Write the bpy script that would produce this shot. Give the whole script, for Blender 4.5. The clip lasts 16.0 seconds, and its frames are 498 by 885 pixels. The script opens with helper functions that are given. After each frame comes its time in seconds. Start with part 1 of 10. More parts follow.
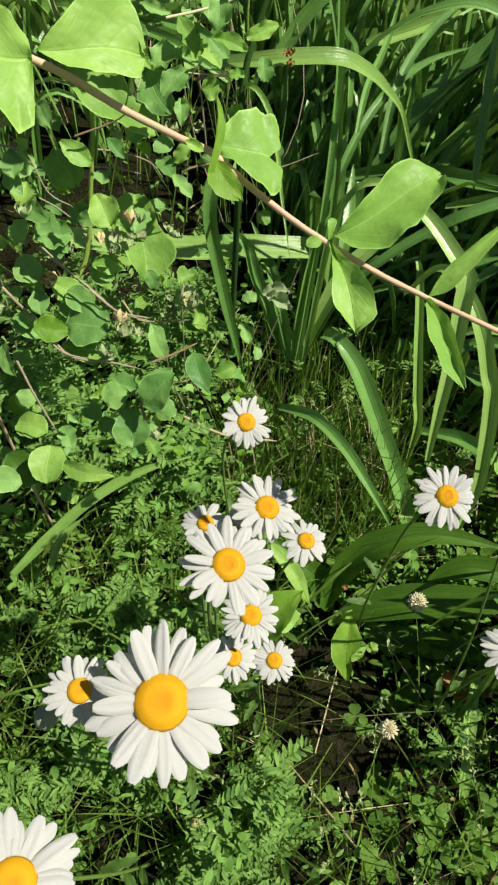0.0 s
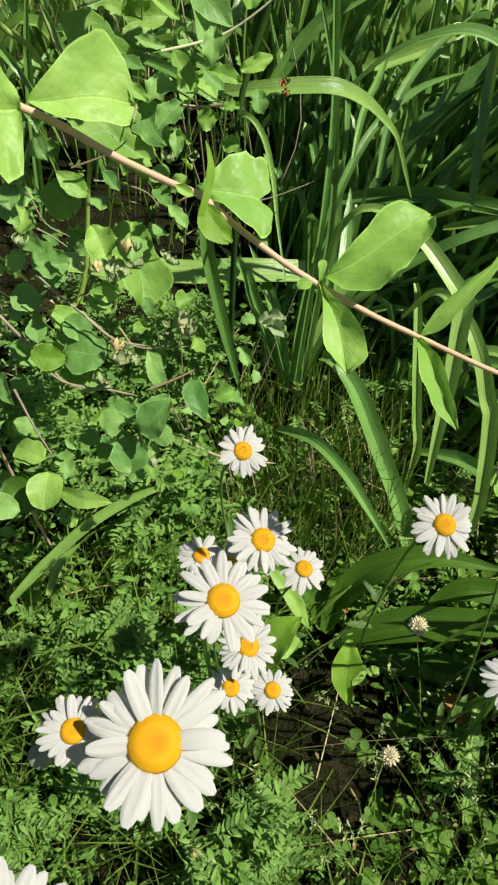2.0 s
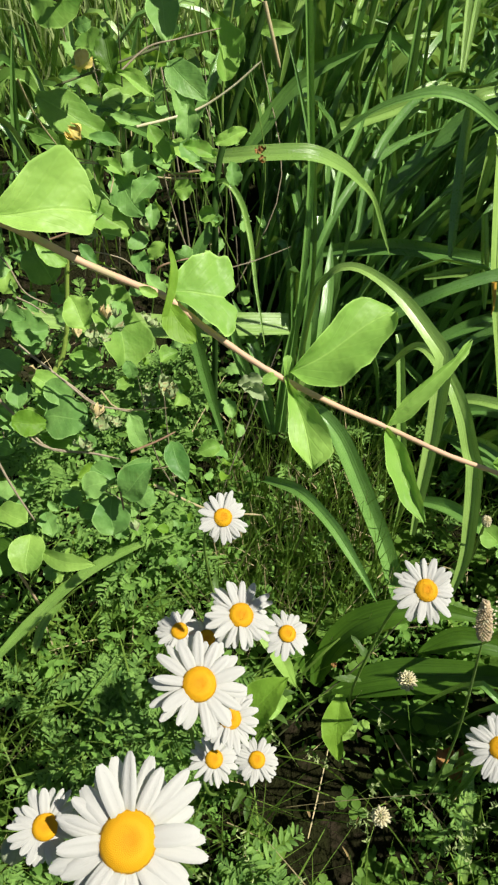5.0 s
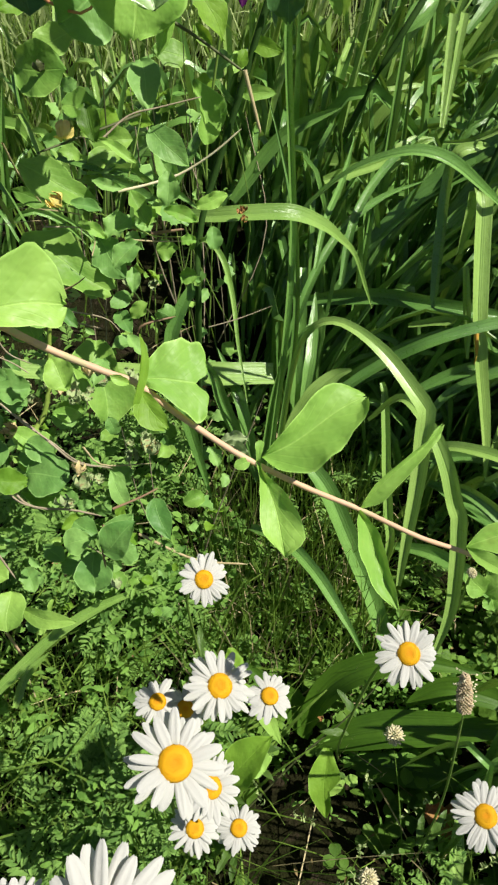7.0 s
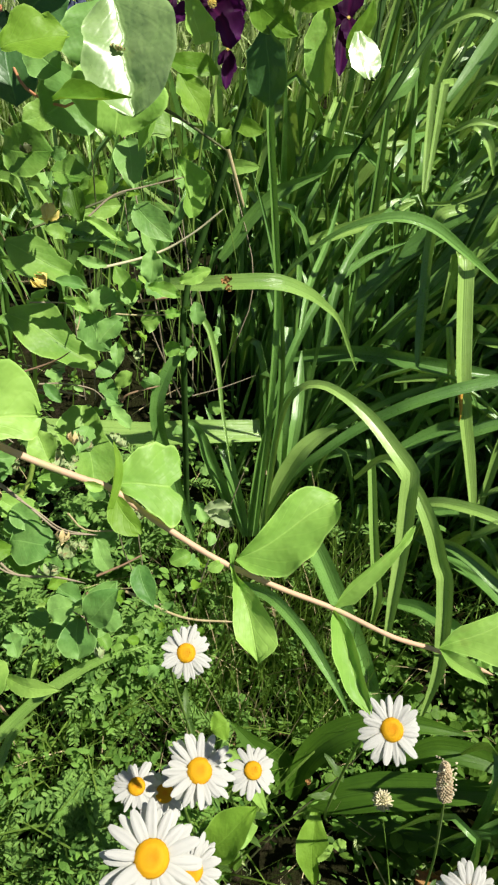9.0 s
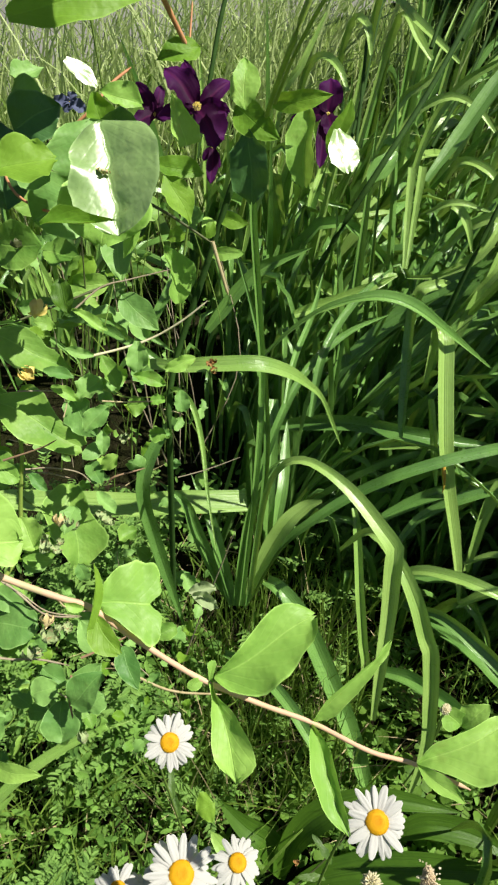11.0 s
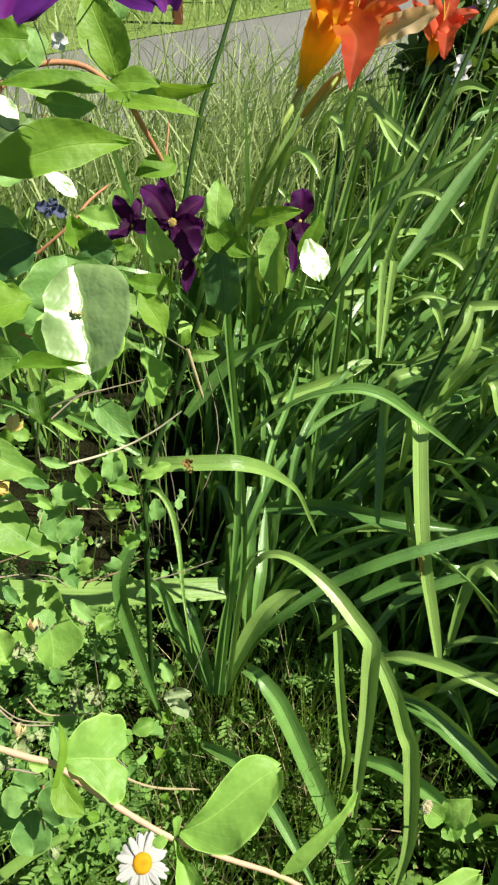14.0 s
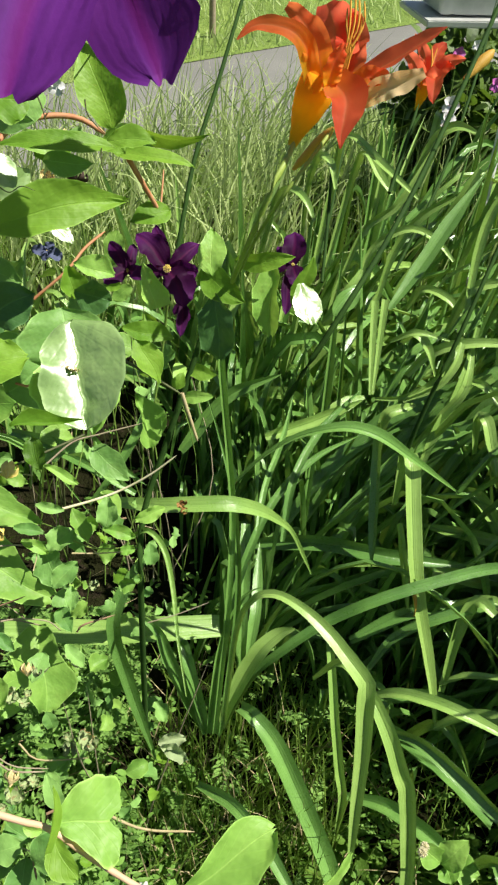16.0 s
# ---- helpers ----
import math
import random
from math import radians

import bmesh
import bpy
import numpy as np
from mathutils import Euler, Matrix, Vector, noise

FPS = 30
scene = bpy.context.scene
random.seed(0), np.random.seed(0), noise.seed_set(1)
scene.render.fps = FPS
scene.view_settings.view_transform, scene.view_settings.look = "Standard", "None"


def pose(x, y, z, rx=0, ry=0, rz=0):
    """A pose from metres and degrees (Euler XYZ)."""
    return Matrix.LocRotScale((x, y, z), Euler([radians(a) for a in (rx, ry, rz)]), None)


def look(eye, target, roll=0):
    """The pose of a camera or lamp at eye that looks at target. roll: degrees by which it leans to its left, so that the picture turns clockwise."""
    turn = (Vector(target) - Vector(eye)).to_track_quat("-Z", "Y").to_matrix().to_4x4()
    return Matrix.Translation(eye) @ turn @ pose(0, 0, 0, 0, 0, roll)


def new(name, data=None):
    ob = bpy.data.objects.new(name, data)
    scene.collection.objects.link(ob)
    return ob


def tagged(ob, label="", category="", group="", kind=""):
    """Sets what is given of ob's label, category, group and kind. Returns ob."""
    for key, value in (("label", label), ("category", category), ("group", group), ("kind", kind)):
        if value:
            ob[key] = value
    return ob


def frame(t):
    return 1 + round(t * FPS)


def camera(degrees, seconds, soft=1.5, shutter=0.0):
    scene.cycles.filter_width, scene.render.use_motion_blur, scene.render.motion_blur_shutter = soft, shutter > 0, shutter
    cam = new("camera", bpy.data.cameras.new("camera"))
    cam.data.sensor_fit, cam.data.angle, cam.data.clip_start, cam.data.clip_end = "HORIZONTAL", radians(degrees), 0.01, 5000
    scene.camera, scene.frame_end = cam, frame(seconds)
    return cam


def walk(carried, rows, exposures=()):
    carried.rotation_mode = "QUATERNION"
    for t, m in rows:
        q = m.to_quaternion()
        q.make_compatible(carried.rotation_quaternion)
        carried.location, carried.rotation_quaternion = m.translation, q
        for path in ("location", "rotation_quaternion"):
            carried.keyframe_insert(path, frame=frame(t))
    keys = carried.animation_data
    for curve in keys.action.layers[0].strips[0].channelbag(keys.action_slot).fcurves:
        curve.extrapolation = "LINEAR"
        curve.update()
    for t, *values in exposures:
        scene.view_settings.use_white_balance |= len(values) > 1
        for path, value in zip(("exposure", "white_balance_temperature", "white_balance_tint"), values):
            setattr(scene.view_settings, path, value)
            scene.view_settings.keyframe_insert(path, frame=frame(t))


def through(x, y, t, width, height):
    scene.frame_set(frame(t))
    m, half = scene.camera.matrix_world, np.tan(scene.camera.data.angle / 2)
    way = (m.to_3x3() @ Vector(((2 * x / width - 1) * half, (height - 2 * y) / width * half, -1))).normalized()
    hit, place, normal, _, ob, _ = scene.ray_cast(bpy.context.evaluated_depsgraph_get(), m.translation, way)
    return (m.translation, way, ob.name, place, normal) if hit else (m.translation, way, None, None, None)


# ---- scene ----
cam = camera(39.0, 16.0, 2.3)
PATH = [
    (0, (0.0000, 0.0000, 0.9400), (0.0000, 1.0599, -0.7561), -0.00),
    (0.5, (0.0005, 0.0026, 0.9407), (-0.0012, 1.0730, -0.7487), -0.09),
    (1, (0.0016, 0.0054, 0.9425), (-0.0029, 1.0829, -0.7424), -0.23),
    (1.5, (0.0034, 0.0082, 0.9441), (-0.0049, 1.0914, -0.7372), -0.50),
    (2, (0.0051, 0.0114, 0.9462), (-0.0039, 1.1001, -0.7314), -0.70),
    (2.5, (0.0072, 0.0145, 0.9490), (-0.0029, 1.1128, -0.7224), -0.88),
    (3, (0.0085, 0.0189, 0.9516), (0.0021, 1.1267, -0.7136), -0.81),
    (3.5, (0.0106, 0.0229, 0.9543), (0.0068, 1.1413, -0.7038), -0.77),
    (6, (0.0226, 0.0453, 0.9685), (0.0367, 1.2303, -0.6425), -0.84),
    (6.5, (0.0249, 0.0504, 0.9719), (0.0453, 1.2530, -0.6260), -0.57),
    (7, (0.0275, 0.0563, 0.9768), (0.0546, 1.2747, -0.6090), -0.29),
    (7.5, (0.0309, 0.0623, 0.9819), (0.0627, 1.2968, -0.5913), -0.14),
    (8, (0.0333, 0.0678, 0.9869), (0.0716, 1.3190, -0.5730), 0.02),
    (8.5, (0.0360, 0.0739, 0.9924), (0.0758, 1.3410, -0.5544), 0.01),
    (9, (0.0375, 0.0786, 0.9997), (0.0817, 1.3650, -0.5311), 0.21),
    (11.5, (0.0462, 0.1041, 1.0368), (0.1250, 1.4983, -0.3950), 0.94),
    (12, (0.0485, 0.1098, 1.0450), (0.1335, 1.5208, -0.3699), 1.05),
    (12.5, (0.0499, 0.1150, 1.0517), (0.1439, 1.5414, -0.3470), 1.18),
    (13, (0.0522, 0.1190, 1.0579), (0.1525, 1.5622, -0.3231), 1.29),
    (13.5, (0.0534, 0.1222, 1.0636), (0.1612, 1.5795, -0.3019), 1.44),
    (14, (0.0543, 0.1251, 1.0677), (0.1704, 1.5961, -0.2823), 1.58),
    (14.5, (0.0542, 0.1270, 1.0713), (0.1809, 1.6109, -0.2637), 1.75),
    (15, (0.0546, 0.1288, 1.0754), (0.1870, 1.6248, -0.2454), 1.84),
    (15.5, (0.0546, 0.1325, 1.0791), (0.1907, 1.6350, -0.2340), 1.96),
    (16, (0.0547, 0.1328, 1.0841), (0.1890, 1.6461, -0.2167), 1.80),
]
walk(cam, [(t, look(eye, target, roll)) for t, eye, target, roll in PATH], [(0, 0.28), (5, 0.34), (12, 0.52), (16, 0.6)])

# ---- light ----
SUN_ELEVATION, SUN_AZIMUTH = 55.0, 98.0          # degrees; azimuth from +y towards +x
world = bpy.data.worlds.new("sky")
scene.world = world
world.use_nodes = True
sky = world.node_tree.nodes.new("ShaderNodeTexSky")
sky.sky_type = "NISHITA"
sky.sun_disc = False
sky.sun_elevation = radians(SUN_ELEVATION)
sky.sun_rotation = radians(SUN_AZIMUTH)
background = world.node_tree.nodes["Background"]
background.inputs["Strength"].default_value = 0.04
world.node_tree.links.new(sky.outputs["Color"], background.inputs["Color"])
sun = new("sun", bpy.data.lights.new("sun", "SUN"))
sun.data.energy, sun.data.angle, sun.data.color = 5.0, radians(0.53), (1.0, 0.95, 0.86)
_e, _a = radians(SUN_ELEVATION), radians(SUN_AZIMUTH)
SUN_WAY = Vector((math.cos(_e) * math.sin(_a), math.cos(_e) * math.cos(_a), math.sin(_e)))
sun.matrix_world = look(SUN_WAY * 30, (0, 0, 0))

rng = np.random.default_rng(7)


# ---- materials ----
class Nodes:
    """A small hand for node trees."""

    def __init__(self, name):
        self.mat = bpy.data.materials.new(name)
        self.mat.use_nodes = True
        self.tree = self.mat.node_tree
        self.tree.nodes.clear()

    def add(self, kind, **given):
        node = self.tree.nodes.new("ShaderNode" + kind)
        for key, value in given.items():
            if key in node.inputs:
                self.put(node.inputs[key], value)
            elif key.startswith("in") and key[2:].isdigit():
                self.put(node.inputs[int(key[2:])], value)
            elif key == "operation":
                node.operation = value
            elif key == "data_type":
                node.data_type = value
            elif key == "blend_type":
                node.blend_type = value
        return node

    def put(self, socket, value):
        if isinstance(value, bpy.types.NodeSocket):
            self.tree.links.new(value, socket)
        elif isinstance(value, tuple) and len(value) == 3 and socket.type == "RGBA":
            socket.default_value = (*value, 1)
        else:
            socket.default_value = value

    def math(self, op, a, b=0.0, c=None):
        node = self.add("Math", operation=op, in0=a, in1=b)
        if c is not None:
            self.put(node.inputs[2], c)
        return node.outputs[0]

    def mix(self, f, a, b, blend="MIX"):
        node = self.add("MixRGB", blend_type=blend)
        self.put(node.inputs[0], f), self.put(node.inputs[1], a), self.put(node.inputs[2], b)
        return node.outputs[0]

    def ramp(self, value, low, high, a=0.0, b=1.0):
        node = self.add("MapRange", in0=value, in1=low, in2=high, in3=a, in4=b)
        return node.outputs[0]

    def noise(self, scale, detail=3.0, coords=None, rough=0.55):
        node = self.add("TexNoise", Scale=scale, Detail=detail, Roughness=rough)
        self.put(node.inputs["Vector"], coords if coords is not None else self.coords("Object"))
        return node.outputs["Fac"]

    def coords(self, kind):
        return self.add("TexCoord").outputs[kind]

    def uv(self):
        node = self.add("SeparateXYZ", in0=self.coords("UV"))
        return node.outputs[0], node.outputs[1]

    def bump(self, height, strength, distance):
        return self.add("Bump", Height=height, Strength=strength, Distance=distance).outputs[0]

    def finish(self, shader):
        out = self.add("OutputMaterial")
        self.tree.links.new(shader, out.inputs["Surface"])
        return self.mat


def leaf_material(name, dark, light, through, thin=0.34, rough=0.42, veins="pinnate", scattered=False, spread=0.5, rib=0.35, spots=0.0, gloss=0.42, coat=0.0):
    """A living leaf: two greens, midrib and veins, gloss, and light that comes through it."""
    n = Nodes(name)
    u, v = n.uv()
    across = n.math("ABSOLUTE", n.math("SUBTRACT", u, 0.5))
    chance = n.add("NewGeometry").outputs["Random Per Island"] if scattered else n.add("ObjectInfo").outputs["Random"]
    patch = n.noise(28.0, 4.0)
    grain = n.noise(420.0, 2.0)
    blend = n.math("ADD", n.math("MULTIPLY", chance, spread), n.math("MULTIPLY", n.math("SUBTRACT", patch, 0.36), 1.6), None)
    colour = n.mix(n.ramp(blend, 0.0, 0.95), dark, light)
    if veins == "pinnate":
        lines = n.math("SINE", n.math("MULTIPLY", n.math("SUBTRACT", v, n.math("MULTIPLY", across, 0.75)), 46.0))
        lines = n.ramp(lines, 0.72, 1.0)
    elif veins == "parallel":
        streak = n.add("CombineXYZ", in0=n.math("MULTIPLY", u, 13.0), in1=n.math("MULTIPLY", v, 0.9), in2=n.math("MULTIPLY", chance, 40.0))
        lines = n.noise(1.6, 3.0, streak.outputs[0])
    else:
        lines = n.ramp(grain, 0.5, 0.9)
    midrib = n.ramp(across, 0.006, 0.024, 1.0, 0.0)
    if veins == "parallel":
        colour = n.mix(n.ramp(lines, 0.38, 0.56, 0.46, 0.0), colour, tuple(0.8 * c for c in dark))
        colour = n.mix(n.ramp(across, 0.02, 0.075, 0.42, 0.0), colour, tuple(0.7 * c for c in dark))
    pale = n.math("MAXIMUM", n.math("MULTIPLY", lines, 0.035 if veins == "pinnate" else 0.16), n.math("MULTIPLY", midrib, rib))
    colour = n.mix(pale, colour, tuple(min(1.0, 1.75 * c + 0.03) for c in light))
    if veins != "parallel":
        colour = n.mix(n.ramp(across, 0.462, 0.492, 0.0, 0.55), colour, tuple(min(1.0, 1.5 * c + 0.05) for c in light))
    colour = n.mix(n.math("MULTIPLY", n.ramp(grain, 0.3, 0.8), 0.22), colour, tuple(0.55 + 0.4 * c for c in dark), "MULTIPLY")
    if spots:
        blot = n.ramp(n.noise(65.0, 3.0), 0.62, 0.72)
        colour = n.mix(n.math("MULTIPLY", blot, spots), colour, (0.16, 0.11, 0.03))
    height = n.math("ADD", n.math("MULTIPLY", lines, -0.06 if veins == "pinnate" else 0.7), n.math("ADD", n.math("ADD", n.math("MULTIPLY", patch, 1.6), n.math("MULTIPLY", n.noise(95.0, 2.0), 0.0 if veins == "parallel" else 1.7)), n.math("MULTIPLY", midrib, -0.25)))
    relief = n.bump(height, 0.55, 0.0014)
    body = n.add("BsdfPrincipled")
    n.put(body.inputs["Base Color"], colour)
    n.put(body.inputs["Roughness"], n.ramp(grain, 0.2, 0.8, rough - 0.07, rough + 0.12))
    n.put(body.inputs["Normal"], relief)
    body.inputs["Specular IOR Level"].default_value = gloss
    body.inputs["Coat Weight"].default_value, body.inputs["Coat Roughness"].default_value = coat, 0.3
    lit = n.add("BsdfTranslucent")
    n.put(lit.inputs["Color"], n.mix(0.75, colour, through))
    n.put(lit.inputs["Normal"], relief)
    both = n.add("MixShader", in0=thin)
    n.put(both.inputs[1], body.outputs[0]), n.put(both.inputs[2], lit.outputs[0])
    return n.finish(both.outputs[0])


def petal_material(name, ends, stops, through, thin=0.3, rough=0.5, ribs=34.0, stripe=None, streak=0.05):
    """A petal coloured from its foot to its tip by a ramp along its length."""
    n = Nodes(name)
    u, v = n.uv()
    across = n.math("ABSOLUTE", n.math("SUBTRACT", u, 0.5))
    wobble = n.math("MULTIPLY", n.math("SUBTRACT", n.noise(120.0, 3.0), 0.5), 0.16)
    ramp = n.add("ValToRGB", in0=n.math("ADD", v, wobble))
    for k, (at, c) in enumerate(zip(stops, ends)):
        e = ramp.color_ramp.elements[k] if k < 2 else ramp.color_ramp.elements.new(at)
        e.position, e.color = at, (*c, 1)
    colour = ramp.outputs[0]
    drift = n.math("MULTIPLY", n.noise(45.0, 3.0), 7.0)
    lines = n.math("MULTIPLY", n.ramp(n.math("SINE", n.math("ADD", n.math("MULTIPLY", u, ribs), drift)), -0.2, 1.0), n.ramp(n.noise(70.0, 2.0), 0.3, 0.65))
    grain = n.noise(300.0, 3.0)
    if stripe:
        colour = n.mix(n.math("MULTIPLY", n.ramp(across, 0.01, 0.10, 1.0, 0.0), 0.5), colour, stripe)
    colour = n.mix(n.math("MULTIPLY", lines, streak), colour, (0.5, 0.5, 0.5), "MULTIPLY")
    colour = n.mix(n.math("MULTIPLY", n.ramp(grain, 0.35, 0.75), 0.12), colour, (0.6, 0.55, 0.5), "MULTIPLY")
    relief = n.bump(n.math("ADD", lines, n.math("MULTIPLY", grain, 0.8)), 0.25, 0.0006)
    body = n.add("BsdfPrincipled", Roughness=rough)
    n.put(body.inputs["Base Color"], colour), n.put(body.inputs["Normal"], relief)
    body.inputs["Specular IOR Level"].default_value = 0.08
    lit = n.add("BsdfTranslucent")
    n.put(lit.inputs["Color"], n.mix(0.6, colour, through)), n.put(lit.inputs["Normal"], relief)
    both = n.add("MixShader", in0=thin)
    n.put(both.inputs[1], body.outputs[0]), n.put(both.inputs[2], lit.outputs[0])
    return n.finish(both.outputs[0])


def rough_material(name, a, b, scale, rough=0.8, relief=0.5, distance=0.001, fine=6.0, third=None, metal=0.0, gloss=0.3):
    """Two colours mingled by noise at two scales, with relief."""
    n = Nodes(name)
    big, small = n.noise(scale, 4.0), n.noise(scale * fine, 4.0)
    colour = n.mix(n.ramp(n.math("ADD", n.math("MULTIPLY", big, 0.6), n.math("MULTIPLY", small, 0.4)), 0.32, 0.68), a, b)
    if third:
        colour = n.mix(n.ramp(n.noise(scale * 2.3, 3.0), 0.58, 0.66), colour, third)
    body = n.add("BsdfPrincipled", Metallic=metal)
    body.inputs["Specular IOR Level"].default_value = gloss
    n.put(body.inputs["Base Color"], colour)
    n.put(body.inputs["Roughness"], n.ramp(small, 0.2, 0.8, rough - 0.1, min(1.0, rough + 0.1)))
    n.put(body.inputs["Normal"], n.bump(n.math("ADD", big, small), relief, distance))
    return n.finish(body.outputs[0])


def disc_material():
    """A daisy's disc: golden, more orange towards its unopened middle."""
    n = Nodes("daisy disc")
    at = n.add("SeparateXYZ", in0=n.coords("Object"))
    q = n.math("SQRT", n.math("ADD", n.math("MULTIPLY", at.outputs[0], at.outputs[0]), n.math("MULTIPLY", at.outputs[1], at.outputs[1])))
    q = n.math("ADD", q, n.math("MULTIPLY", n.math("SUBTRACT", n.noise(14.0, 3.0), 0.5), 0.12))
    colour = n.mix(n.ramp(q, 0.04, 0.13), (0.66, 0.27, 0.004), (0.68, 0.375, 0.008))
    colour = n.mix(n.math("MULTIPLY", n.noise(55.0, 2.0), 0.55), colour, (0.56, 0.25, 0.005))
    body = n.add("BsdfPrincipled", Roughness=0.7)
    n.put(body.inputs["Base Color"], colour)
    body.inputs["Specular IOR Level"].default_value = 0.2
    return n.finish(body.outputs[0])


def ground_material():
    """Dark mossy soil within the bed, mown turf beyond it."""
    n = Nodes("soil and turf")
    at = n.add("SeparateXYZ", in0=n.coords("Object"))
    big, small, third = n.noise(22.0, 4.0), n.noise(198.0, 4.0), n.noise(50.0, 3.0)
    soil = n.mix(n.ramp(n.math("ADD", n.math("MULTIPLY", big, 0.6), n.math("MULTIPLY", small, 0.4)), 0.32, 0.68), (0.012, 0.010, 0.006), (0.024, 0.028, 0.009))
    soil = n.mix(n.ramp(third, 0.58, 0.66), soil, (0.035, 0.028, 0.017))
    turf = n.mix(n.ramp(n.math("ADD", n.math("MULTIPLY", n.noise(2.2, 4.0), 0.5), n.math("MULTIPLY", n.noise(40.0, 3.0), 0.5)), 0.35, 0.65), (0.07, 0.13, 0.025), (0.18, 0.26, 0.055))
    dx, dy = n.math("ABSOLUTE", n.math("SUBTRACT", at.outputs[0], 0.5)), n.math("ABSOLUTE", n.math("SUBTRACT", at.outputs[1], 1.1))
    out = n.math("ADD", n.math("MAXIMUM", n.math("SUBTRACT", dx, 1.9), n.math("SUBTRACT", dy, 1.7)), n.math("MULTIPLY", n.math("SUBTRACT", n.noise(3.0, 3.0), 0.5), 0.4))
    body = n.add("BsdfPrincipled", Roughness=0.95)
    body.inputs["Specular IOR Level"].default_value = 0.02
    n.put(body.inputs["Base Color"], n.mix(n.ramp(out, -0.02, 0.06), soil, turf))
    n.put(body.inputs["Normal"], n.bump(n.math("ADD", big, small), 0.9, 0.01))
    return n.finish(body.outputs[0])


LILY_LEAF = leaf_material("daylily leaf", (0.068, 0.175, 0.032), (0.195, 0.385, 0.082), (0.31, 0.50, 0.05), 0.14, 0.29, "parallel", rib=0.3, spread=0.8, gloss=0.85)
# lighter copy of the daylily leaf: sunlight put into the colour; also for pale leaves
LILY_LIGHT = leaf_material("pale and sunlit daylily leaf", (0.18, 0.34, 0.06), (0.345, 0.53, 0.13), (0.38, 0.56, 0.06), 0.16, 0.29, "parallel", rib=0.3, spread=0.8, gloss=0.85)
GRASS_LEAF = leaf_material("grass leaf", (0.06, 0.13, 0.016), (0.20, 0.32, 0.05), (0.28, 0.48, 0.05), 0.25, 0.5, "plain", scattered=True, spread=0.8, gloss=0.2)
PALE_GRASS = leaf_material("pale fine grass", (0.27, 0.38, 0.13), (0.55, 0.66, 0.28), (0.50, 0.66, 0.18), 0.28, 0.5, "plain", scattered=True, spread=1.0, gloss=0.25)
VINE_LEAF = leaf_material("honeysuckle leaf", (0.18, 0.39, 0.058), (0.37, 0.61, 0.125), (0.48, 0.70, 0.09), 0.28, 0.46, "pinnate", rib=0.28, spots=0.2, spread=0.7, gloss=0.3)
GREEN_LEAF = leaf_material("bright vine leaf", (0.10, 0.245, 0.035), (0.31, 0.51, 0.10), (0.36, 0.58, 0.06), 0.24, 0.46, "pinnate", rib=0.22, spread=0.8, spots=0.14, gloss=0.26)
BLUE_LEAF = leaf_material("glaucous leaf", (0.09, 0.235, 0.05), (0.27, 0.48, 0.125), (0.32, 0.54, 0.08), 0.22, 0.46, "pinnate", rib=0.2, spread=0.8, spots=0.12, gloss=0.26)
DISC_LEAF = leaf_material("joined honeysuckle leaf", (0.21, 0.37, 0.105), (0.32, 0.47, 0.165), (0.40, 0.58, 0.14), 0.18, 0.30, "pinnate", rib=0.0, gloss=0.9, coat=0.9)
LIME_LEAF = leaf_material("clematis leaf", (0.11, 0.25, 0.020), (0.23, 0.41, 0.045), (0.38, 0.60, 0.04), 0.3, 0.48, "pinnate", rib=0.16, spread=0.7, gloss=0.25)
FOLD_PALE = leaf_material("withered pale leaf", (0.26, 0.36, 0.16), (0.46, 0.54, 0.30), (0.4, 0.5, 0.2), 0.2, 0.6, "pinnate", rib=0.1, gloss=0.2)
# dark copy of the vine leaf: shade put into the colour of four leaves
SHADED_LEAF = leaf_material("vine leaf darkened for shade", (0.045, 0.125, 0.032), (0.085, 0.20, 0.05), (0.16, 0.34, 0.05), 0.10, 0.42, "pinnate", rib=0.35, gloss=0.4)
DARK_LEAF = leaf_material("broad dark leaf", (0.040, 0.105, 0.008), (0.085, 0.185, 0.014), (0.18, 0.36, 0.02), 0.2, 0.42, "parallel", rib=0.2, gloss=0.35)
WEED_LEAF = leaf_material("weed leaf", (0.04, 0.115, 0.018), (0.20, 0.38, 0.07), (0.28, 0.48, 0.06), 0.26, 0.55, "plain", scattered=True, spread=1.0, rib=0.1, gloss=0.12)
FERN_LEAF = leaf_material("feathery weed leaf", (0.06, 0.145, 0.03), (0.24, 0.42, 0.095), (0.28, 0.46, 0.08), 0.26, 0.55, "plain", scattered=True, spread=0.9, rib=0.05, gloss=0.12)
DEAD_LEAF = leaf_material("dry leaf", (0.16, 0.10, 0.035), (0.34, 0.25, 0.10), (0.4, 0.25, 0.08), 0.2, 0.7, "plain", scattered=True, spread=0.9)
DAISY_PETAL = petal_material("daisy petal", ((0.52, 0.54, 0.38), (0.585, 0.585, 0.54), (0.615, 0.615, 0.575)), (0.0, 0.2, 1.0), (0.72, 0.73, 0.66), 0.24, 0.55, 13.0)
LILY_PETAL = petal_material("daylily petal", ((0.88, 0.56, 0.02), (0.88, 0.44, 0.02), (0.88, 0.19, 0.04), (0.87, 0.12, 0.055)), (0.0, 0.26, 0.5, 1.0), (0.98, 0.30, 0.08), 0.66, 0.5, 15.0, (0.84, 0.28, 0.12))
LILY_RED = petal_material("daylily petal face", ((0.88, 0.32, 0.04), (0.88, 0.135, 0.055), (0.86, 0.10, 0.065)), (0.0, 0.3, 1.0), (0.98, 0.25, 0.12), 0.66, 0.5, 15.0, (0.82, 0.24, 0.11))
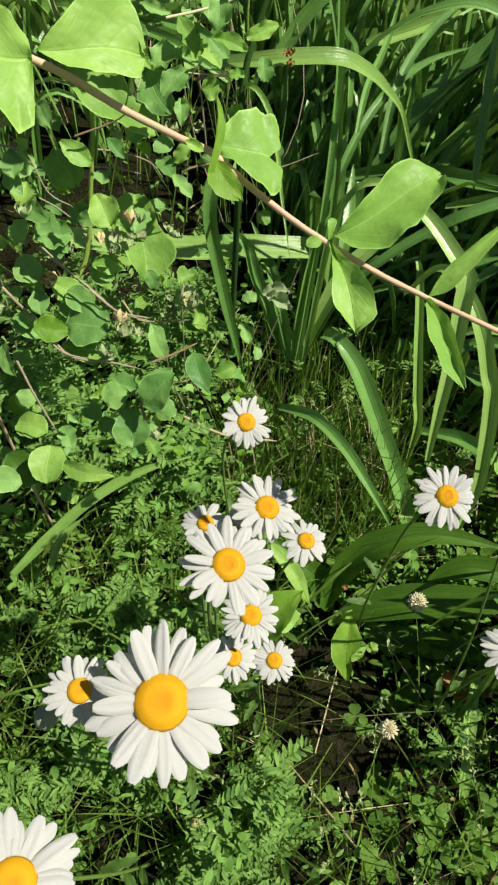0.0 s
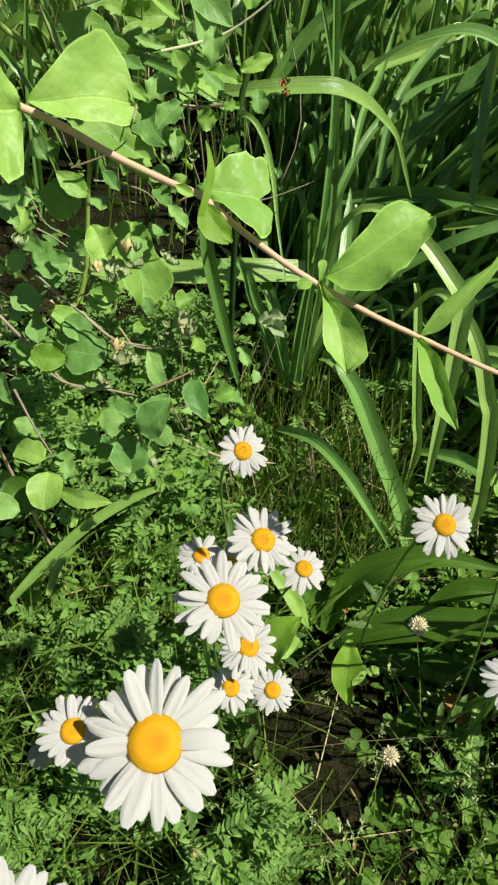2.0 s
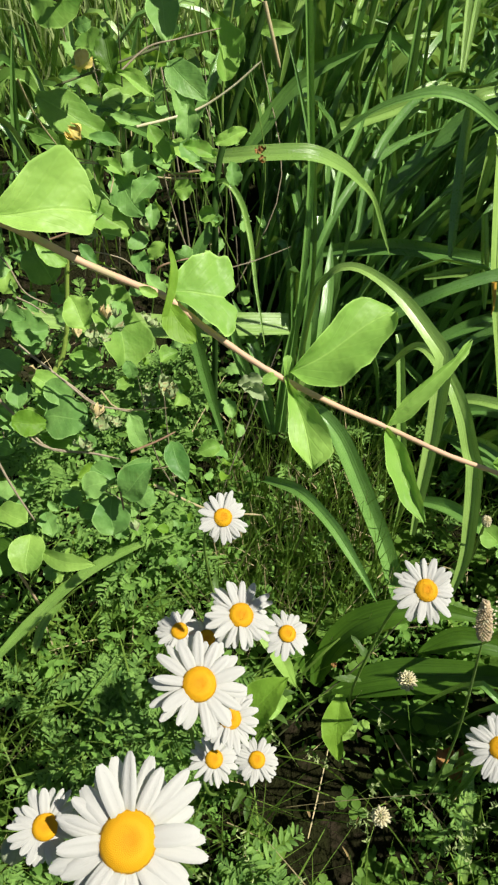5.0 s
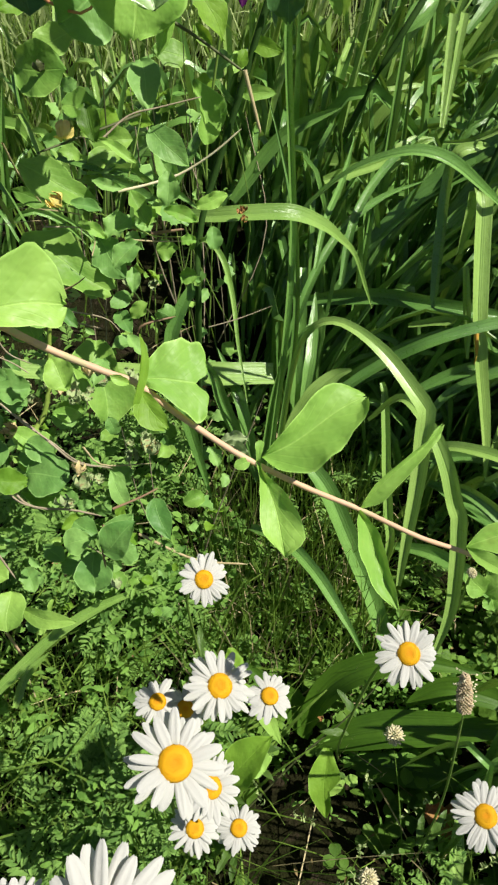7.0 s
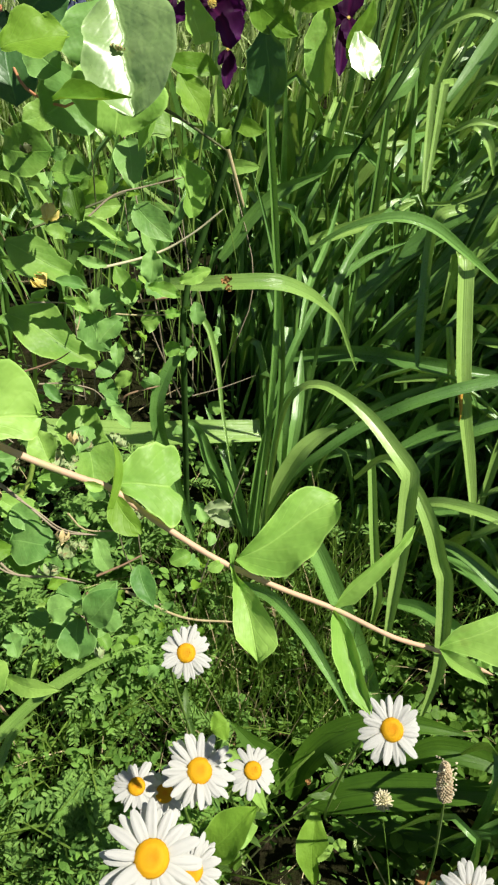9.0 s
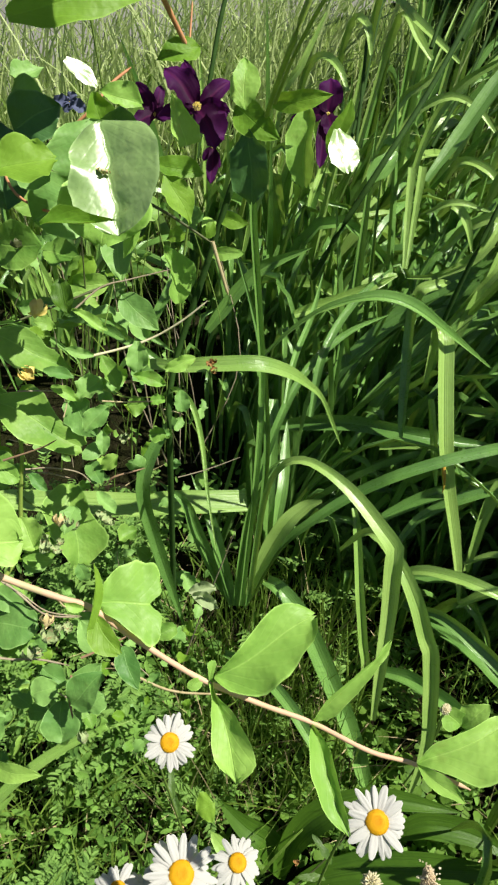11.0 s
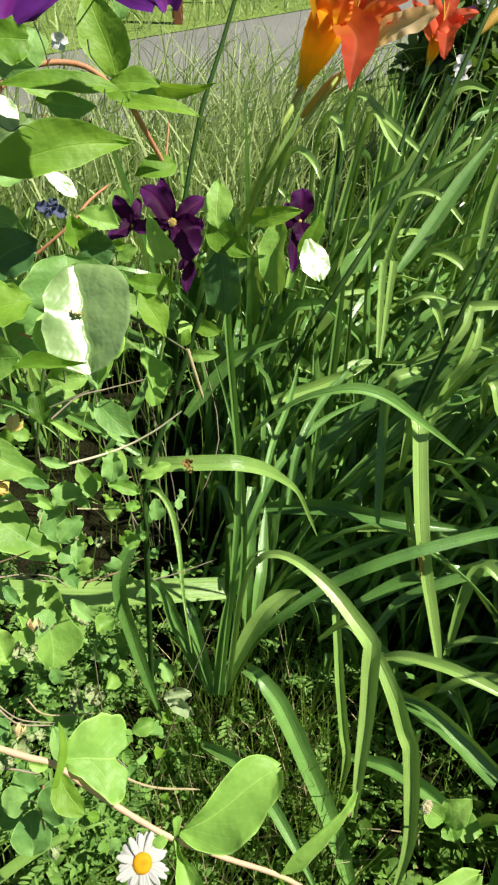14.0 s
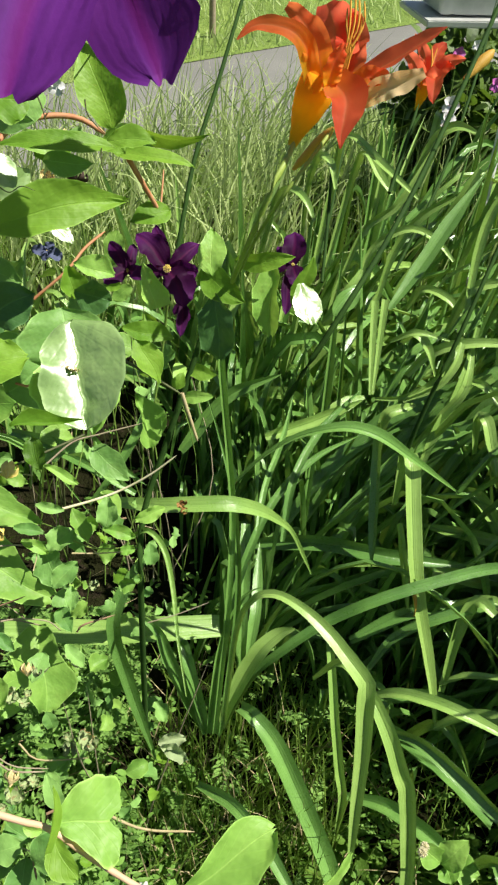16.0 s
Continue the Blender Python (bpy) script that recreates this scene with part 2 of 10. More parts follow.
STEM_LIME = rough_material("pale green stalk", (0.20, 0.31, 0.05), (0.33, 0.43, 0.09), 60.0, 0.5, 0.3, 0.0005)
LILY_THROAT = petal_material("daylily throat", ((0.50, 0.42, 0.05), (0.88, 0.55, 0.03), (0.90, 0.44, 0.02)), (0.0, 0.3, 1.0), (0.98, 0.66, 0.03), 0.6, 0.45, 16.0)
LILY_PALE = petal_material("pale petal back", ((0.82, 0.56, 0.16), (0.86, 0.68, 0.40), (0.82, 0.52, 0.26)), (0.0, 0.5, 1.0), (0.92, 0.55, 0.2), 0.45, 0.5, 60.0)
CLEMATIS_PETAL = petal_material("clematis petal", ((0.10, 0.010, 0.12), (0.12, 0.020, 0.20), (0.13, 0.024, 0.22)), (0.0, 0.4, 1.0), (0.24, 0.02, 0.32), 0.25, 0.6, 47.0, (0.20, 0.012, 0.17), 0.4)
CLEMATIS_DARK = petal_material("dark clematis petal", ((0.030, 0.003, 0.026), (0.030, 0.004, 0.030), (0.085, 0.013, 0.10)), (0.0, 0.45, 1.0), (0.25, 0.02, 0.26), 0.24, 0.55, 26.0, (0.10, 0.008, 0.06))
PALE_BUD = rough_material("grey green bud", (0.24, 0.29, 0.17), (0.36, 0.40, 0.26), 120.0, 0.7, 0.4, 0.0006)
BUD_GREEN = rough_material("bud green", (0.14, 0.22, 0.04), (0.26, 0.32, 0.08), 90.0, 0.5, 0.3, 0.0006)
STEM_GREEN = rough_material("green stem", (0.11, 0.20, 0.03), (0.19, 0.29, 0.06), 60.0, 0.5, 0.3, 0.0005)
STALK_DARK = rough_material("dark flower stalk", (0.014, 0.042, 0.006), (0.036, 0.088, 0.012), 50.0, 0.8, 0.3, 0.0005, gloss=0.2)
STEM_PINK = rough_material("pinkish vine stem", (0.62, 0.38, 0.24), (0.68, 0.48, 0.31), 38.0, 0.6, 0.3, 0.0005, third=(0.52, 0.44, 0.24))
STEM_RED = rough_material("reddish clematis stem", (0.50, 0.20, 0.09), (0.58, 0.31, 0.16), 55.0, 0.6, 0.3, 0.0005)
TWIG_RED = rough_material("reddish brown twig", (0.24, 0.14, 0.08), (0.34, 0.23, 0.14), 55.0, 0.6, 0.3, 0.0005)
STEM_DARK = rough_material("olive stem", (0.05, 0.06, 0.025), (0.12, 0.14, 0.05), 60.0, 0.6, 0.3, 0.0005)
TWIG = rough_material("grey twig", (0.24, 0.19, 0.12), (0.42, 0.36, 0.25), 80.0, 0.8, 0.6, 0.0008)
STRAW = rough_material("straw", (0.35, 0.28, 0.13), (0.55, 0.47, 0.27), 90.0, 0.7, 0.4, 0.0005)
DISC_YELLOW = disc_material()
POLLEN = rough_material("pollen yellow", (0.75, 0.55, 0.10), (0.82, 0.70, 0.25), 200.0, 0.7, 0.4, 0.0004)
PALE_CURL = rough_material("curled pale leaf", (0.24, 0.34, 0.13), (0.38, 0.45, 0.22), 120.0, 0.7, 0.6, 0.0008, third=(0.30, 0.24, 0.12))
CREAM = rough_material("cream blossom", (0.62, 0.55, 0.30), (0.76, 0.72, 0.52), 160.0, 0.7, 0.4, 0.0005)
WITHERED = rough_material("withered bloom", (0.55, 0.42, 0.16), (0.66, 0.56, 0.30), 140.0, 0.75, 0.6, 0.0008, third=(0.16, 0.08, 0.05))
SEED_PINK = rough_material("plantain seed head", (0.56, 0.42, 0.24), (0.74, 0.62, 0.42), 240.0, 0.8, 0.6, 0.0006)
RUST = rough_material("rusty brown leaf", (0.22, 0.10, 0.035), (0.38, 0.22, 0.07), 90.0, 0.8, 0.6, 0.001)
RUST_DARK = rough_material("withered dark bloom", (0.025, 0.016, 0.012), (0.09, 0.06, 0.045), 120.0, 0.8, 0.6, 0.001)
SOIL = ground_material()
ASPHALT = rough_material("asphalt", (0.155, 0.155, 0.14), (0.235, 0.235, 0.21), 1.2, 0.9, 0.5, 0.004, 160.0)
TURF = rough_material("far turf", (0.10, 0.17, 0.03), (0.22, 0.31, 0.06), 2.2, 0.95, 0.9, 0.03, 14.0)
METAL_GREY = rough_material("weathered pale metal", (0.52, 0.53, 0.50), (0.66, 0.67, 0.63), 9.0, 0.45, 0.2, 0.001, 8.0, metal=0.3)
BLACK_WOOD = rough_material("dark painted wood", (0.02, 0.02, 0.02), (0.045, 0.04, 0.035), 14.0, 0.7, 0.5, 0.002)
WHITE_PAINT = rough_material("white paint", (0.70, 0.70, 0.68), (0.80, 0.80, 0.79), 12.0, 0.55, 0.3, 0.001)
RED_WOOD = rough_material("reddish post", (0.30, 0.10, 0.05), (0.42, 0.17, 0.09), 20.0, 0.8, 0.5, 0.002)
SHRUB = leaf_material("far shrub leaf", (0.035, 0.075, 0.012), (0.12, 0.20, 0.03), (0.2, 0.34, 0.03), 0.25, 0.5, "plain", scattered=True, spread=0.9)
WHITE_PETAL = rough_material("white petal", (0.74, 0.74, 0.70), (0.82, 0.82, 0.80), 60.0, 0.6, 0.2, 0.0006)
MAGENTA = rough_material("magenta petal", (0.55, 0.10, 0.42), (0.66, 0.22, 0.55), 60.0, 0.6, 0.2, 0.0006)
BLUE_GREY = rough_material("blue grey cloth", (0.05, 0.06, 0.12), (0.10, 0.12, 0.20), 50.0, 0.8, 0.5, 0.001)


# ---- mesh tools ----
ORIGIN = {}


def thing(name, base, label, category, group=""):
    ob = new(name)
    ob.empty_display_size = 0.02
    ob.location = base
    ORIGIN[ob] = Vector(base)
    return tagged(ob, label, category, group)


def attach(name, mesh, parent, label="", local=None):
    ob = new(name, mesh)
    ob.parent = parent
    ORIGIN[ob] = ORIGIN[parent]
    if local is not None:
        ob.matrix_local = Matrix.Translation(-ORIGIN[parent]) @ local
    if label:
        ob["label"] = label
    return ob


def grid_mesh(name, points, material, closed=False, across=None):
    """A smooth sheet from rows of points, with UVs that run across (u) and along (v)."""
    points = np.asarray(points, float)
    rows, cols = points.shape[:2]
    span = cols if closed else cols - 1
    a = (np.arange(rows - 1)[:, None] * cols + np.arange(span)[None]).ravel()
    b = (np.arange(rows - 1)[:, None] * cols + (np.arange(span)[None] + 1) % cols).ravel()
    faces = np.stack([a, b, b + cols, a + cols], 1)
    us = np.linspace(0, 1, span + 1) if across is None else np.asarray(across, float)
    u0, v0 = (m.ravel() for m in np.meshgrid(us[:-1], np.arange(rows - 1) / (rows - 1)))
    u1, v1 = np.tile(us[1:], rows - 1), v0 + 1 / (rows - 1)
    loops = np.stack([np.stack(p, 1) for p in ((u0, v0), (u1, v0), (u1, v1), (u0, v1))], 1)
    return mesh_of(name, points.reshape(-1, 3), faces, loops, material)


def mesh_of(name, verts, faces, loops, material, smooth=True):
    mesh = bpy.data.meshes.new(name)
    faces = np.asarray(faces)
    n, k = faces.shape
    mesh.vertices.add(len(verts))
    mesh.vertices.foreach_set("co", np.asarray(verts, np.float32).ravel())
    mesh.loops.add(n * k)
    mesh.loops.foreach_set("vertex_index", faces.astype(np.int32).ravel())
    mesh.polygons.add(n)
    mesh.polygons.foreach_set("loop_start", (np.arange(n) * k).astype(np.int32))
    mesh.polygons.foreach_set("loop_total", np.full(n, k, np.int32))
    if loops is not None:
        layer = mesh.uv_layers.new(name="UVMap")
        layer.data.foreach_set("uv", np.asarray(loops, np.float32).ravel())
    mesh.update(calc_edges=True)
    mesh.validate()
    if smooth:
        mesh.polygons.foreach_set("use_smooth", np.ones(len(mesh.polygons), bool))
    mesh.materials.append(material)
    return mesh


def spline(control, count):
    """Points evenly along a Catmull-Rom curve through the controls."""
    c = np.asarray(control, float)
    c = np.vstack([2 * c[0] - c[1], c, 2 * c[-1] - c[-2]])
    out = []
    for k in range(1, len(c) - 2):
        for s in np.linspace(0, 1, 12, endpoint=False):
            p0, p1, p2, p3 = c[k - 1], c[k], c[k + 1], c[k + 2]
            out.append(0.5 * (2 * p1 + (p2 - p0) * s + (2 * p0 - 5 * p1 + 4 * p2 - p3) * s * s + (3 * p1 - p0 - 3 * p2 + p3) * s ** 3))
    out = np.array(out + [c[-2]])
    far = np.r_[0, np.cumsum(np.linalg.norm(np.diff(out, axis=0), axis=1))]
    at = np.linspace(0, far[-1], count)
    return np.stack([np.interp(at, far, out[:, k]) for k in range(3)], 1)


def along(control):
    """How far along its curve each control lies, from 0 to 1."""
    far = np.r_[0, np.cumsum(np.linalg.norm(np.diff(np.asarray(control, float), axis=0), axis=1))]
    return far / far[-1]


def unit(v):
    v = np.asarray(v, float)
    return v / (np.linalg.norm(v, axis=-1, keepdims=True) + 1e-12)


BLADE = lambda s: (0.55 + 0.45 * np.minimum(1, s * 5)) * np.clip((1 - s) / 0.35, 0, 1) ** 0.72 * (1 - 0.12 * s)
TEPAL = lambda s: np.sin(np.pi * np.clip(0.06 + 0.94 * s, 0, 1) ** 0.85) ** 0.62 * 0.9 + 0.16 * (1 - s) ** 2
LANCE = lambda s: np.sin(np.pi * s ** 0.8) ** 0.9 + 0.03 * (1 - s)


def ribbon(name, control, width, face, material, parent, fold=0.22, profile=BLADE, count=20, ripple=0.0, label="", seed=0, roll=0.0, cols=9, widths=None):
    """A long leaf or petal along a curve: keeled by fold, widest by its profile or its own widths, turned by roll degrees on the way."""
    p = spline(control, count)
    t = unit(np.gradient(p, axis=0))
    s = np.linspace(0, 1, count)
    side = unit(np.cross(t, np.asarray(face, float)))
    normal = unit(np.cross(side, t))
    turn = np.radians(roll) * s[:, None]
    side, normal = side * np.cos(turn) + normal * np.sin(turn), normal * np.cos(turn) - side * np.sin(turn)
    shape = profile(s) if widths is None else np.interp(s, along(control), widths)
    w = width * 0.5 * shape[:, None, None]
    u = (np.array([-1, -0.72, -0.38, -0.05, 0, 0.05, 0.38, 0.72, 1]) if cols == 9 else np.array([-1, -0.1, 0, 0.1, 1.0]))[None, :, None]
    lift = fold * (np.abs(u) - 0.5 - 0.12 * np.sin(np.pi * np.abs(u))) * w * 1.9
    wave = ripple * width * np.abs(u) ** 2 * (np.sin(s * 17 + seed * 1.7) + 0.6 * np.sin(s * 31 + seed))[:, None, None] * np.where(u > 0, 1, -0.8)
    edge = 1 + 0.03 * np.sin(s * 23 + seed)[:, None, None] * np.sign(u)
    pts = p[:, None] + side[:, None] * u * w * edge + normal[:, None] * (lift + wave)
    return attach(name, grid_mesh(name, pts - np.array(ORIGIN[parent]), material, across=(u.ravel() + 1) / 2), parent, label)


SHAPES = {
    "ovate": lambda s: np.sin(np.pi * s ** 0.78) ** 0.72,
    "round": lambda s: np.sqrt(np.clip(1 - (2 * s - 1) ** 2, 0, 1)) ** 0.95,
    "obovate": lambda s: np.sin(np.pi * s ** 1.5) ** 0.7 + 0.05 * (1 - s),
    "spoon": lambda s: np.clip(np.sin(np.pi * np.clip(s, 0, 1) ** 1.22), 0, 1) ** 0.62 + 0.03 * (1 - s),
    "heart": lambda s: np.clip(np.sin(np.pi * np.clip(s * 0.93 + 0.07, 0, 1) ** 0.6), 0, 1) ** 0.8,
    "lobed": lambda s: np.sin(np.pi * s ** 0.9) ** 0.6 * (1 + 0.13 * np.sin(s * 19)),
    "notched": lambda s: np.clip(np.sin(np.pi * np.clip(0.03 + 0.97 * s, 0, 1) ** 1.5), 0, 1) ** 0.42,
    "tepal": lambda s: np.clip(np.sin(np.pi * np.clip(0.04 + 0.93 * s, 0, 1) ** 1.2), 0, 1) ** 0.55,
    "blunt": lambda s: np.clip(np.sin(np.pi * np.clip(0.03 + 0.97 * s, 0, 1) ** 1.05), 0, 1) ** 0.5,
}


def leaf(name, base, tip, face, width, material, parent, shape="ovate", bend=0.12, cup=0.12, wave=0.03, label="", seed=0, rows=13, cols=9, sides=None):
    """A broad leaf from base to tip: bent lengthwise, cupped across, wavy at its edge, with a sunken midrib."""
    base, tip = np.asarray(base, float), np.asarray(tip, float)
    way = tip - base
    size = np.linalg.norm(way)
    t = way / size
    side = unit(np.cross(t, np.asarray(face, float)))
    up = np.cross(side, t)
    s = np.linspace(0, 1, rows) if not sides else 0.5 - 0.5 * np.cos(np.linspace(0, np.pi, rows))
    u = np.linspace(-1, 1, cols)
    half = 0.5 * width * SHAPES[shape](s)[:, None] * (1 + (0.06 * np.sin(s * 7 + seed) + 0.025 * np.sin(s * 19 + 3 * seed))[:, None] * np.sign(u)[None] + 0.04 * np.sin(s * 11 + 2 * seed)[:, None])
    if sides:                                           # half widths of either side, in leaf lengths, at stations along it
        left, right = (spline([(a, b, 0) for a, b in given], 60) for given in sides)
        left, right = (np.interp(s, np.maximum.accumulate(q[:, 0]), np.maximum(q[:, 1], 0)) for q in (left, right))
        half = size * np.where(u[None] < 0, left[:, None], right[:, None]) * (1 + 0.03 * np.sin(s * 21 + seed)[:, None] * np.sign(u)[None])
    across = half * u[None]
    lift = bend * size * (4 * s * (1 - s))[:, None] + cup * width * (np.abs(u)[None] ** 1.6) * SHAPES[shape](s)[:, None]
    lift = lift + wave * width * (np.sin(s * 14 + seed)[:, None] + 0.7 * np.sin(s * 25 + 2 * seed)[:, None]) * np.abs(u)[None] ** 2.5 * np.where(u >= 0, 1, -1)[None]
    lift = lift + 0.022 * width * np.sin(s * 8 + seed)[:, None] * np.sin(u * 4.5 + 1.7 * seed)[None]
    lift = lift - 0.02 * width * np.exp(-(u / 0.16) ** 2)[None]
    twist = 0.3 * math.sin(seed * 2.3) if shape != "tepal" else 0.0
    sway = 0.04 * size * np.sin(s * 3 + seed)[:, None]
    dent = 0.15 if shape == "notched" else 0.0
    ragged = 0.022 * np.sin(u * 7 + seed)[None] * s[:, None] ** 3
    along = s[:, None] * (1 - dent * np.exp(-(u / 0.3) ** 2)[None] * s[:, None] ** 3 + ragged)
    across, lift = across * np.cos(twist * s)[:, None] - lift * np.sin(twist * s)[:, None], lift * np.cos(twist * s)[:, None] + across * np.sin(twist * s)[:, None]
    pts = base + t * (along * size)[..., None] + side * (across + sway * (s * (1 - s) * 4)[:, None])[..., None] + up * lift[..., None]
    return attach(name, grid_mesh(name, pts - np.array(ORIGIN[parent]), material), parent, label)


def joined_leaf(name, base, tip, faces, width, material, parent, label):
    """A round leaf through which the stem grows: two half discs that meet in a fold and face two ways."""
    base, tip = np.asarray(base, float), np.asarray(tip, float)
    t = unit(tip - base)
    size = np.linalg.norm(tip - base)
    s, u = 0.5 - 0.5 * np.cos(np.linspace(0.02, 3.12, 27)), np.linspace(-1, 1, 19)
    half = width * SHAPES["round"](s) * (1 + 0.035 * np.sin(s * 9) + 0.02 * np.sin(s * 24))
    ways = [unit(np.cross(t, np.asarray(f, float))) for f in faces]
    slant = width * (0.18 * (0.5 - s) + 0.020 * np.sin(s * 15) + 0.012 * np.sin(s * 31))          # the fold runs askew and wavers
    pts = np.zeros((27, 19, 3))
    for k, q in enumerate(u):
        way = ways[0] if q < 0 else ways[1]
        up = np.cross(way, t)
        ripple = (0.045 if q > 0 else 0.012) * width * (np.sin(s * 13 + 2 * q) + 0.6 * np.sin(s * 27 + q)) * abs(q) ** 2
        pts[:, k] = base + ways[1] * (slant * (1 - abs(q)))[:, None] + t * (s * size)[:, None] + way * (half * q * (0.56 if q < 0 else 0.40))[:, None] + up * (ripple - 0.05 * width * abs(q) ** 2)[:, None]
    return attach(name, grid_mesh(name, pts - np.array(ORIGIN[parent]), material), parent, label)


def tube(name, control, radius, material, parent, tip=0.6, count=16, sides=8, label="", knots=0.0):
    """A round stem along a curve, thinning to tip times its radius."""
    p = spline(control, count)
    t = unit(np.gradient(p, axis=0))
    ref = np.where(np.abs(t[:, 2:3]) > 0.9, np.array([[1.0, 0, 0]]), np.array([[0, 0, 1.0]]))
    a = unit(np.cross(t, ref))
    b = np.cross(t, a)
    angle = np.linspace(0, 2 * np.pi, sides, endpoint=False)
    r = radius * np.linspace(1, tip, count) * (1 + knots * np.sin(np.arange(count) * 2.4))
    r[-1] *= 0.25
    pts = p[:, None] + r[:, None, None] * (a[:, None] * np.cos(angle)[None, :, None] + b[:, None] * np.sin(angle)[None, :, None])
    return attach(name, grid_mesh(name, pts - np.array(ORIGIN[parent]), material, True), parent, label)


def lump_mesh(name, rings, material, sides=14, rough=0.0, seed=1):
    """A turned body about z from (radius, height) rings, roughened."""
    r = np.random.default_rng(seed)
    angle = np.linspace(0, 2 * np.pi, sides, endpoint=False)
    pts = np.array([[(q * np.cos(a) * (1 + rough * r.normal()), q * np.sin(a) * (1 + rough * r.normal()), h) for a in angle] for q, h in rings])
    return grid_mesh(name, pts, material, True)


def florets_mesh(name, material, count, place, size, seed=2, long=1.0, tip=0.36):
    """Many small pointed florets; place(k) gives the foot and the way of each."""
    r = np.random.default_rng(seed)
    verts, faces = [], []
    for k in range(count):
        foot, way = place(k)
        way = Vector(way).normalized()
        a = way.orthogonal().normalized()
        b = way.cross(a)
        q = size * r.uniform(0.75, 1.2)
        n = len(verts)
        verts += [Vector(foot) + q * (0.5 * (a * math.cos(g) + b * math.sin(g))) for g in (0, 1.257, 2.513, 3.77, 5.027)]
        verts += [Vector(foot) + way * q * 0.75 * long + q * (tip * (a * math.cos(g) + b * math.sin(g))) for g in (0, 1.257, 2.513, 3.77, 5.027)]
        verts.append(Vector(foot) + way * q * long)
        faces += [(n + i, n + (i + 1) % 5, n + 5 + (i + 1) % 5, n + 5 + i) for i in range(5)]
        faces += [(n + 5 + i, n + 5 + (i + 1) % 5, n + 10, n + 10) for i in range(5)]
    mesh = bpy.data.meshes.new(name)
    mesh.from_pydata([tuple(v) for v in verts], [], [tuple(dict.fromkeys(f)) for f in faces])
    mesh.polygons.foreach_set("use_smooth", np.ones(len(mesh.polygons), bool))
    mesh.materials.append(material)
    return mesh


def stuff_leaves(name, feet, ways, faces_to, lengths, widths, material, label, category, bend=0.25, tip_at=0.55):
    """Countless small leaves as one object: each a folded, bent blade of eight triangles."""
    feet, ways, faces_to = np.asarray(feet, float), unit(ways), np.asarray(faces_to, float)
    L, W = np.asarray(lengths, float)[:, None], np.asarray(widths, float)[:, None]
    side = unit(np.cross(ways, faces_to))
    up = np.cross(side, ways)
    n = len(feet)
    at = lambda s, u, h: feet + ways * L * s + side * W * u + up * (L * h)
    b = bend
    verts = np.stack([at(0, 0, 0), at(tip_at * 0.45, -0.40, 0.14 * b + 0.04), at(tip_at * 0.45, 0, 0.10 * b), at(tip_at * 0.45, 0.40, 0.14 * b + 0.04),
                      at(tip_at, -0.5, 0.10 * b + 0.05), at(tip_at, 0, 0.06 * b), at(tip_at, 0.5, 0.10 * b + 0.05),
                      at((1 + tip_at) / 2 + 0.06, -0.34, -0.12 * b + 0.03), at((1 + tip_at) / 2 + 0.06, 0, -0.16 * b), at((1 + tip_at) / 2 + 0.06, 0.34, -0.12 * b + 0.03), at(1, 0, -0.5 * b)], 1)
    tri = np.array([(0, 2, 1), (0, 3, 2), (1, 2, 5), (1, 5, 4), (2, 3, 6), (2, 6, 5), (4, 5, 8), (4, 8, 7), (5, 6, 9), (5, 9, 8), (7, 8, 10), (8, 9, 10)])
    uvs = np.array([(.5, 0), (.1, .3), (.5, .3), (.9, .3), (0, .55), (.5, .55), (1, .55), (.15, .8), (.5, .8), (.85, .8), (.5, 1)])
    faces = (np.arange(n)[:, None, None] * 11 + tri[None]).reshape(-1, 3)
    loops = np.broadcast_to(uvs[tri][None], (n, len(tri), 3, 2)).reshape(-1, 2)
    ob = new(name, mesh_of(name, verts.reshape(-1, 3), faces, loops, material))
    return tagged(ob, label, category, kind="stuff")


def stuff_blades(name, feet, tips, widths, material, label, category, sag=0.25, seed=3, rows=7):
    """Countless thin grass blades as one object, each arching from foot to tip."""
    r = np.random.default_rng(seed)
    feet, tips = np.asarray(feet, float), np.asarray(tips, float)
    n = len(feet)
    s = np.linspace(0, 1, rows)
    way = tips - feet
    size = np.linalg.norm(way, axis=1)
    rise = np.zeros((n, 3))
    rise[:, 2] = size * sag
    p = feet[:, None] + way[:, None] * s[None, :, None] + rise[:, None] * (4 * s * (1 - s))[None, :, None]
    face = unit(r.normal(size=(n, 3)) * 0.6 + np.array([0.1, -0.6, 0.6]))
    side = unit(np.cross(way, face))
    w = np.asarray(widths, float)[:, None] * (np.clip((1 - s) / 0.6, 0, 1) ** 0.8)[None] * 0.5 + 0.0001
    pts = np.stack([p - side[:, None] * w[..., None], p + side[:, None] * w[..., None]], 2)
    base = (np.arange(n)[:, None] * rows + np.arange(rows - 1)[None]).ravel() * 2
    faces = np.stack([base, base + 1, base + 3, base + 2], 1)
    v = np.broadcast_to(np.arange(rows - 1)[None] / (rows - 1), (n, rows - 1)).ravel()
    loops = np.stack([np.stack([v * 0, v], 1), np.stack([v * 0 + 1, v], 1), np.stack([v * 0 + 1, v + 1 / (rows - 1)], 1), np.stack([v * 0, v + 1 / (rows - 1)], 1)], 1)
    ob = new(name, mesh_of(name, pts.reshape(-1, 3), faces, loops, material))
    return tagged(ob, label, category, kind="stuff")


def ground_height(x, y):
    return 0.012 * np.sin(x * 5 + 1) * np.cos(y * 4) + 0.01 * np.sin(x * 13 + y * 9) + np.clip(y - 0.25, 0, 0.5) * 0.06


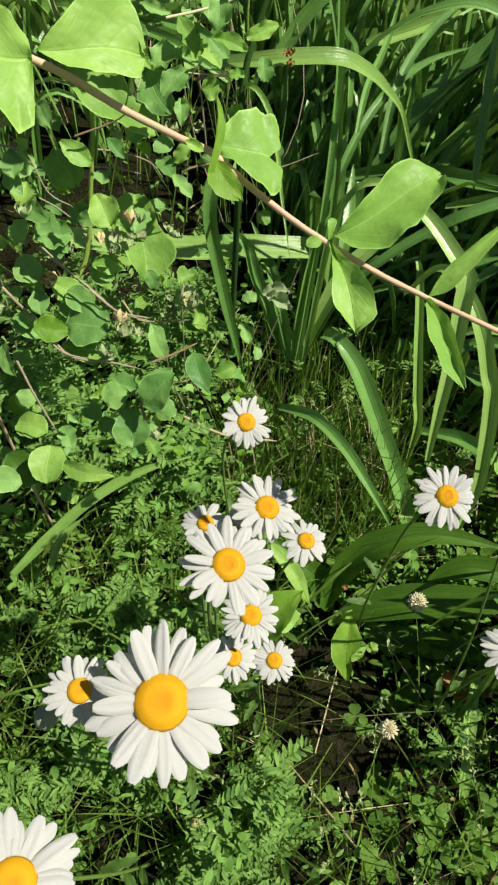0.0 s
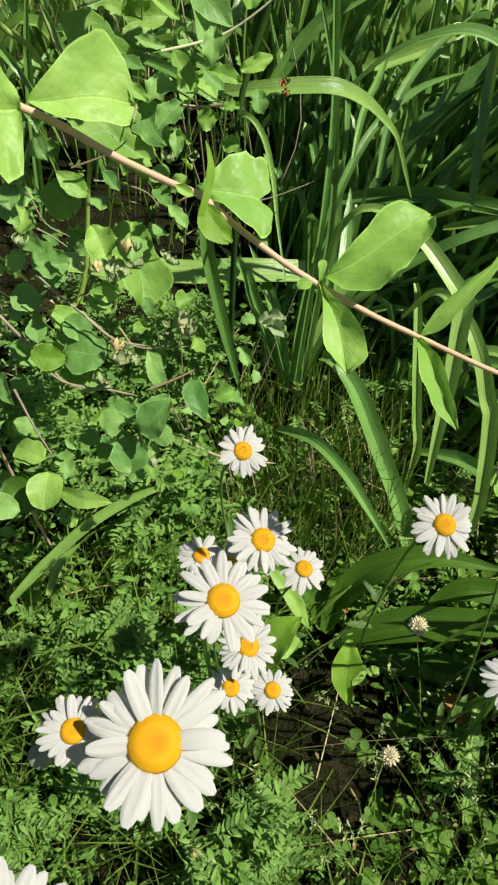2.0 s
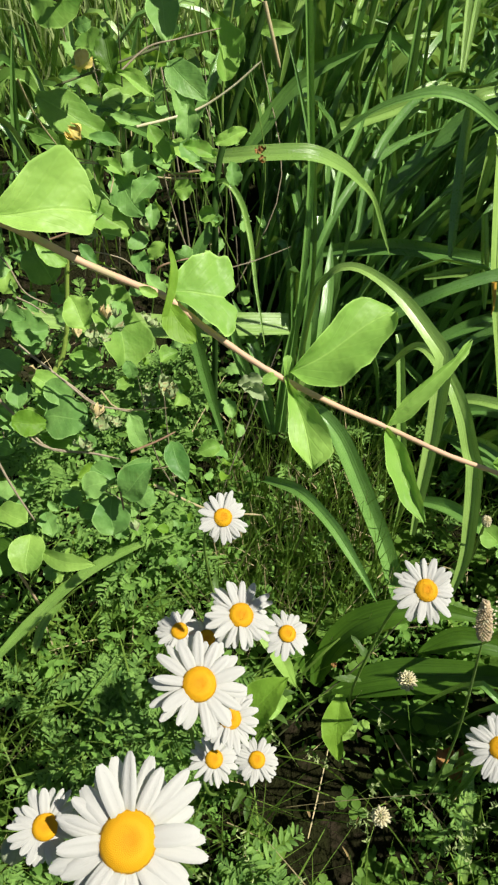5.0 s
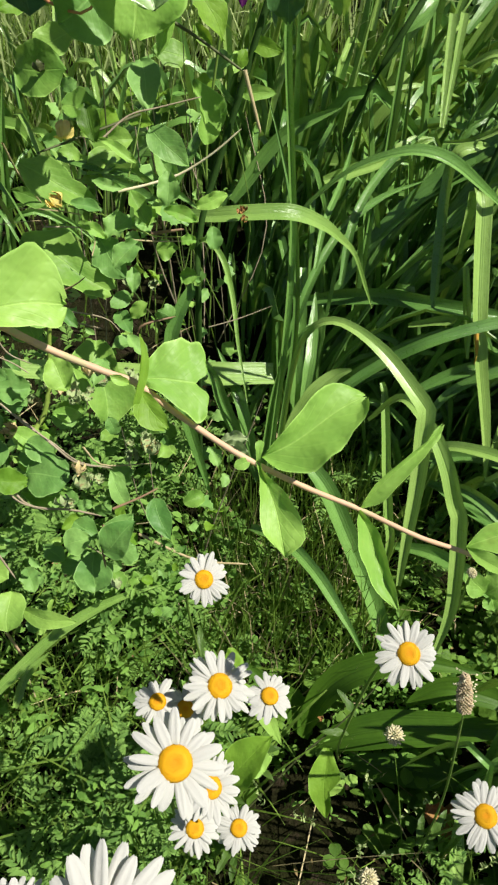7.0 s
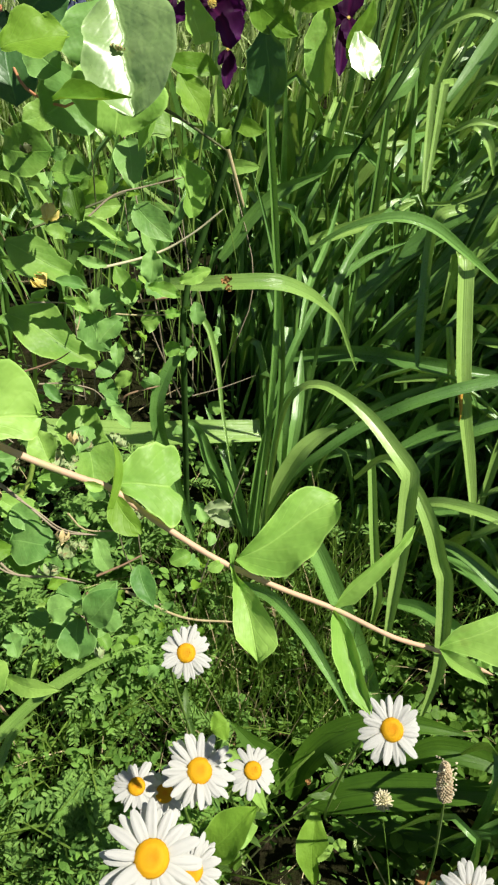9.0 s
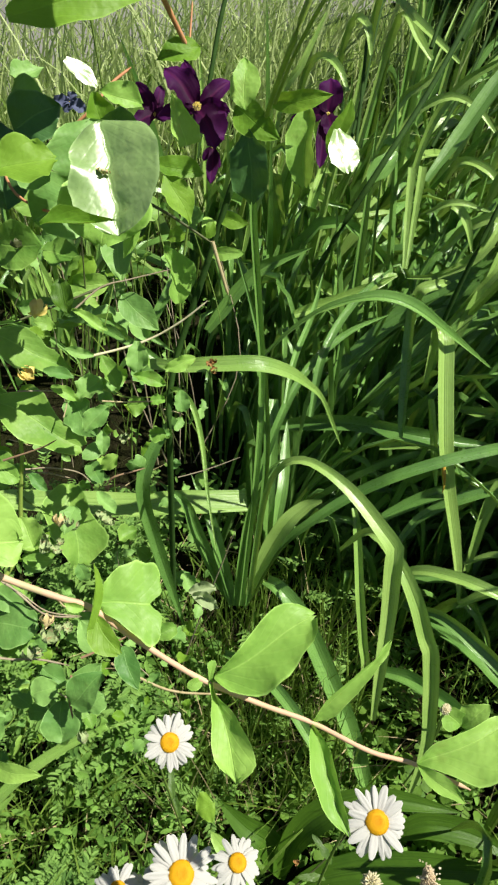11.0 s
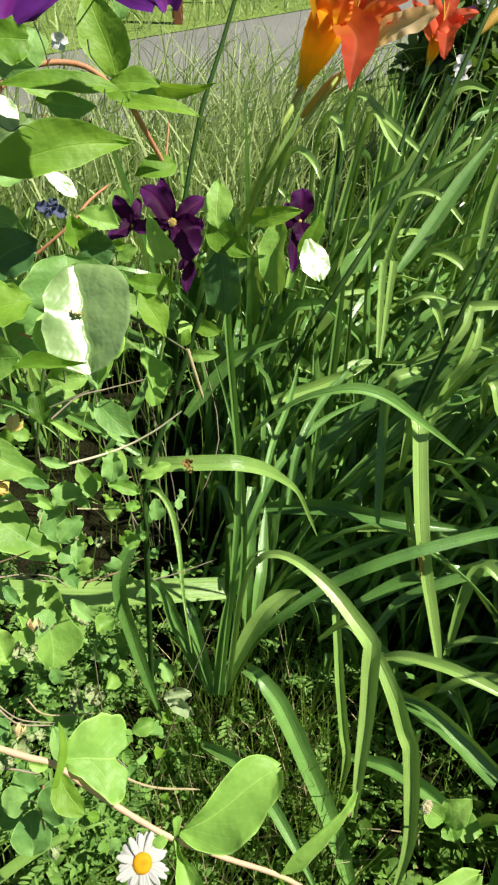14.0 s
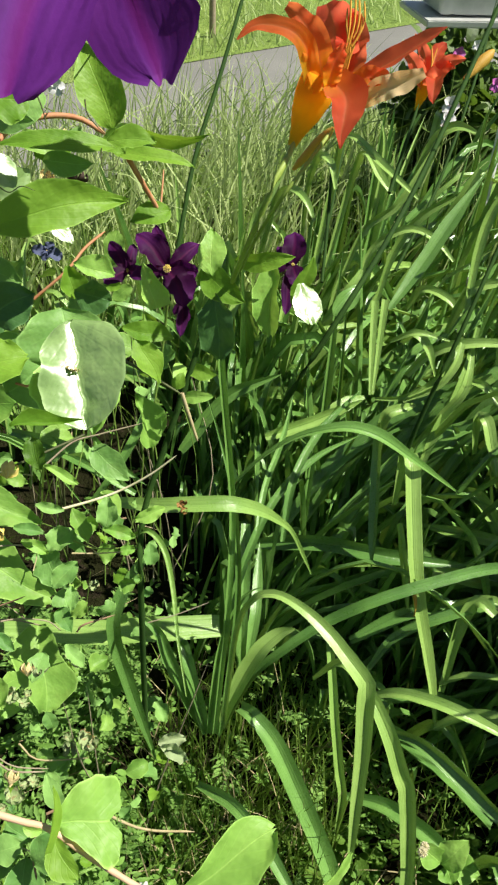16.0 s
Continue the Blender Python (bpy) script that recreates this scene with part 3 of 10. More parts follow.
# ---- plants ----
PETALS = []
for _k in range(5):
    _r = np.random.default_rng(40 + _k)
    _s, _u = np.linspace(0, 1, 10), np.linspace(-1, 1, 7)
    _w = 0.128 * np.sin(np.pi * np.clip(0.16 + 0.825 * _s, 0, 1) ** 1.0) ** 0.42 * (0.84 + 0.16 * _s) * _r.uniform(0.92, 1.08)
    _pts = np.zeros((10, 7, 3))
    _pts[..., 0] = 0.25 + 0.75 * _s[:, None] - 0.018 * np.abs(np.sin(_u * 3.1 + 0.3 * _k))[None] * (_s[:, None] ** 10)
    _pts[..., 1] = _w[:, None] * _u[None] + 0.02 * _r.normal() * _s[:, None] ** 2
    _pts[..., 2] = 0.05 * _s[:, None] - _r.uniform(0.05, 0.16) * _s[:, None] ** 2.5 - 0.016 * np.cos(_u * 6.0)[None] * np.sin(np.pi * _s)[:, None] ** 0.6 - 0.012 * (np.abs(_u)[None] ** 2)
    PETALS.append(grid_mesh("petal", _pts, DAISY_PETAL))


def _disc_place(k, n=760):
    q = math.sqrt((k + 0.5) / n)
    g = k * 2.399963
    h = 0.15 * math.sqrt(max(0.0, 1 - (q * 0.97) ** 2)) - 0.035 * math.exp(-(q / 0.26) ** 2)
    return (0.345 * q * math.cos(g), 0.345 * q * math.sin(g), h), (q * math.cos(g) * 0.8, q * math.sin(g) * 0.8, 1.0 - 0.5 * q)


DISC = florets_mesh("disc", DISC_YELLOW, 760, _disc_place, 0.0155, 2, 0.3, 0.34)
DISC_BASE = lump_mesh("disc_base", [(0.001, -0.05), (0.30, -0.045), (0.35, 0.0), (0.318, 0.069), (0.21, 0.123), (0.09, 0.122), (0.001, 0.116)], DISC_YELLOW, 20)
CALYX = lump_mesh("calyx", [(0.05, -0.16), (0.15, -0.10), (0.215, -0.05), (0.2, -0.035), (0.001, -0.03)], BUD_GREEN, 16, 0.03)


def daisy(centre, face, size, foot, petals, seed, droop=0.0, label="white daisy with a yellow disc, fully open on a green stem"):
    """An ox-eye daisy: stem, calyx, disc of florets, a ring of separate petals."""
    r = np.random.default_rng(seed)
    ob = thing("daisy", foot, label, "daisy", "daisies in bloom")
    z = Vector(face).normalized()
    x = z.orthogonal().normalized()
    turn = Matrix((x, z.cross(x), z)).transposed().to_4x4()
    head = Matrix.Translation(centre) @ turn @ Matrix.Scale(size / 2, 4)
    attach("disc", DISC, ob, "domed yellow disc of tiny florets", head)
    attach("disc_core", DISC_BASE, ob, "", head)
    attach("calyx", CALYX, ob, "green calyx", head)
    petals = int(petals * 1.22)
    for k in range(petals):
        lift = r.normal() * 6.0 - droop - (5 if k % 2 else 0)
        m = head @ pose(0, 0, -0.012 * (k % 2), 0, 0, 360 * (k + r.normal() * 0.3) / petals) @ pose(0, 0, 0, r.normal() * 11, -lift, 0) @ Matrix.Diagonal((r.uniform(0.8, 1.07), r.uniform(0.8, 1.16) * 30.0 / petals, 1, 1))
        attach("petal", PETALS[int(r.integers(5))], ob, "", m)
    c, f = Vector(centre), Vector(foot)
    under = c - z * size * 0.07
    down = under - z * min(0.10, (c - f).length * 0.3) - Vector((0, 0, 0.02))
    mid = down.lerp(f, 0.5) + Vector((r.normal() * 0.012, r.normal() * 0.012, 0))
    tube("stem", [f, mid, down, under], 0.0013 * size / 0.05 + 0.0003, STEM_GREEN, ob, 0.85, 18)
    for k in range(3):
        at = f.lerp(down, 0.18 + 0.2 * k)
        way = Vector((r.normal(), r.normal(), 0.5)).normalized()
        leaf("leaf", at, at + way * 0.035, (0, 0, 1) if abs(way.z) < 0.8 else (0, 1, 0), 0.008, STEM_LEAF, ob, "lobed", 0.1, 0.1, 0.1, seed=k)
    return ob


STEM_LEAF = leaf_material("daisy stem leaf", (0.06, 0.13, 0.02), (0.11, 0.2, 0.035), (0.22, 0.4, 0.04), 0.28, 0.45, "pinnate")


# ---- more plant parts ----
STAMEN = rough_material("stamen", (0.75, 0.30, 0.03), (0.80, 0.45, 0.06), 200.0, 0.6, 0.2, 0.0004)


def blossom(centre, radius, parent, material, stretch, label, seed):
    """A crumpled little bloom, bud or scrap: a handful of curled petals round a core."""
    r = np.random.default_rng(seed)
    verts, faces = [], []
    for k in range(7):
        s, u = np.linspace(0, 1, 6), np.linspace(-1, 1, 5)
        a, tilt = 6.283 * k / 7 + r.normal() * 0.2, r.uniform(0.1, 0.6)
        out = radius * (np.sin(s * 2.3) * (0.4 + tilt * 1.5))[:, None] + 0 * u
        x = out * math.cos(a) - radius * 0.42 * np.sin(np.pi * s ** 0.8)[:, None] * u * math.sin(a)
        y = out * math.sin(a) + radius * 0.42 * np.sin(np.pi * s ** 0.8)[:, None] * u * math.cos(a)
        z = radius * stretch * (s[:, None] * 1.3 - 0.6) * (1.2 - tilt) + radius * 0.15 * np.sin(u * 4 + k)[None] * s[:, None]
        n = len(verts)
        verts += [tuple(p) for p in np.stack([x, y, z], -1).reshape(-1, 3)]
        faces += [(n + i * 5 + j, n + i * 5 + j + 1, n + i * 5 + j + 6, n + i * 5 + j + 5) for i in range(5) for j in range(4)]
    verts = np.array(verts) @ np.array(Euler((r.normal() * 0.6, r.normal() * 0.6, 0)).to_matrix()).T
    mesh = bpy.data.meshes.new("blossom")
    mesh.from_pydata([tuple(v) for v in verts], [], faces)
    mesh.polygons.foreach_set("use_smooth", np.ones(len(mesh.polygons), bool))
    mesh.materials.append(material)
    return attach("blossom", mesh, parent, label, Matrix.Translation(centre))


def clematis_centre(centre, face, size, parent, label):
    """The crown of stamens of a clematis flower; its tepals hang on it."""
    def place(k):
        q, g = math.sqrt((k + 0.5) / 60), k * 2.399963
        return (0.9 * q * math.cos(g), 0.9 * q * math.sin(g), 0.25 + 0.5 * (1 - q)), (q * math.cos(g), q * math.sin(g), 1.2)
    mesh = florets_mesh("flower", POLLEN, 46, place, 0.24)
    z = Vector(face).normalized()
    x = z.orthogonal().normalized()
    turn = Matrix((x, z.cross(x), z)).transposed().to_4x4()
    ob = attach("flower", mesh, parent, label)
    mesh.transform(Matrix.Translation(Vector(centre) - ORIGIN[parent]) @ turn @ Matrix.Scale(size * 0.5, 4))
    return ob


def lily_tube(base, mouth, radius, parent, label):
    """The funnel in which a daylily's petals meet."""
    b, m = Vector(base), Vector(mouth)
    z = (m - b).normalized()
    x = z.orthogonal().normalized()
    turn = Matrix((x, z.cross(x), z)).transposed().to_4x4()
    mesh = lump_mesh("flower", [(0.20, -0.35), (0.34, -0.08), (0.62, 0.22), (0.82, 0.55), (0.86, 0.90), (0.80, 0.88), (0.6, 0.55), (0.1, 0.3)], LILY_THROAT, 18, 0.02)
    length = (m - b).length
    ob = attach("flower", mesh, parent, label)
    mesh.transform(Matrix.Translation(b - ORIGIN[parent]) @ turn @ Matrix.Diagonal((radius, radius, length, 1)))
    return ob


def lily_bud(base, tip, radius, parent, label):
    b, m = Vector(base), Vector(tip)
    z = (m - b).normalized()
    x = z.orthogonal().normalized()
    turn = Matrix((x, z.cross(x), z)).transposed().to_4x4()
    mesh = lump_mesh("bud", [(0.35, 0.0), (0.62, 0.15), (0.9, 0.45), (1.0, 0.65), (0.75, 0.85), (0.3, 0.97), (0.01, 1.0)], BUD_ORANGE, 12, 0.04)
    return attach("bud", mesh, parent, label, Matrix.Translation(b) @ turn @ Matrix.Diagonal((radius, radius, (m - b).length, 1)))


BUD_ORANGE = rough_material("ripening bud", (0.40, 0.34, 0.05), (0.66, 0.30, 0.05), 40.0, 0.5, 0.3, 0.0006)


YELLOW_BUD = rough_material("pale yellow bud", (0.34, 0.34, 0.09), (0.52, 0.50, 0.18), 150.0, 0.7, 0.4, 0.0006)


def bud(centre, size, foot, kind, label, axis=(0.12, -0.1, 1.0)):
    """A flower head on a bare stalk: a closed bud, a clover head or a plantain spike."""
    names = {"daisy": ("daisy_bud", "daisy bud"), "yellow": ("flower_bud", "bud"), "clover": ("clover_flower", "clover"), "plantain": ("plantain_flower", "plantain")}
    ob = thing(names[kind][0], foot, label, names[kind][1], "clover heads" if kind == "clover" else "")
    c, f = Vector(centre), Vector(foot)
    r = size / 2
    z = Vector(axis).normalized()
    x = z.orthogonal().normalized()
    at = Matrix.Translation(c) @ Matrix((x, z.cross(x), z)).transposed().to_4x4()
    if kind == "clover":
        def place(k):
            h = 1 - 2 * (k + 0.5) / 130
            q, g = math.sqrt(1 - h * h), k * 2.399963
            return (0.6 * q * math.cos(g), 0.6 * q * math.sin(g), 0.58 * h), (q * math.cos(g) + 0.35 * math.sin(k * 5.1), q * math.sin(g) + 0.35 * math.cos(k * 3.7), h + 0.45)
        attach("head", florets_mesh("head", CREAM, 118, place, 0.22, 2, 2.0, 0.2), ob, "round head of cream florets", at @ Matrix.Scale(r, 4))
    elif kind == "plantain":
        def place(k):
            h, g = (k + 0.5) / 300, k * 2.399963
            q = 0.62 * math.sin(math.pi * (0.12 + 0.86 * h) ** 0.8) ** 0.6
            return (q * math.cos(g), q * math.sin(g), -2.1 + 4.4 * h), (math.cos(g), math.sin(g), 0.5)
        attach("spike", florets_mesh("spike", SEED_PINK, 300, place, 0.24, 2, 1.0, 0.3), ob, "brownish pink spike of seeds", at @ Matrix.Scale(r, 4))
        def dots(k):
            h, g = 0.3 + 0.6 * (k + 0.5) / 26, k * 2.2
            return (0.95 * math.cos(g), 0.95 * math.sin(g), -2.1 + 4.2 * h), (math.cos(g), math.sin(g), 0.2)
        attach("anthers", florets_mesh("anthers", CREAM, 34, dots, 0.2), ob, "cream anthers standing out", at @ Matrix.Scale(r, 4))
    else:
        if kind == "yellow":
            rings = [(0.22, -1.5), (0.5, -1.1), (0.62, -0.4), (0.66, 0.3), (0.5, 0.9), (0.3, 1.25), (0.02, 1.4)]
            attach("sepals", lump_mesh("sepals", [(q * 1.08, h) for q, h in rings[:3]] + [(0.7, -0.1)], BUD_GREEN, 10, 0.12), ob, "green sepals", at @ Matrix.Scale(r, 4))
        mesh = lump_mesh("head", rings, YELLOW_BUD, 10, 0.1) if kind == "yellow" else lump_mesh("head", [(0.3, -0.9), (0.8, -0.6), (1.0, 0.0), (0.85, 0.5), (0.5, 0.8), (0.02, 0.86)], PALE_BUD if kind == "daisy" else CREAM, 16, 0.05)
        attach("head", mesh, ob, "", at @ Matrix.Scale(r, 4))
    mid = c.lerp(f, 0.5) + Vector((0.012, 0.006, 0))
    tube("stalk", [f, mid, c - z * r * (2.0 if kind == "plantain" else 0.6)], 0.0012, STEM_GREEN, ob, 0.8, 14)
    return ob


# ---- ground ----
_n = 70
_g = np.linspace(-1, 1, _n)
_x = np.sign(_g) * (np.abs(_g) * 1.2 + np.abs(_g) ** 6 * 400)
_gx, _gy = np.meshgrid(_x, _x + 0.5)
_near = np.exp(-((_gx / 3) ** 2 + ((_gy - 0.5) / 3) ** 2))
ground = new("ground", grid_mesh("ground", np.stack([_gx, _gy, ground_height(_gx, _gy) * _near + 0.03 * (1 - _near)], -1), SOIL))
tagged(ground, "dark mossy soil under the plants, going over into turf", "ground", kind="structure")

def lane_sheet(name, near, far, rows, material, label, category, height):
    """A strip along the lane, which runs off to the right; near and far are metres across it."""
    along, over = np.array([0.8, 0.6]), np.array([-0.6, 0.8])
    pts = [[(*(along * s + over * (near + (far - near) * w)), height(s, w)) for s in np.linspace(-14, 22, 49)] for w in np.linspace(0, 1, rows)]
    return tagged(new(name, grid_mesh(name, pts, material)), label, category, kind="structure")


lane_sheet("road", 2.55, 3.88, 5, ASPHALT, "worn grey asphalt lane beyond the flower bed", "road", lambda s, w: 0.055 + 0.02 * math.sin(math.pi * w))
lane_sheet("verge", 3.86, 14.0, 9, TURF, "sunlit mown verge across the lane", "ground", lambda s, w: 0.06 + 0.05 * math.sin(s * 1.3 + 5 * w) * min(1, w * 8) + 0.3 * w)


def scatter(n, x0, x1, y0, y1):
    x, y = rng.uniform(x0, x1, n), rng.uniform(y0, y1, n)
    return x, y


def lumps(x, y, seed=0.0):
    """How thickly the weeds stand, from 0 to 1, in uneven patches a hand wide."""
    return 0.5 + 0.27 * np.sin(x * 21 + 3 * np.sin(y * 13 + seed)) + 0.27 * np.sin(y * 24 + 2.5 * np.sin(x * 17 + seed * 2) + seed)


def bare_soil(x, y):
    """Below 1 on the dark patch beside the daisies, where little grows."""
    return ((x - 0.11) / 0.10) ** 2 + ((y - 0.16) / 0.085) ** 2


def rosettes(count, per, box, height, spread, seed=0.0):
    """Feet, ways and faces for small leaves set round many short stalks."""
    x, y = scatter(count, *box)
    thick = lumps(x, y, seed)
    keep = rng.uniform(0, 1, count) < 0.06 + 1.5 * (thick - 0.22)
    keep &= ~((x > 0.02) & (y < 0.32) & (rng.uniform(0, 1, count) < 0.35))
    keep &= bare_soil(x, y) > rng.uniform(0.3, 1.4, count)
    x, y, thick = x[keep], y[keep], thick[keep]
    h = rng.uniform(0.2, 1.0, len(x)) ** 1.2 * height * (0.35 + 0.9 * np.clip(thick, 0, 1))
    lean = rng.normal(0, 0.25, (len(x), 2))
    x, y, h, lx, ly = (np.repeat(v, per) for v in (x, y, h, lean[:, 0], lean[:, 1]))
    n = len(x)
    g = rng.uniform(0, 2 * np.pi, n)
    way = np.stack([np.cos(g), np.sin(g), rng.normal(0.2, 0.4, n)], 1)
    up = rng.uniform(0.0, 1.0, n) ** 0.7
    feet = np.stack([x + lx * h * up + rng.normal(0, spread, n), y + ly * h * up + rng.normal(0, spread, n), ground_height(x, y) + h * (0.1 + 0.9 * up)], 1)
    face = np.stack([rng.normal(0.1, 0.45, n), rng.normal(-0.1, 0.45, n), np.ones(n)], 1)
    return feet, way, face


def fronds(count, box, height, length, pairs):
    """Feathery leaves: pairs of leaflets along arching midribs."""
    x, y = scatter(count, *box)
    keep = (lumps(x, y, 2.0) > rng.uniform(0.35, 0.75, count)) & (bare_soil(x, y) > 1) & (((x - 0.21) / 0.19) ** 2 + ((y - 0.34) / 0.15) ** 2 > 1)
    x, y = x[keep], y[keep]
    count = len(x)
    g = rng.uniform(0, 2 * np.pi, count)
    size = rng.uniform(0.6, 1.2, count) * length
    base = np.stack([x, y, ground_height(x, y) + rng.uniform(0.1, 1, count) * height], 1)
    way = np.stack([np.cos(g), np.sin(g), rng.uniform(0.0, 0.7, count)], 1)
    feet, ways, faces, lengths = [], [], [], []
    for k in range(pairs):
        s = (k + 0.6) / pairs
        for hand in (-1, 1):
            side = np.stack([-np.sin(g), np.cos(g), 0 * g], 1) * hand
            feet.append(base + way * (size * s)[:, None] - np.array([0, 0, 1]) * (size * 0.3 * s * s)[:, None])
            ways.append(side * 0.8 + way * 0.6 + rng.normal(0, 0.22, (count, 3)))
            faces.append(np.tile([0.0, 0.0, 1.0], (count, 1)) + rng.normal(0, 0.2, (count, 3)))
            lengths.append(size * 0.36 * math.sin(math.pi * (0.15 + 0.8 * s)) ** 0.7)
    return np.concatenate(feet), np.concatenate(ways), np.concatenate(faces), np.concatenate(lengths)


CLOVER_LEAF = leaf_material("clover leaf", (0.05, 0.12, 0.016), (0.15, 0.28, 0.04), (0.25, 0.42, 0.04), 0.26, 0.5, "plain", scattered=True, spread=0.9, rib=0.15, gloss=0.15)


def weeds():
    """The low carpet of the bed."""
    for k, (name, count, per, box, height, size, wide, mat, label) in enumerate((
        ("weed_carpet", 1900, 10, (-0.55, 0.62, -0.15, 0.62), 0.09, (0.005, 0.012), 0.36, WEED_LEAF, "carpet of tiny-leaved weeds on the ground"),
        ("weed_carpet", 1100, 9, (-0.5, 0.03, 0.02, 0.62), 0.19, (0.008, 0.019), 0.48, WEED_LEAF, "taller patch of soft small-leaved weeds"),
        ("weed_carpet", 420, 7, (0.02, 0.75, -0.2, 0.40), 0.09, (0.008, 0.018), 0.6, WEED_LEAF, "weeds along the edge of the bed"),
        ("weed_carpet", 800, 6, (0.02, 0.45, 0.0, 0.52), 0.045, (0.012, 0.024), 0.8, CLOVER_LEAF, "low broad weed leaves on the shaded soil"),
        ("weed_carpet", 260, 9, (-0.02, 0.3, 0.3, 0.62), 0.10, (0.006, 0.013), 0.5, WEED_LEAF, "weeds at the foot of the daylilies"),
        ("weed_carpet", 200, 8, (-0.42, 0.08, 0.48, 0.86), 0.15, (0.010, 0.022), 0.55, WEED_LEAF, "weeds in the shade under the vines"),
        ("weed_carpet", 1100, 8, (-0.9, 1.6, 0.55, 1.7), 0.11, (0.008, 0.020), 0.5, WEED_LEAF, "weeds between the daylily clumps"),
    )):
        feet, way, face = rosettes(count, per, box, height, 0.007, k * 1.7)
        length = rng.uniform(*size, len(feet))
        stuff_leaves(name, feet, way, face, length, length * rng.uniform(0.6, 1.2, len(feet)) * wide, mat, label, "weeds")
    x, y = -0.152 + rng.normal(0, 0.016, 130), 0.284 + rng.normal(0, 0.016, 130)
    g = rng.uniform(0, 6.28, 130)
    base = np.stack([x, y, ground_height(x, y) + 0.12 - 60 * ((x - -0.152) ** 2 + (y - 0.284) ** 2)], 1)
    feet = np.concatenate([base + np.stack([np.cos(g), np.sin(g), 0 * g], 1) * 0.0035 * k for k in range(7) for _ in (0, 1)])
    ways = np.concatenate([np.stack([np.cos(g + q), np.sin(g + q), 0.35 + 0 * g], 1) for k in range(7) for q in (-0.9, 0.9)])
    stuff_leaves("feathery_weeds", feet, ways + rng.normal(0, 0.2, ways.shape), np.tile([0.1, 0, 1.0], (len(feet), 1)) + rng.normal(0, 0.2, ways.shape), rng.uniform(0.007, 0.012, len(feet)), rng.uniform(0.002, 0.0035, len(feet)), FERN_LEAF, "dense mound of feathery weed leaves", "weeds")
    for box, count, size in (((-0.22, 0.30, 0.28, 0.76), 430, 0.040), ((-0.45, 0.04, -0.1, 0.3), 1700, 0.040), ((0.04, 0.5, -0.1, 0.2), 90, 0.03), ((-0.34, -0.05, 0.42, 0.80), 760, 0.048)):
        feet, ways, faces, lengths = fronds(count, box, 0.13 if size < 0.041 else 0.24, size, 9)
        stuff_leaves("feathery_weeds", feet, ways, faces, lengths * rng.uniform(0.6, 1.2, len(lengths)), lengths * 0.30, FERN_LEAF, "feathery cut-leaved weeds", "weeds")
    x, y = scatter(240, -0.4, 0.6, -0.12, 0.5)
    h, g = rng.uniform(0.02, 0.08, len(x)), rng.uniform(0, 6.28, len(x))
    x, y, h = (np.repeat(v, 3) for v in (x, y, h))
    g = np.repeat(g, 3) + np.tile([0, 2.1, 4.2], len(x) // 3)
    size = np.repeat(rng.uniform(0.008, 0.016, len(x) // 3), 3)
    way = np.stack([np.cos(g), np.sin(g), rng.normal(0.15, 0.15, len(x))], 1)
    stuff_leaves("clover_leaves", np.stack([x, y, ground_height(x, y) + h], 1), way, np.tile([0.1, 0, 1.0], (len(x), 1)) + rng.normal(0, 0.15, (len(x), 3)), size, size * 0.95, CLOVER_LEAF, "three-part clover leaves among the weeds", "clover", 0.2, 0.62)
    x, y = scatter(34, 0.0, 0.3, -0.05, 0.2)
    foot = np.stack([x, y, ground_height(x, y)], 1)
    tip = foot + np.stack([rng.normal(-0.02, 0.05, len(x)), rng.normal(0.03, 0.05, len(x)), rng.uniform(0.12, 0.24, len(x))], 1)
    stuff_blades("seed_stalks", foot, tip, rng.uniform(0.0009, 0.0014, len(x)), GRASS_LEAF, "thin grass stalks gone to seed", "grass", 0.05, 14)
    s = np.repeat(np.linspace(0.72, 1.0, 10), 2)
    at = (foot[:, None] + (tip - foot)[:, None] * s[None, :, None]).reshape(-1, 3)
    at[:, 2] += np.tile(4 * s * (1 - s) * 0.05, len(x)) * 0.18
    way = rng.normal(0, 1, (len(at), 3)) + np.array([0, 0, 1.2])
    stuff_leaves("seed_heads", at, way, rng.normal(0, 1, (len(at), 3)), rng.uniform(0.004, 0.007, len(at)), rng.uniform(0.0014, 0.002, len(at)), PALE_GRASS, "loose pale seed heads of grass", "grass")
    x, y = scatter(4200, -0.6, 0.75, -0.15, 0.8)
    bare = (((x - 0.21) / 0.19) ** 2 + ((y - 0.34) / 0.15) ** 2 > 1) & (bare_soil(x, y) > rng.uniform(0.3, 1.3, len(x))) & ((x > -0.02) | (y < 0.42))      # broad leaves cover this spot
    x, y = x[bare], y[bare]
    foot = np.stack([x, y, ground_height(x, y)], 1)
    tip = foot + np.stack([rng.normal(0.01, 0.05, len(x)), rng.normal(0, 0.05, len(x)), rng.uniform(0.04, 0.17, len(x))], 1)
    stuff_blades("grass", foot, tip, rng.uniform(0.0008, 0.0026, len(x)), GRASS_LEAF, "thin grass blades among the weeds", "grass", 0.1)
    x, y = scatter(520, -0.45, 0.02, -0.1, 0.42)
    foot = np.stack([x, y, ground_height(x, y)], 1)
    tip = foot + np.stack([rng.normal(0.02, 0.10, len(x)), rng.normal(0.02, 0.09, len(x)), rng.uniform(0.06, 0.16, len(x))], 1)
    stuff_blades("grass", foot, tip, rng.uniform(0.0016, 0.0038, len(x)), GRASS_LEAF, "long soft grass blades leaning over the weeds", "grass", 0.2, 16)
    x, y = scatter(620, -0.04, 0.22, 0.36, 0.66)
    foot = np.stack([x, y, ground_height(x, y)], 1)
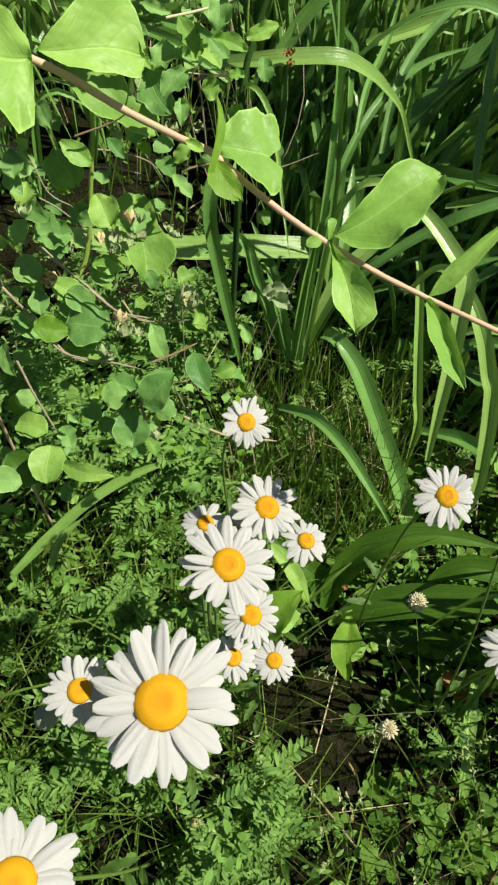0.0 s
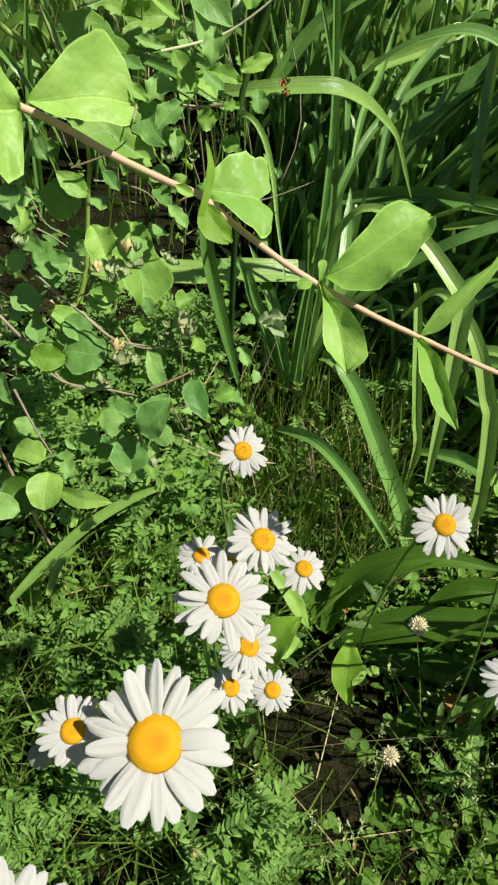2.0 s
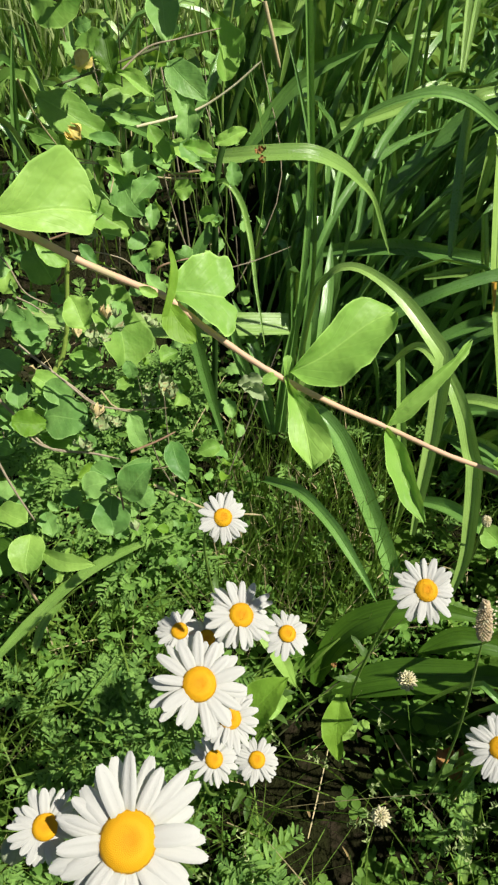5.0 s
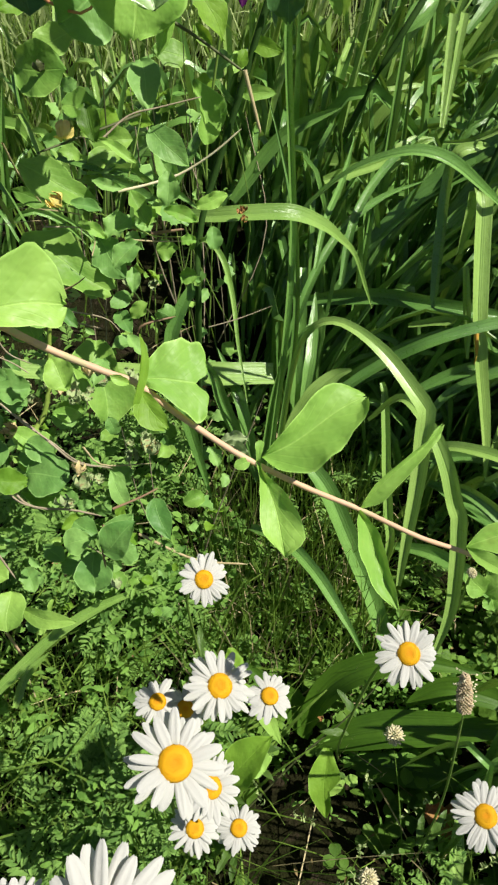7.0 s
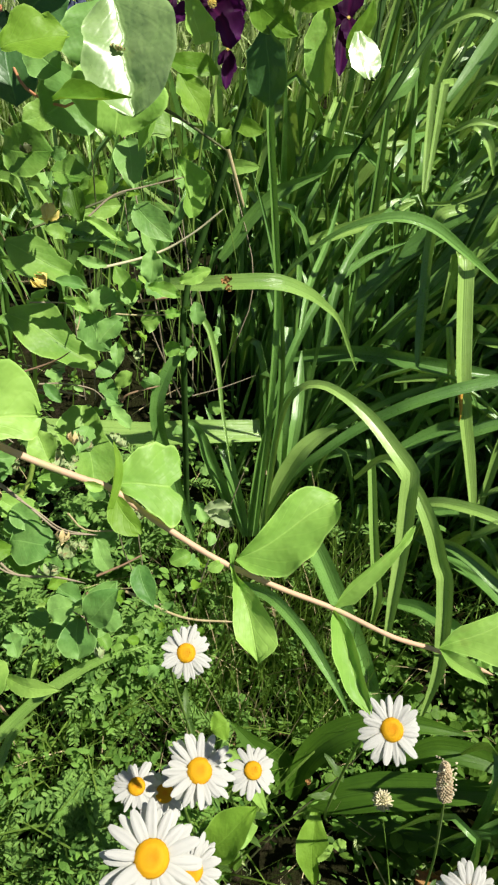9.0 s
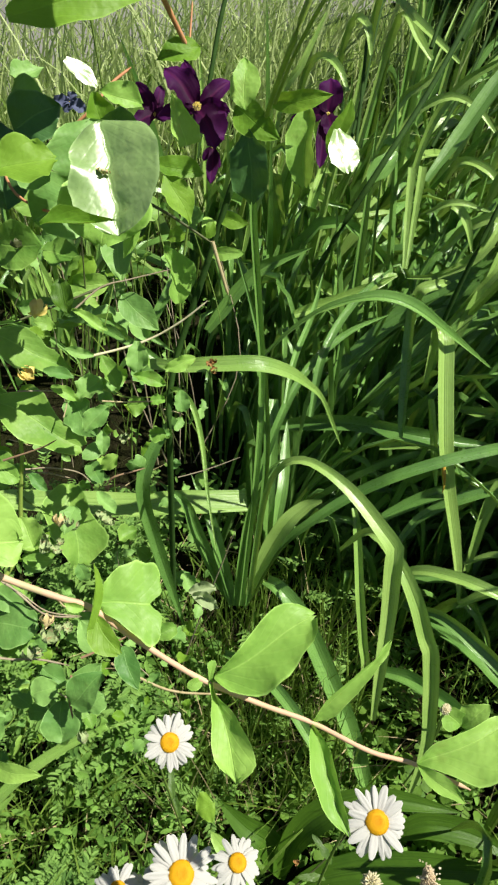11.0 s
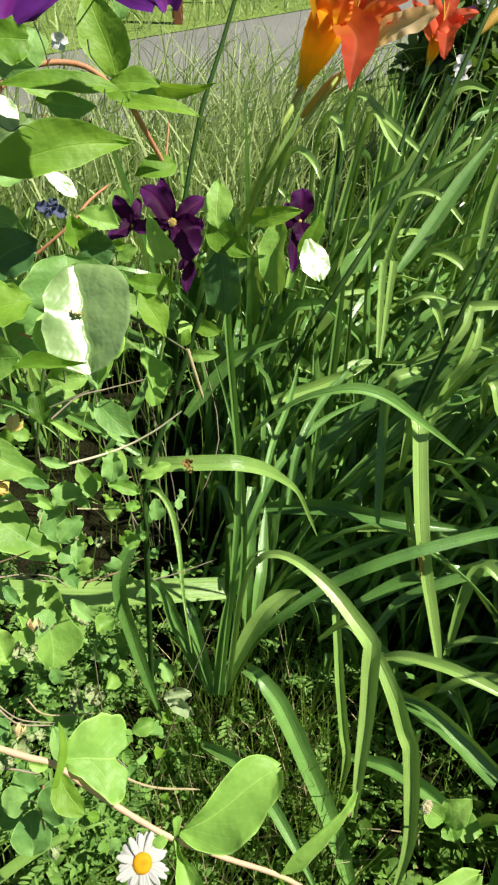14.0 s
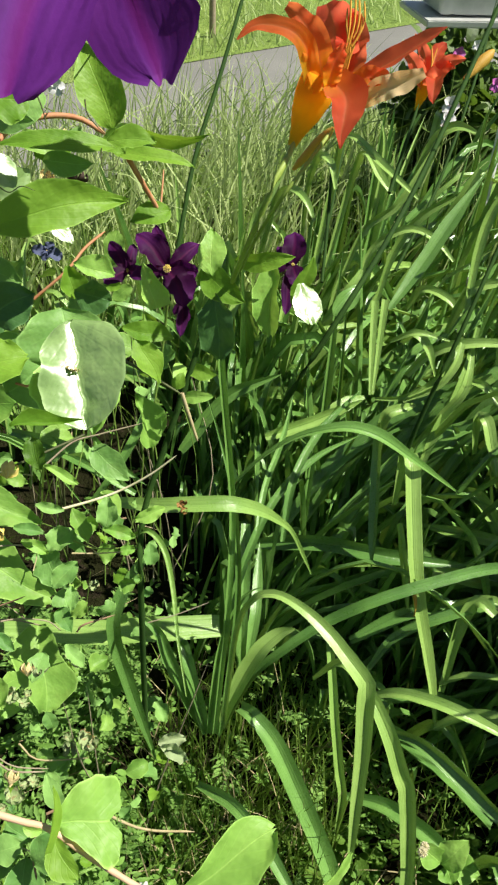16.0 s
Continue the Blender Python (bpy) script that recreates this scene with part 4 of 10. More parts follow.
    tip = foot + np.stack([rng.normal(0.0, 0.03, len(x)), rng.normal(0, 0.03, len(x)), rng.uniform(0.10, 0.24, len(x))], 1)
    stuff_blades("grass", foot, tip, rng.uniform(0.001, 0.0024, len(x)), GRASS_LEAF, "upright fine grass at the foot of the daylily", "grass", 0.06, 15)
    x, y = scatter(260, -0.5, 0.7, -0.1, 0.8)
    foot = np.stack([x, y, ground_height(x, y) + 0.02], 1)
    tip = foot + np.stack([rng.normal(0, 0.07, len(x)), rng.normal(0, 0.07, len(x)), rng.uniform(-0.01, 0.10, len(x))], 1)
    stuff_blades("dry_straw", foot, tip, rng.uniform(0.0008, 0.0018, len(x)), STRAW, "bleached dry grass stalks", "straw", 0.06, 11)
    x, y = scatter(170, -0.06, 0.2, 0.34, 0.62)
    foot = np.stack([x, y, ground_height(x, y) + 0.02], 1)
    tip = foot + np.stack([rng.normal(0, 0.03, len(x)), rng.normal(0, 0.03, len(x)), rng.uniform(0.06, 0.20, len(x))], 1)
    stuff_blades("dry_straw", foot, tip, rng.uniform(0.0008, 0.0018, len(x)), STRAW, "bleached upright stalks at the foot of the daylily", "straw", 0.08, 17)
    x, y = scatter(22, -0.32, 0.0, 0.55, 0.9)
    foot = np.stack([x, y, rng.uniform(0.1, 0.5, len(x))], 1)
    tip = foot + np.stack([rng.normal(0.02, 0.035, len(x)), rng.normal(0, 0.03, len(x)), rng.normal(0.02, 0.02, len(x))], 1)
    stuff_blades("dry_straw", foot, tip, rng.uniform(0.0008, 0.0018, len(x)), STRAW, "tangle of dry stalks under the vines", "straw", 0.04, 12)
    x, y = scatter(500, -0.5, 0.7, -0.1, 0.8)
    foot = np.stack([x, y, ground_height(x, y) + 0.01], 1)
    way = np.stack([rng.normal(0, 1, len(x)), rng.normal(0, 1, len(x)), rng.normal(0.1, 0.2, len(x))], 1)
    stuff_leaves("leaf_litter", foot, way, np.tile([0, 0, 1.0], (len(x), 1)) + rng.normal(0, 0.3, (len(x), 3)), rng.uniform(0.006, 0.02, len(x)), rng.uniform(0.002, 0.006, len(x)), DEAD_LEAF, "dry brown leaf scraps on the soil", "leaf litter")


weeds()


def bed_grass():
    """Grass that covers the soil behind the daylilies."""
    x, y = scatter(5000, -1.4, 2.2, 0.95, 2.6)
    keep = (x > 0.1) | (y > 1.5) | (rng.uniform(0, 1, len(x)) < 0.2)          # little grows under the vines
    x, y = x[keep], y[keep]
    foot = np.stack([x, y, ground_height(x, y) * 0 + 0.03], 1)
    tip = foot + np.stack([rng.normal(0.02, 0.06, len(x)), rng.normal(0, 0.06, len(x)), rng.uniform(0.08, 0.30, len(x))], 1)
    stuff_blades("grass", foot, tip, rng.uniform(0.002, 0.005, len(x)), GRASS_LEAF, "grass growing up between the daylilies", "grass", 0.15, 13)


bed_grass()


def tall_grass():
    over = lambda x, y: -0.6 * x + 0.8 * y
    for count, low, high, wide, mat, seed, sag in ((5600, 0.25, 0.62, (0.0032, 0.0068), PALE_GRASS, 5, 0.2), (1300, 0.15, 0.40, (0.003, 0.006), GRASS_LEAF, 25, 0.25), (700, 0.45, 0.80, (0.0022, 0.0036), PALE_GRASS, 26, 0.1)):
        x, y = scatter(count, -1.6, 2.4, 1.55, 3.9)
        cx, cy = np.round(x / 0.16 + 0.3 * np.sin(y * 9)) * 0.16, np.round(y / 0.16) * 0.16          # tufts
        x, y = cx + (x - cx) * 0.55, cy + (y - cy) * 0.55
        keep = (x < 0.7 + 0.3 * (y - 1.3)) & (over(x, y) < 2.6)
        keep &= (x < 0.04 + 0.13 * y) | (rng.uniform(0, 1, len(x)) < 0.3)          # daylilies crowd it out on this side
        x, y = x[keep], y[keep]
        foot = np.stack([x, y, x * 0 + 0.03], 1)
        h = rng.uniform(low, high, len(x)) * np.clip(1.35 - 0.2 * y, 0.5, 1)
        tip = foot + np.stack([rng.normal(0.06, 0.16, len(x)), rng.normal(-0.04, 0.13, len(x)), h], 1)
        stuff_blades("tall_grass", foot, tip, rng.uniform(*wide, len(x)), mat, "tufts of fine pale grass behind the bed", "grass", sag, seed)
    x, y = scatter(9000, -4.5, 5.5, 2.2, 6.0)
    keep = (over(x, y) < 2.62) & (over(x, y) > 1.2)
    x, y = x[keep], y[keep]
    foot = np.stack([x, y, x * 0 + 0.03], 1)
    tip = foot + np.stack([rng.normal(0, 0.04, len(x)), rng.normal(0, 0.04, len(x)), rng.uniform(0.04, 0.14, len(x))], 1)
    stuff_blades("verge_grass", foot, tip, rng.uniform(0.003, 0.006, len(x)), PALE_GRASS, "short grass along the lane", "grass", 0.1, 6)
    x, y = scatter(16000, -4.0, 7.0, 3.5, 10.5)
    keep = (over(x, y) > 3.9) & (over(x, y) < 7.0)
    x, y = x[keep], y[keep]
    foot = np.stack([x, y, 0.05 + 0.03 * (over(x, y) - 3.9)], 1)
    tip = foot + np.stack([rng.normal(0, 0.05, len(x)), rng.normal(0, 0.05, len(x)), rng.uniform(0.05, 0.15, len(x))], 1)
    stuff_blades("verge_grass", foot, tip, rng.uniform(0.006, 0.012, len(x)), PALE_GRASS, "sunlit grass across the lane", "grass", 0.1, 7)


tall_grass()


def daylily_clump(x, y, count, length, seed, lean=(0.0, 0.0), spread=1.0):
    """A fountain of arching strap leaves."""
    r = np.random.default_rng(seed)
    ob = thing("daylily", (x, y, float(ground_height(x, y))), "daylily clump of arching green strap leaves, not in flower", "daylily", "daylily clumps")
    for k in range(count if y < 1.15 else int(0.52 * count)):
        g = r.uniform(0, 2 * math.pi)
        out = np.array([math.cos(g) + lean[0], math.sin(g) + lean[1], 0]) * r.uniform(0.25, 0.95) * spread
        out[1] *= 0.55 if out[1] < 0 else 1.0
        size = length * r.uniform(0.65, 1.2)
        rise = r.uniform(0.6, 1.05)
        stiff = r.uniform(0, 1) < (0.15 if y < 1.35 else 0.4)
        b = np.array([x + r.normal() * 0.035, y + r.normal() * 0.035, float(ground_height(x, y))])
        up = lambda h: np.array([0, 0, size * h])
        p1 = b + out * size * 0.14 + up(0.42 * rise)
        p2 = b + out * size * (0.28 if stiff else 0.36) + up((0.74 if stiff else 0.66) * rise)
        p3 = b + out * size * (0.42 if stiff else 0.62) + up((0.98 if stiff else 0.64) * rise - (0 if stiff else 0.06))
        ctrl = [b, p1, p2, p3]
        if not stiff:
            ctrl.append(b + out * size * 0.82 + up(0.6 * rise - r.uniform(0.12, 0.36)))
        face = -out * 0.5 + np.array([r.normal() * 0.5, r.normal() * 0.5 - 0.2, 1.0])
        # beyond y 1.15 every other blade takes the lighter copy, as if sunlit
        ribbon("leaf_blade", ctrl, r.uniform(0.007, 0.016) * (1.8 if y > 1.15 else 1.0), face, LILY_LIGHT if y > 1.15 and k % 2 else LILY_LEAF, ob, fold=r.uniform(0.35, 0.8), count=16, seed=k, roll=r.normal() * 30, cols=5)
    return ob


# clumps right of x 0.56 and nearer than y 0.75: unseen, several added for shade
CLUMPS = [(0.12, 0.80, 40, 0.5), (0.27, 0.78, 52, 0.52), (0.42, 0.74, 54, 0.52), (0.58, 0.70, 48, 0.5), (0.34, 0.98, 56, 0.6), (0.54, 0.98, 56, 0.62), (0.76, 0.92, 50, 0.6), (0.46, 1.24, 56, 0.64), (0.16, 1.02, 44, 0.55), (0.12, 1.2, 40, 0.58), (0.25, 1.42, 40, 0.64), (0.38, 1.62, 36, 0.66),
          (0.70, 1.24, 36, 0.66), (0.98, 1.18, 34, 0.66), (0.62, 1.55, 36, 0.68), (0.92, 1.55, 36, 0.7), (1.25, 1.48, 34, 0.7), (0.24, 1.12, 26, 0.5), (0.9, 1.95, 36, 0.72), (1.25, 1.95, 36, 0.72), (1.6, 1.9, 30, 0.72), (0.76, 0.52, 22, 0.42), (0.36, 1.38, 30, 0.62), (0.50, 1.75, 34, 0.72), (0.75, 1.80, 36, 0.76), (1.1, 1.75, 36, 0.76), (1.05, 2.3, 36, 0.8), (1.5, 2.3, 36, 0.8), (0.72, 2.15, 30, 0.72), (1.45, 1.7, 30, 0.72), (-0.28, 1.3, 36, 0.52), (-0.45, 1.15, 26, 0.5), (0.02, 1.5, 34, 0.5), (-0.2, 1.6, 34, 0.48), (-0.42, 1.6, 30, 0.46), (0.40, 0.62, 30, 0.34), (0.56, 0.60, 26, 0.36), (0.27, 0.66, 16, 0.3), (0.57, 0.44, 50, 0.58), (0.67, 0.56, 50, 0.62), (0.64, 0.34, 40, 0.54), (0.80, 0.74, 50, 0.62), (0.33, 0.84, 34, 0.5), (0.48, 0.86, 40, 0.54), (0.64, 0.84, 40, 0.56), (0.22, 0.92, 34, 0.5), (0.44, 1.10, 40, 0.58), (0.62, 1.12, 40, 0.6), (0.84, 1.08, 40, 0.62)]
for _k, (_cx, _cy, _cn, _cl) in enumerate(CLUMPS):
    daylily_clump(_cx, _cy, _cn, _cl, 200 + _k, (1.15 if _cy > 1.1 else 0.75, 0.15) if _cx > 0.08 else (0.38, 0.12))


# taller clumps, mostly out of view, added to shade the bed from its right side
for _k, (_cx, _cy, _cn, _cl) in enumerate(((0.60, 0.62, 60, 0.80), (0.74, 0.80, 60, 0.86), (0.86, 0.60, 54, 0.86), (0.54, 0.74, 84, 0.86), (0.56, 0.90, 80, 0.92), (0.62, 1.02, 70, 0.92), (0.24, 0.86, 50, 0.62), (0.12, 0.98, 40, 0.56), (0.66, 0.92, 44, 0.80), (0.88, 0.40, 50, 0.84), (0.90, 0.98, 40, 0.84))):
    daylily_clump(_cx, _cy, _cn, _cl, 320 + _k, (0.55, 0.10), 0.8)


# upright clumps, mostly hidden, added to keep the ground under the vines in shade
for _k, (_cx, _cy, _cn) in enumerate(((0.10, 1.10, 60), (0.13, 1.30, 60), (0.12, 1.50, 50), (0.20, 1.20, 50))):
    daylily_clump(_cx, _cy, _cn, 0.58, 350 + _k, (0.15, 0.0), 0.5)


# unseen clumps added on the right to throw shade over the near weeds
for _k, (_cx, _cy, _cn) in enumerate(((0.33, 0.16, 26), (0.36, 0.24, 16))):
    daylily_clump(_cx, _cy, _cn, 0.50, 260 + _k, (0.5, -0.1), 0.42)


def far_things():
    """What shows across the lane and beside it."""
    def shrub(x, y, w, h, seed):
        ob = thing("shrub", (x, y, 0.05), "dense dark green shrub in shade beside the lane", "shrub", "far shrubs")
        r = np.random.default_rng(seed)
        tube("trunk", [(x, y, 0.05), (x + 0.05, y, h * 0.4), (x + 0.02, y, h * 0.8)], 0.04, TWIG, ob, 0.3, 8)
        for k in range(5):
            a = r.uniform(0, 6.28)
            tube("limb", [(x, y, h * 0.2), (x + 0.2 * w * math.cos(a), y + 0.2 * w * math.sin(a), h * 0.5), (x + 0.4 * w * math.cos(a), y + 0.4 * w * math.sin(a), h * 0.8)], 0.018, TWIG, ob, 0.3, 8)
        n = 2600
        v = unit(r.normal(size=(n, 3))) * (r.uniform(0.25, 1, n) ** 0.5)[:, None]
        lump = 1 + 0.28 * np.sin(v[:, 0] * 7 + seed) * np.cos(v[:, 1] * 6) + 0.2 * np.sin(v[:, 2] * 9)
        p = v * lump[:, None] * np.array([w * 0.5, w * 0.45, h * 0.5]) + np.array([x, y, h * 0.52])
        p[:, 2] = np.maximum(p[:, 2], 0.06)
        length = r.uniform(0.04, 0.09, n)
        crown = stuff_leaves("crown", p - np.array(ORIGIN[ob]), r.normal(size=(n, 3)), r.normal(size=(n, 3)) * 0.5 + np.array([0, 0, 1]), length, length * 0.6, SHRUB, "uneven crown of small leaves", "foliage")
        crown.parent = ob
        del crown["category"]
    for k, (x, y, w, h) in enumerate([(-2.2, 6.6, 1.8, 1.6), (-0.9, 7.6, 1.9, 1.8), (0.5, 8.3, 2.0, 1.9), (1.6, 8.9, 1.8, 1.8), (2.9, 9.3, 2.0, 1.9), (4.4, 9.8, 2.0, 2.0), (-3.7, 6.0, 2.2, 2.0), (2.3, 7.9, 1.2, 1.0), (1.00, 2.80, 0.40, 0.60)]):
        shrub(x, y, w, h, 300 + k)


far_things()


# ---- placed plants ----

# daisies
daisy((-0.0432, 0.0756, 0.5769), (0.1961, -0.1346, 0.9713), 0.0803, (-0.0530, 0.1037, 0.0098), 26, 1, 0, label="large white daisy with a broad yellow disc, tallest of its clump")
daisy((-0.0117, 0.1527, 0.5647), (0.1687, -0.1802, 0.9691), 0.0563, (-0.0201, 0.1836, 0.0168), 25, 2, 0, label="large white daisy with an oval yellow disc, half covering others")
daisy((0.0117, 0.2047, 0.5331), (0.2042, -0.1744, 0.9633), 0.0468, (0.0015, 0.2352, 0.0144), 27, 3, 0)
daisy((-0.0021, 0.3020, 0.4865), (0.2179, -0.3557, 0.9088), 0.0423, (-0.0130, 0.3433, 0.0097), 24, 4, 6, label="small white daisy standing alone among weeds")
daisy((0.0472, 0.2376, 0.4077), (0.1927, -0.0841, 0.9776), 0.0415, (0.0376, 0.2627, 0.0091), 22, 5, 8, label="small white daisy partly shaded, with drooping petals")
daisy((0.1485, 0.2451, 0.4719), (0.0421, -0.2815, 0.9586), 0.0498, (0.1464, 0.2820, -0.0026), 25, 6, 0, label="white daisy standing alone above broad dark leaves")
daisy((0.0204, 0.1506, 0.3694), (0.1050, -0.1222, 0.9869), 0.0381, (0.0151, 0.1779, 0.0177), 23, 7, 6)
daisy((-0.0123, 0.1487, 0.3850), (0.1462, -0.1990, 0.9690), 0.0400, (-0.0196, 0.1806, 0.0169), 23, 8, 4)
daisy((0.0015, 0.1672, 0.4310), (0.1328, -0.1583, 0.9784), 0.0474, (-0.0052, 0.1967, 0.0169), 26, 9, 0)
daisy((-0.0286, 0.2005, 0.5191), (0.1116, -0.1625, 0.9804), 0.0318, (-0.0342, 0.2303, 0.0153), 23, 10, 5)
daisy((-0.0115, 0.1979, 0.5111), (0.1619, -0.1538, 0.9748), 0.0336, (-0.0196, 0.2271, 0.0156), 23, 11, 4)
daisy((0.1985, 0.1469, 0.4112), (-0.1364, -0.1245, 0.9828), 0.0479, (0.2053, 0.1744, -0.0006), 25, 12, 0)
daisy((-0.0875, 0.0838, 0.5640), (0.1929, -0.1631, 0.9676), 0.0374, (-0.1033, 0.1162, 0.0021), 25, 13, 6, label="white daisy half hidden behind a larger one")
daisy((-0.0925, -0.0007, 0.6153), (0.3092, 0.0016, 0.9510), 0.0552, (-0.1080, 0.0192, -0.0041), 25, 14, 0, label="large white daisy beside the clump of daisies")
bud((-0.1117, 0.0769, 0.5312), 0.0136, (-0.1017, 0.0969, 0.0009), "daisy", "closed grey-green daisy bud on a thin stem")
bud((-0.0530, 0.0487, 0.1686), 0.0142, (-0.0430, 0.0687, 0.0088), "yellow", "small pale yellow bud on a green stem")
bud((0.1868, 0.2633, 0.1839), 0.0231, (0.1968, 0.2833, -0.0026), "clover", "pale cream clover flower head on a thin stalk")
bud((0.1457, 0.1353, 0.1567), 0.0214, (0.1557, 0.1553, 0.0068), "clover", "pale cream clover flower head on a thin stalk")
bud((0.2653, 0.3880, 0.3151), 0.0110, (0.2753, 0.4080, 0.0172), "clover", "small white clover flower head among leaves")
bud((0.2806, 0.4072, 0.2734), 0.0108, (0.2906, 0.4272, 0.0193), "clover", "small white clover flower head among leaves")
bud((0.1549, 0.1858, 0.5639), 0.0124, (0.2229, 0.1622, -0.0012), "plantain", "brownish pink plantain seed head on a long bare stalk", (-0.0759, 0.5013, 0.8620))

# honeysuckle trailing across the bed
vine = thing("honeysuckle_vine", (-0.1773, 0.3815, 0.0170), "honeysuckle vine with pinkish stem and pale green paired leaves", "vine")
tube("stem", [(-0.2600, 0.4000, 0.0100), (-0.2500, 0.3900, 0.3000), (-0.2100, 0.3500, 0.6200), (-0.1462, 0.3059, 0.7415), (-0.1036, 0.2765, 0.7936)], 0.00180, STEM_PINK, vine, 0.95, 30)
tube("stem", [(-0.1036, 0.2765, 0.7936), (-0.0879, 0.2749, 0.7864), (-0.0717, 0.2731, 0.7787), (-0.0505, 0.2683, 0.7674), (-0.0281, 0.2639, 0.7576), (-0.0161, 0.2617, 0.7529), (-0.0003, 0.2540, 0.7423), (0.0190, 0.2451, 0.7311), (0.0340, 0.2390, 0.7240), (0.0580, 0.2336, 0.7109), (0.0827, 0.2280, 0.7004), (0.1079, 0.2159, 0.6958), (0.1301, 0.2124, 0.6867), (0.1534, 0.2003, 0.6861)], 0.00172, STEM_PINK, vine, 0.62, 72, label='pinkish tan main stem', knots=0.05)
leaf("leaf", (-0.0784, 0.2598, 0.7971), (-0.0413, 0.2742, 0.7868), (0.2538, -0.7351, 0.6286), 0.0364, VINE_LEAF, vine, "blunt", 0.06, 0.08, 0.03, seed=15, rows=19, cols=13, sides=(((0.00, 0.00), (0.10, 0.12), (0.30, 0.32), (0.55, 0.50), (0.78, 0.54), (0.93, 0.37), (1.00, 0.06)), ((0.00, 0.00), (0.15, 0.09), (0.40, 0.19), (0.65, 0.21), (0.85, 0.23), (0.95, 0.19), (1.00, 0.04))))
leaf("leaf", (-0.0803, 0.2581, 0.7951), (-0.1036, 0.2479, 0.8029), (0.3470, -0.7084, 0.6146), 0.0560, VINE_LEAF, vine, "blunt", 0.06, 0.06, 0.03, seed=16, rows=19, cols=13, sides=(((0.00, 0.00), (0.04, 0.44), (0.12, 0.88), (0.35, 0.95), (0.60, 0.66), (0.85, 0.29), (1.00, 0.04)), ((0.00, 0.00), (0.05, 0.26), (0.30, 0.55), (0.60, 0.70), (0.85, 0.44), (1.00, 0.06))))
leaf("leaf", (-0.0149, 0.2631, 0.7539), (0.0141, 0.2665, 0.7467), (0.1576, -0.5588, 0.8142), 0.0369, VINE_LEAF, vine, "notched", 0.06, 0.05, 0.03, seed=17, rows=19, cols=13, sides=(((0.00, 0.00), (0.10, 0.26), (0.30, 0.48), (0.55, 0.61), (0.80, 0.62), (0.92, 0.56), (0.98, 0.48), (1.00, 0.38)), ((0.00, 0.00), (0.15, 0.15), (0.40, 0.32), (0.65, 0.52), (0.85, 0.63), (0.95, 0.58), (0.99, 0.48), (1.00, 0.40))))
leaf("leaf", (-0.0176, 0.2516, 0.7469), (-0.0132, 0.2716, 0.7719), (0.6894, -0.4974, 0.5267), 0.0052, LIME_LEAF, vine, "blunt", 0.06, 0.3, 0.03, seed=18, rows=19, cols=13, sides=(((0.00, 0.03), (0.20, 0.05), (0.50, 0.07), (0.85, 0.04), (1.00, 0.01)), ((0.00, 0.04), (0.20, 0.07), (0.50, 0.09), (0.85, 0.06), (1.00, 0.01))))
leaf("leaf", (-0.0153, 0.2597, 0.7508), (-0.0032, 0.2446, 0.7427), (0.1818, -0.5300, 0.8283), 0.0117, LIME_LEAF, vine, "blunt", 0.06, 0.12, 0.03, seed=19, rows=19, cols=13, sides=(((0.00, 0.00), (0.20, 0.14), (0.50, 0.19), (0.80, 0.15), (1.00, 0.04)), ((0.00, 0.05), (0.20, 0.26), (0.50, 0.37), (0.80, 0.31), (1.00, 0.07))))
leaf("leaf", (0.0373, 0.2411, 0.7256), (0.0832, 0.2597, 0.7428), (-0.0040, -0.5178, 0.8555), 0.0266, VINE_LEAF, vine, "blunt", 0.06, 0.24, 0.07, seed=20, rows=19, cols=13, sides=(((0.00, 0.00), (0.12, 0.05), (0.30, 0.11), (0.64, 0.20), (0.85, 0.19), (0.95, 0.13), (1.00, 0.03)), ((0.00, 0.01), (0.08, 0.17), (0.28, 0.30), (0.56, 0.31), (0.84, 0.22), (0.95, 0.14), (1.00, 0.03))), label="broad leaf with a pale midrib")
leaf("leaf", (0.0358, 0.2396, 0.7244), (0.0461, 0.2003, 0.7086), (-0.2034, -0.4438, 0.8728), 0.0187, VINE_LEAF, vine, "blunt", 0.06, 0.22, 0.07, seed=22, rows=19, cols=13, sides=(((0.00, 0.02), (0.12, 0.02), (0.20, 0.05), (0.40, 0.14), (0.60, 0.20), (0.83, 0.24), (0.92, 0.20), (1.00, 0.01)), ((0.00, 0.02), (0.12, 0.03), (0.25, 0.05), (0.35, 0.09), (0.66, 0.18), (0.85, 0.10), (1.00, 0.01))))
leaf("leaf", (0.0352, 0.2388, 0.7238), (0.0369, 0.2457, 0.7316), (0.0598, -0.4936, 0.8676), 0.0040, VINE_LEAF, vine, "blunt", 0.1, 0.1, 0.03, seed=21, rows=19, cols=13, sides=(((0.00, 0.07), (0.50, 0.14), (0.85, 0.22), (1.00, 0.07)), ((0.00, 0.07), (0.50, 0.12), (0.85, 0.17), (1.00, 0.07))))
leaf("leaf", (0.0825, 0.2289, 0.7010), (0.1179, 0.2510, 0.7328), (0.3204, -0.6501, 0.6889), 0.0105, VINE_LEAF, vine, "blunt", 0.06, 0.25, 0.03, seed=23, rows=19, cols=13, sides=(((0.00, 0.000), (0.12, 0.047), (0.35, 0.070), (0.65, 0.055), (0.82, 0.031), (0.92, 0.039), (1.00, 0.016)), ((0.00, 0.008), (0.15, 0.094), (0.40, 0.094), (0.65, 0.062), (0.80, 0.039), (0.92, 0.055), (1.00, 0.016))))
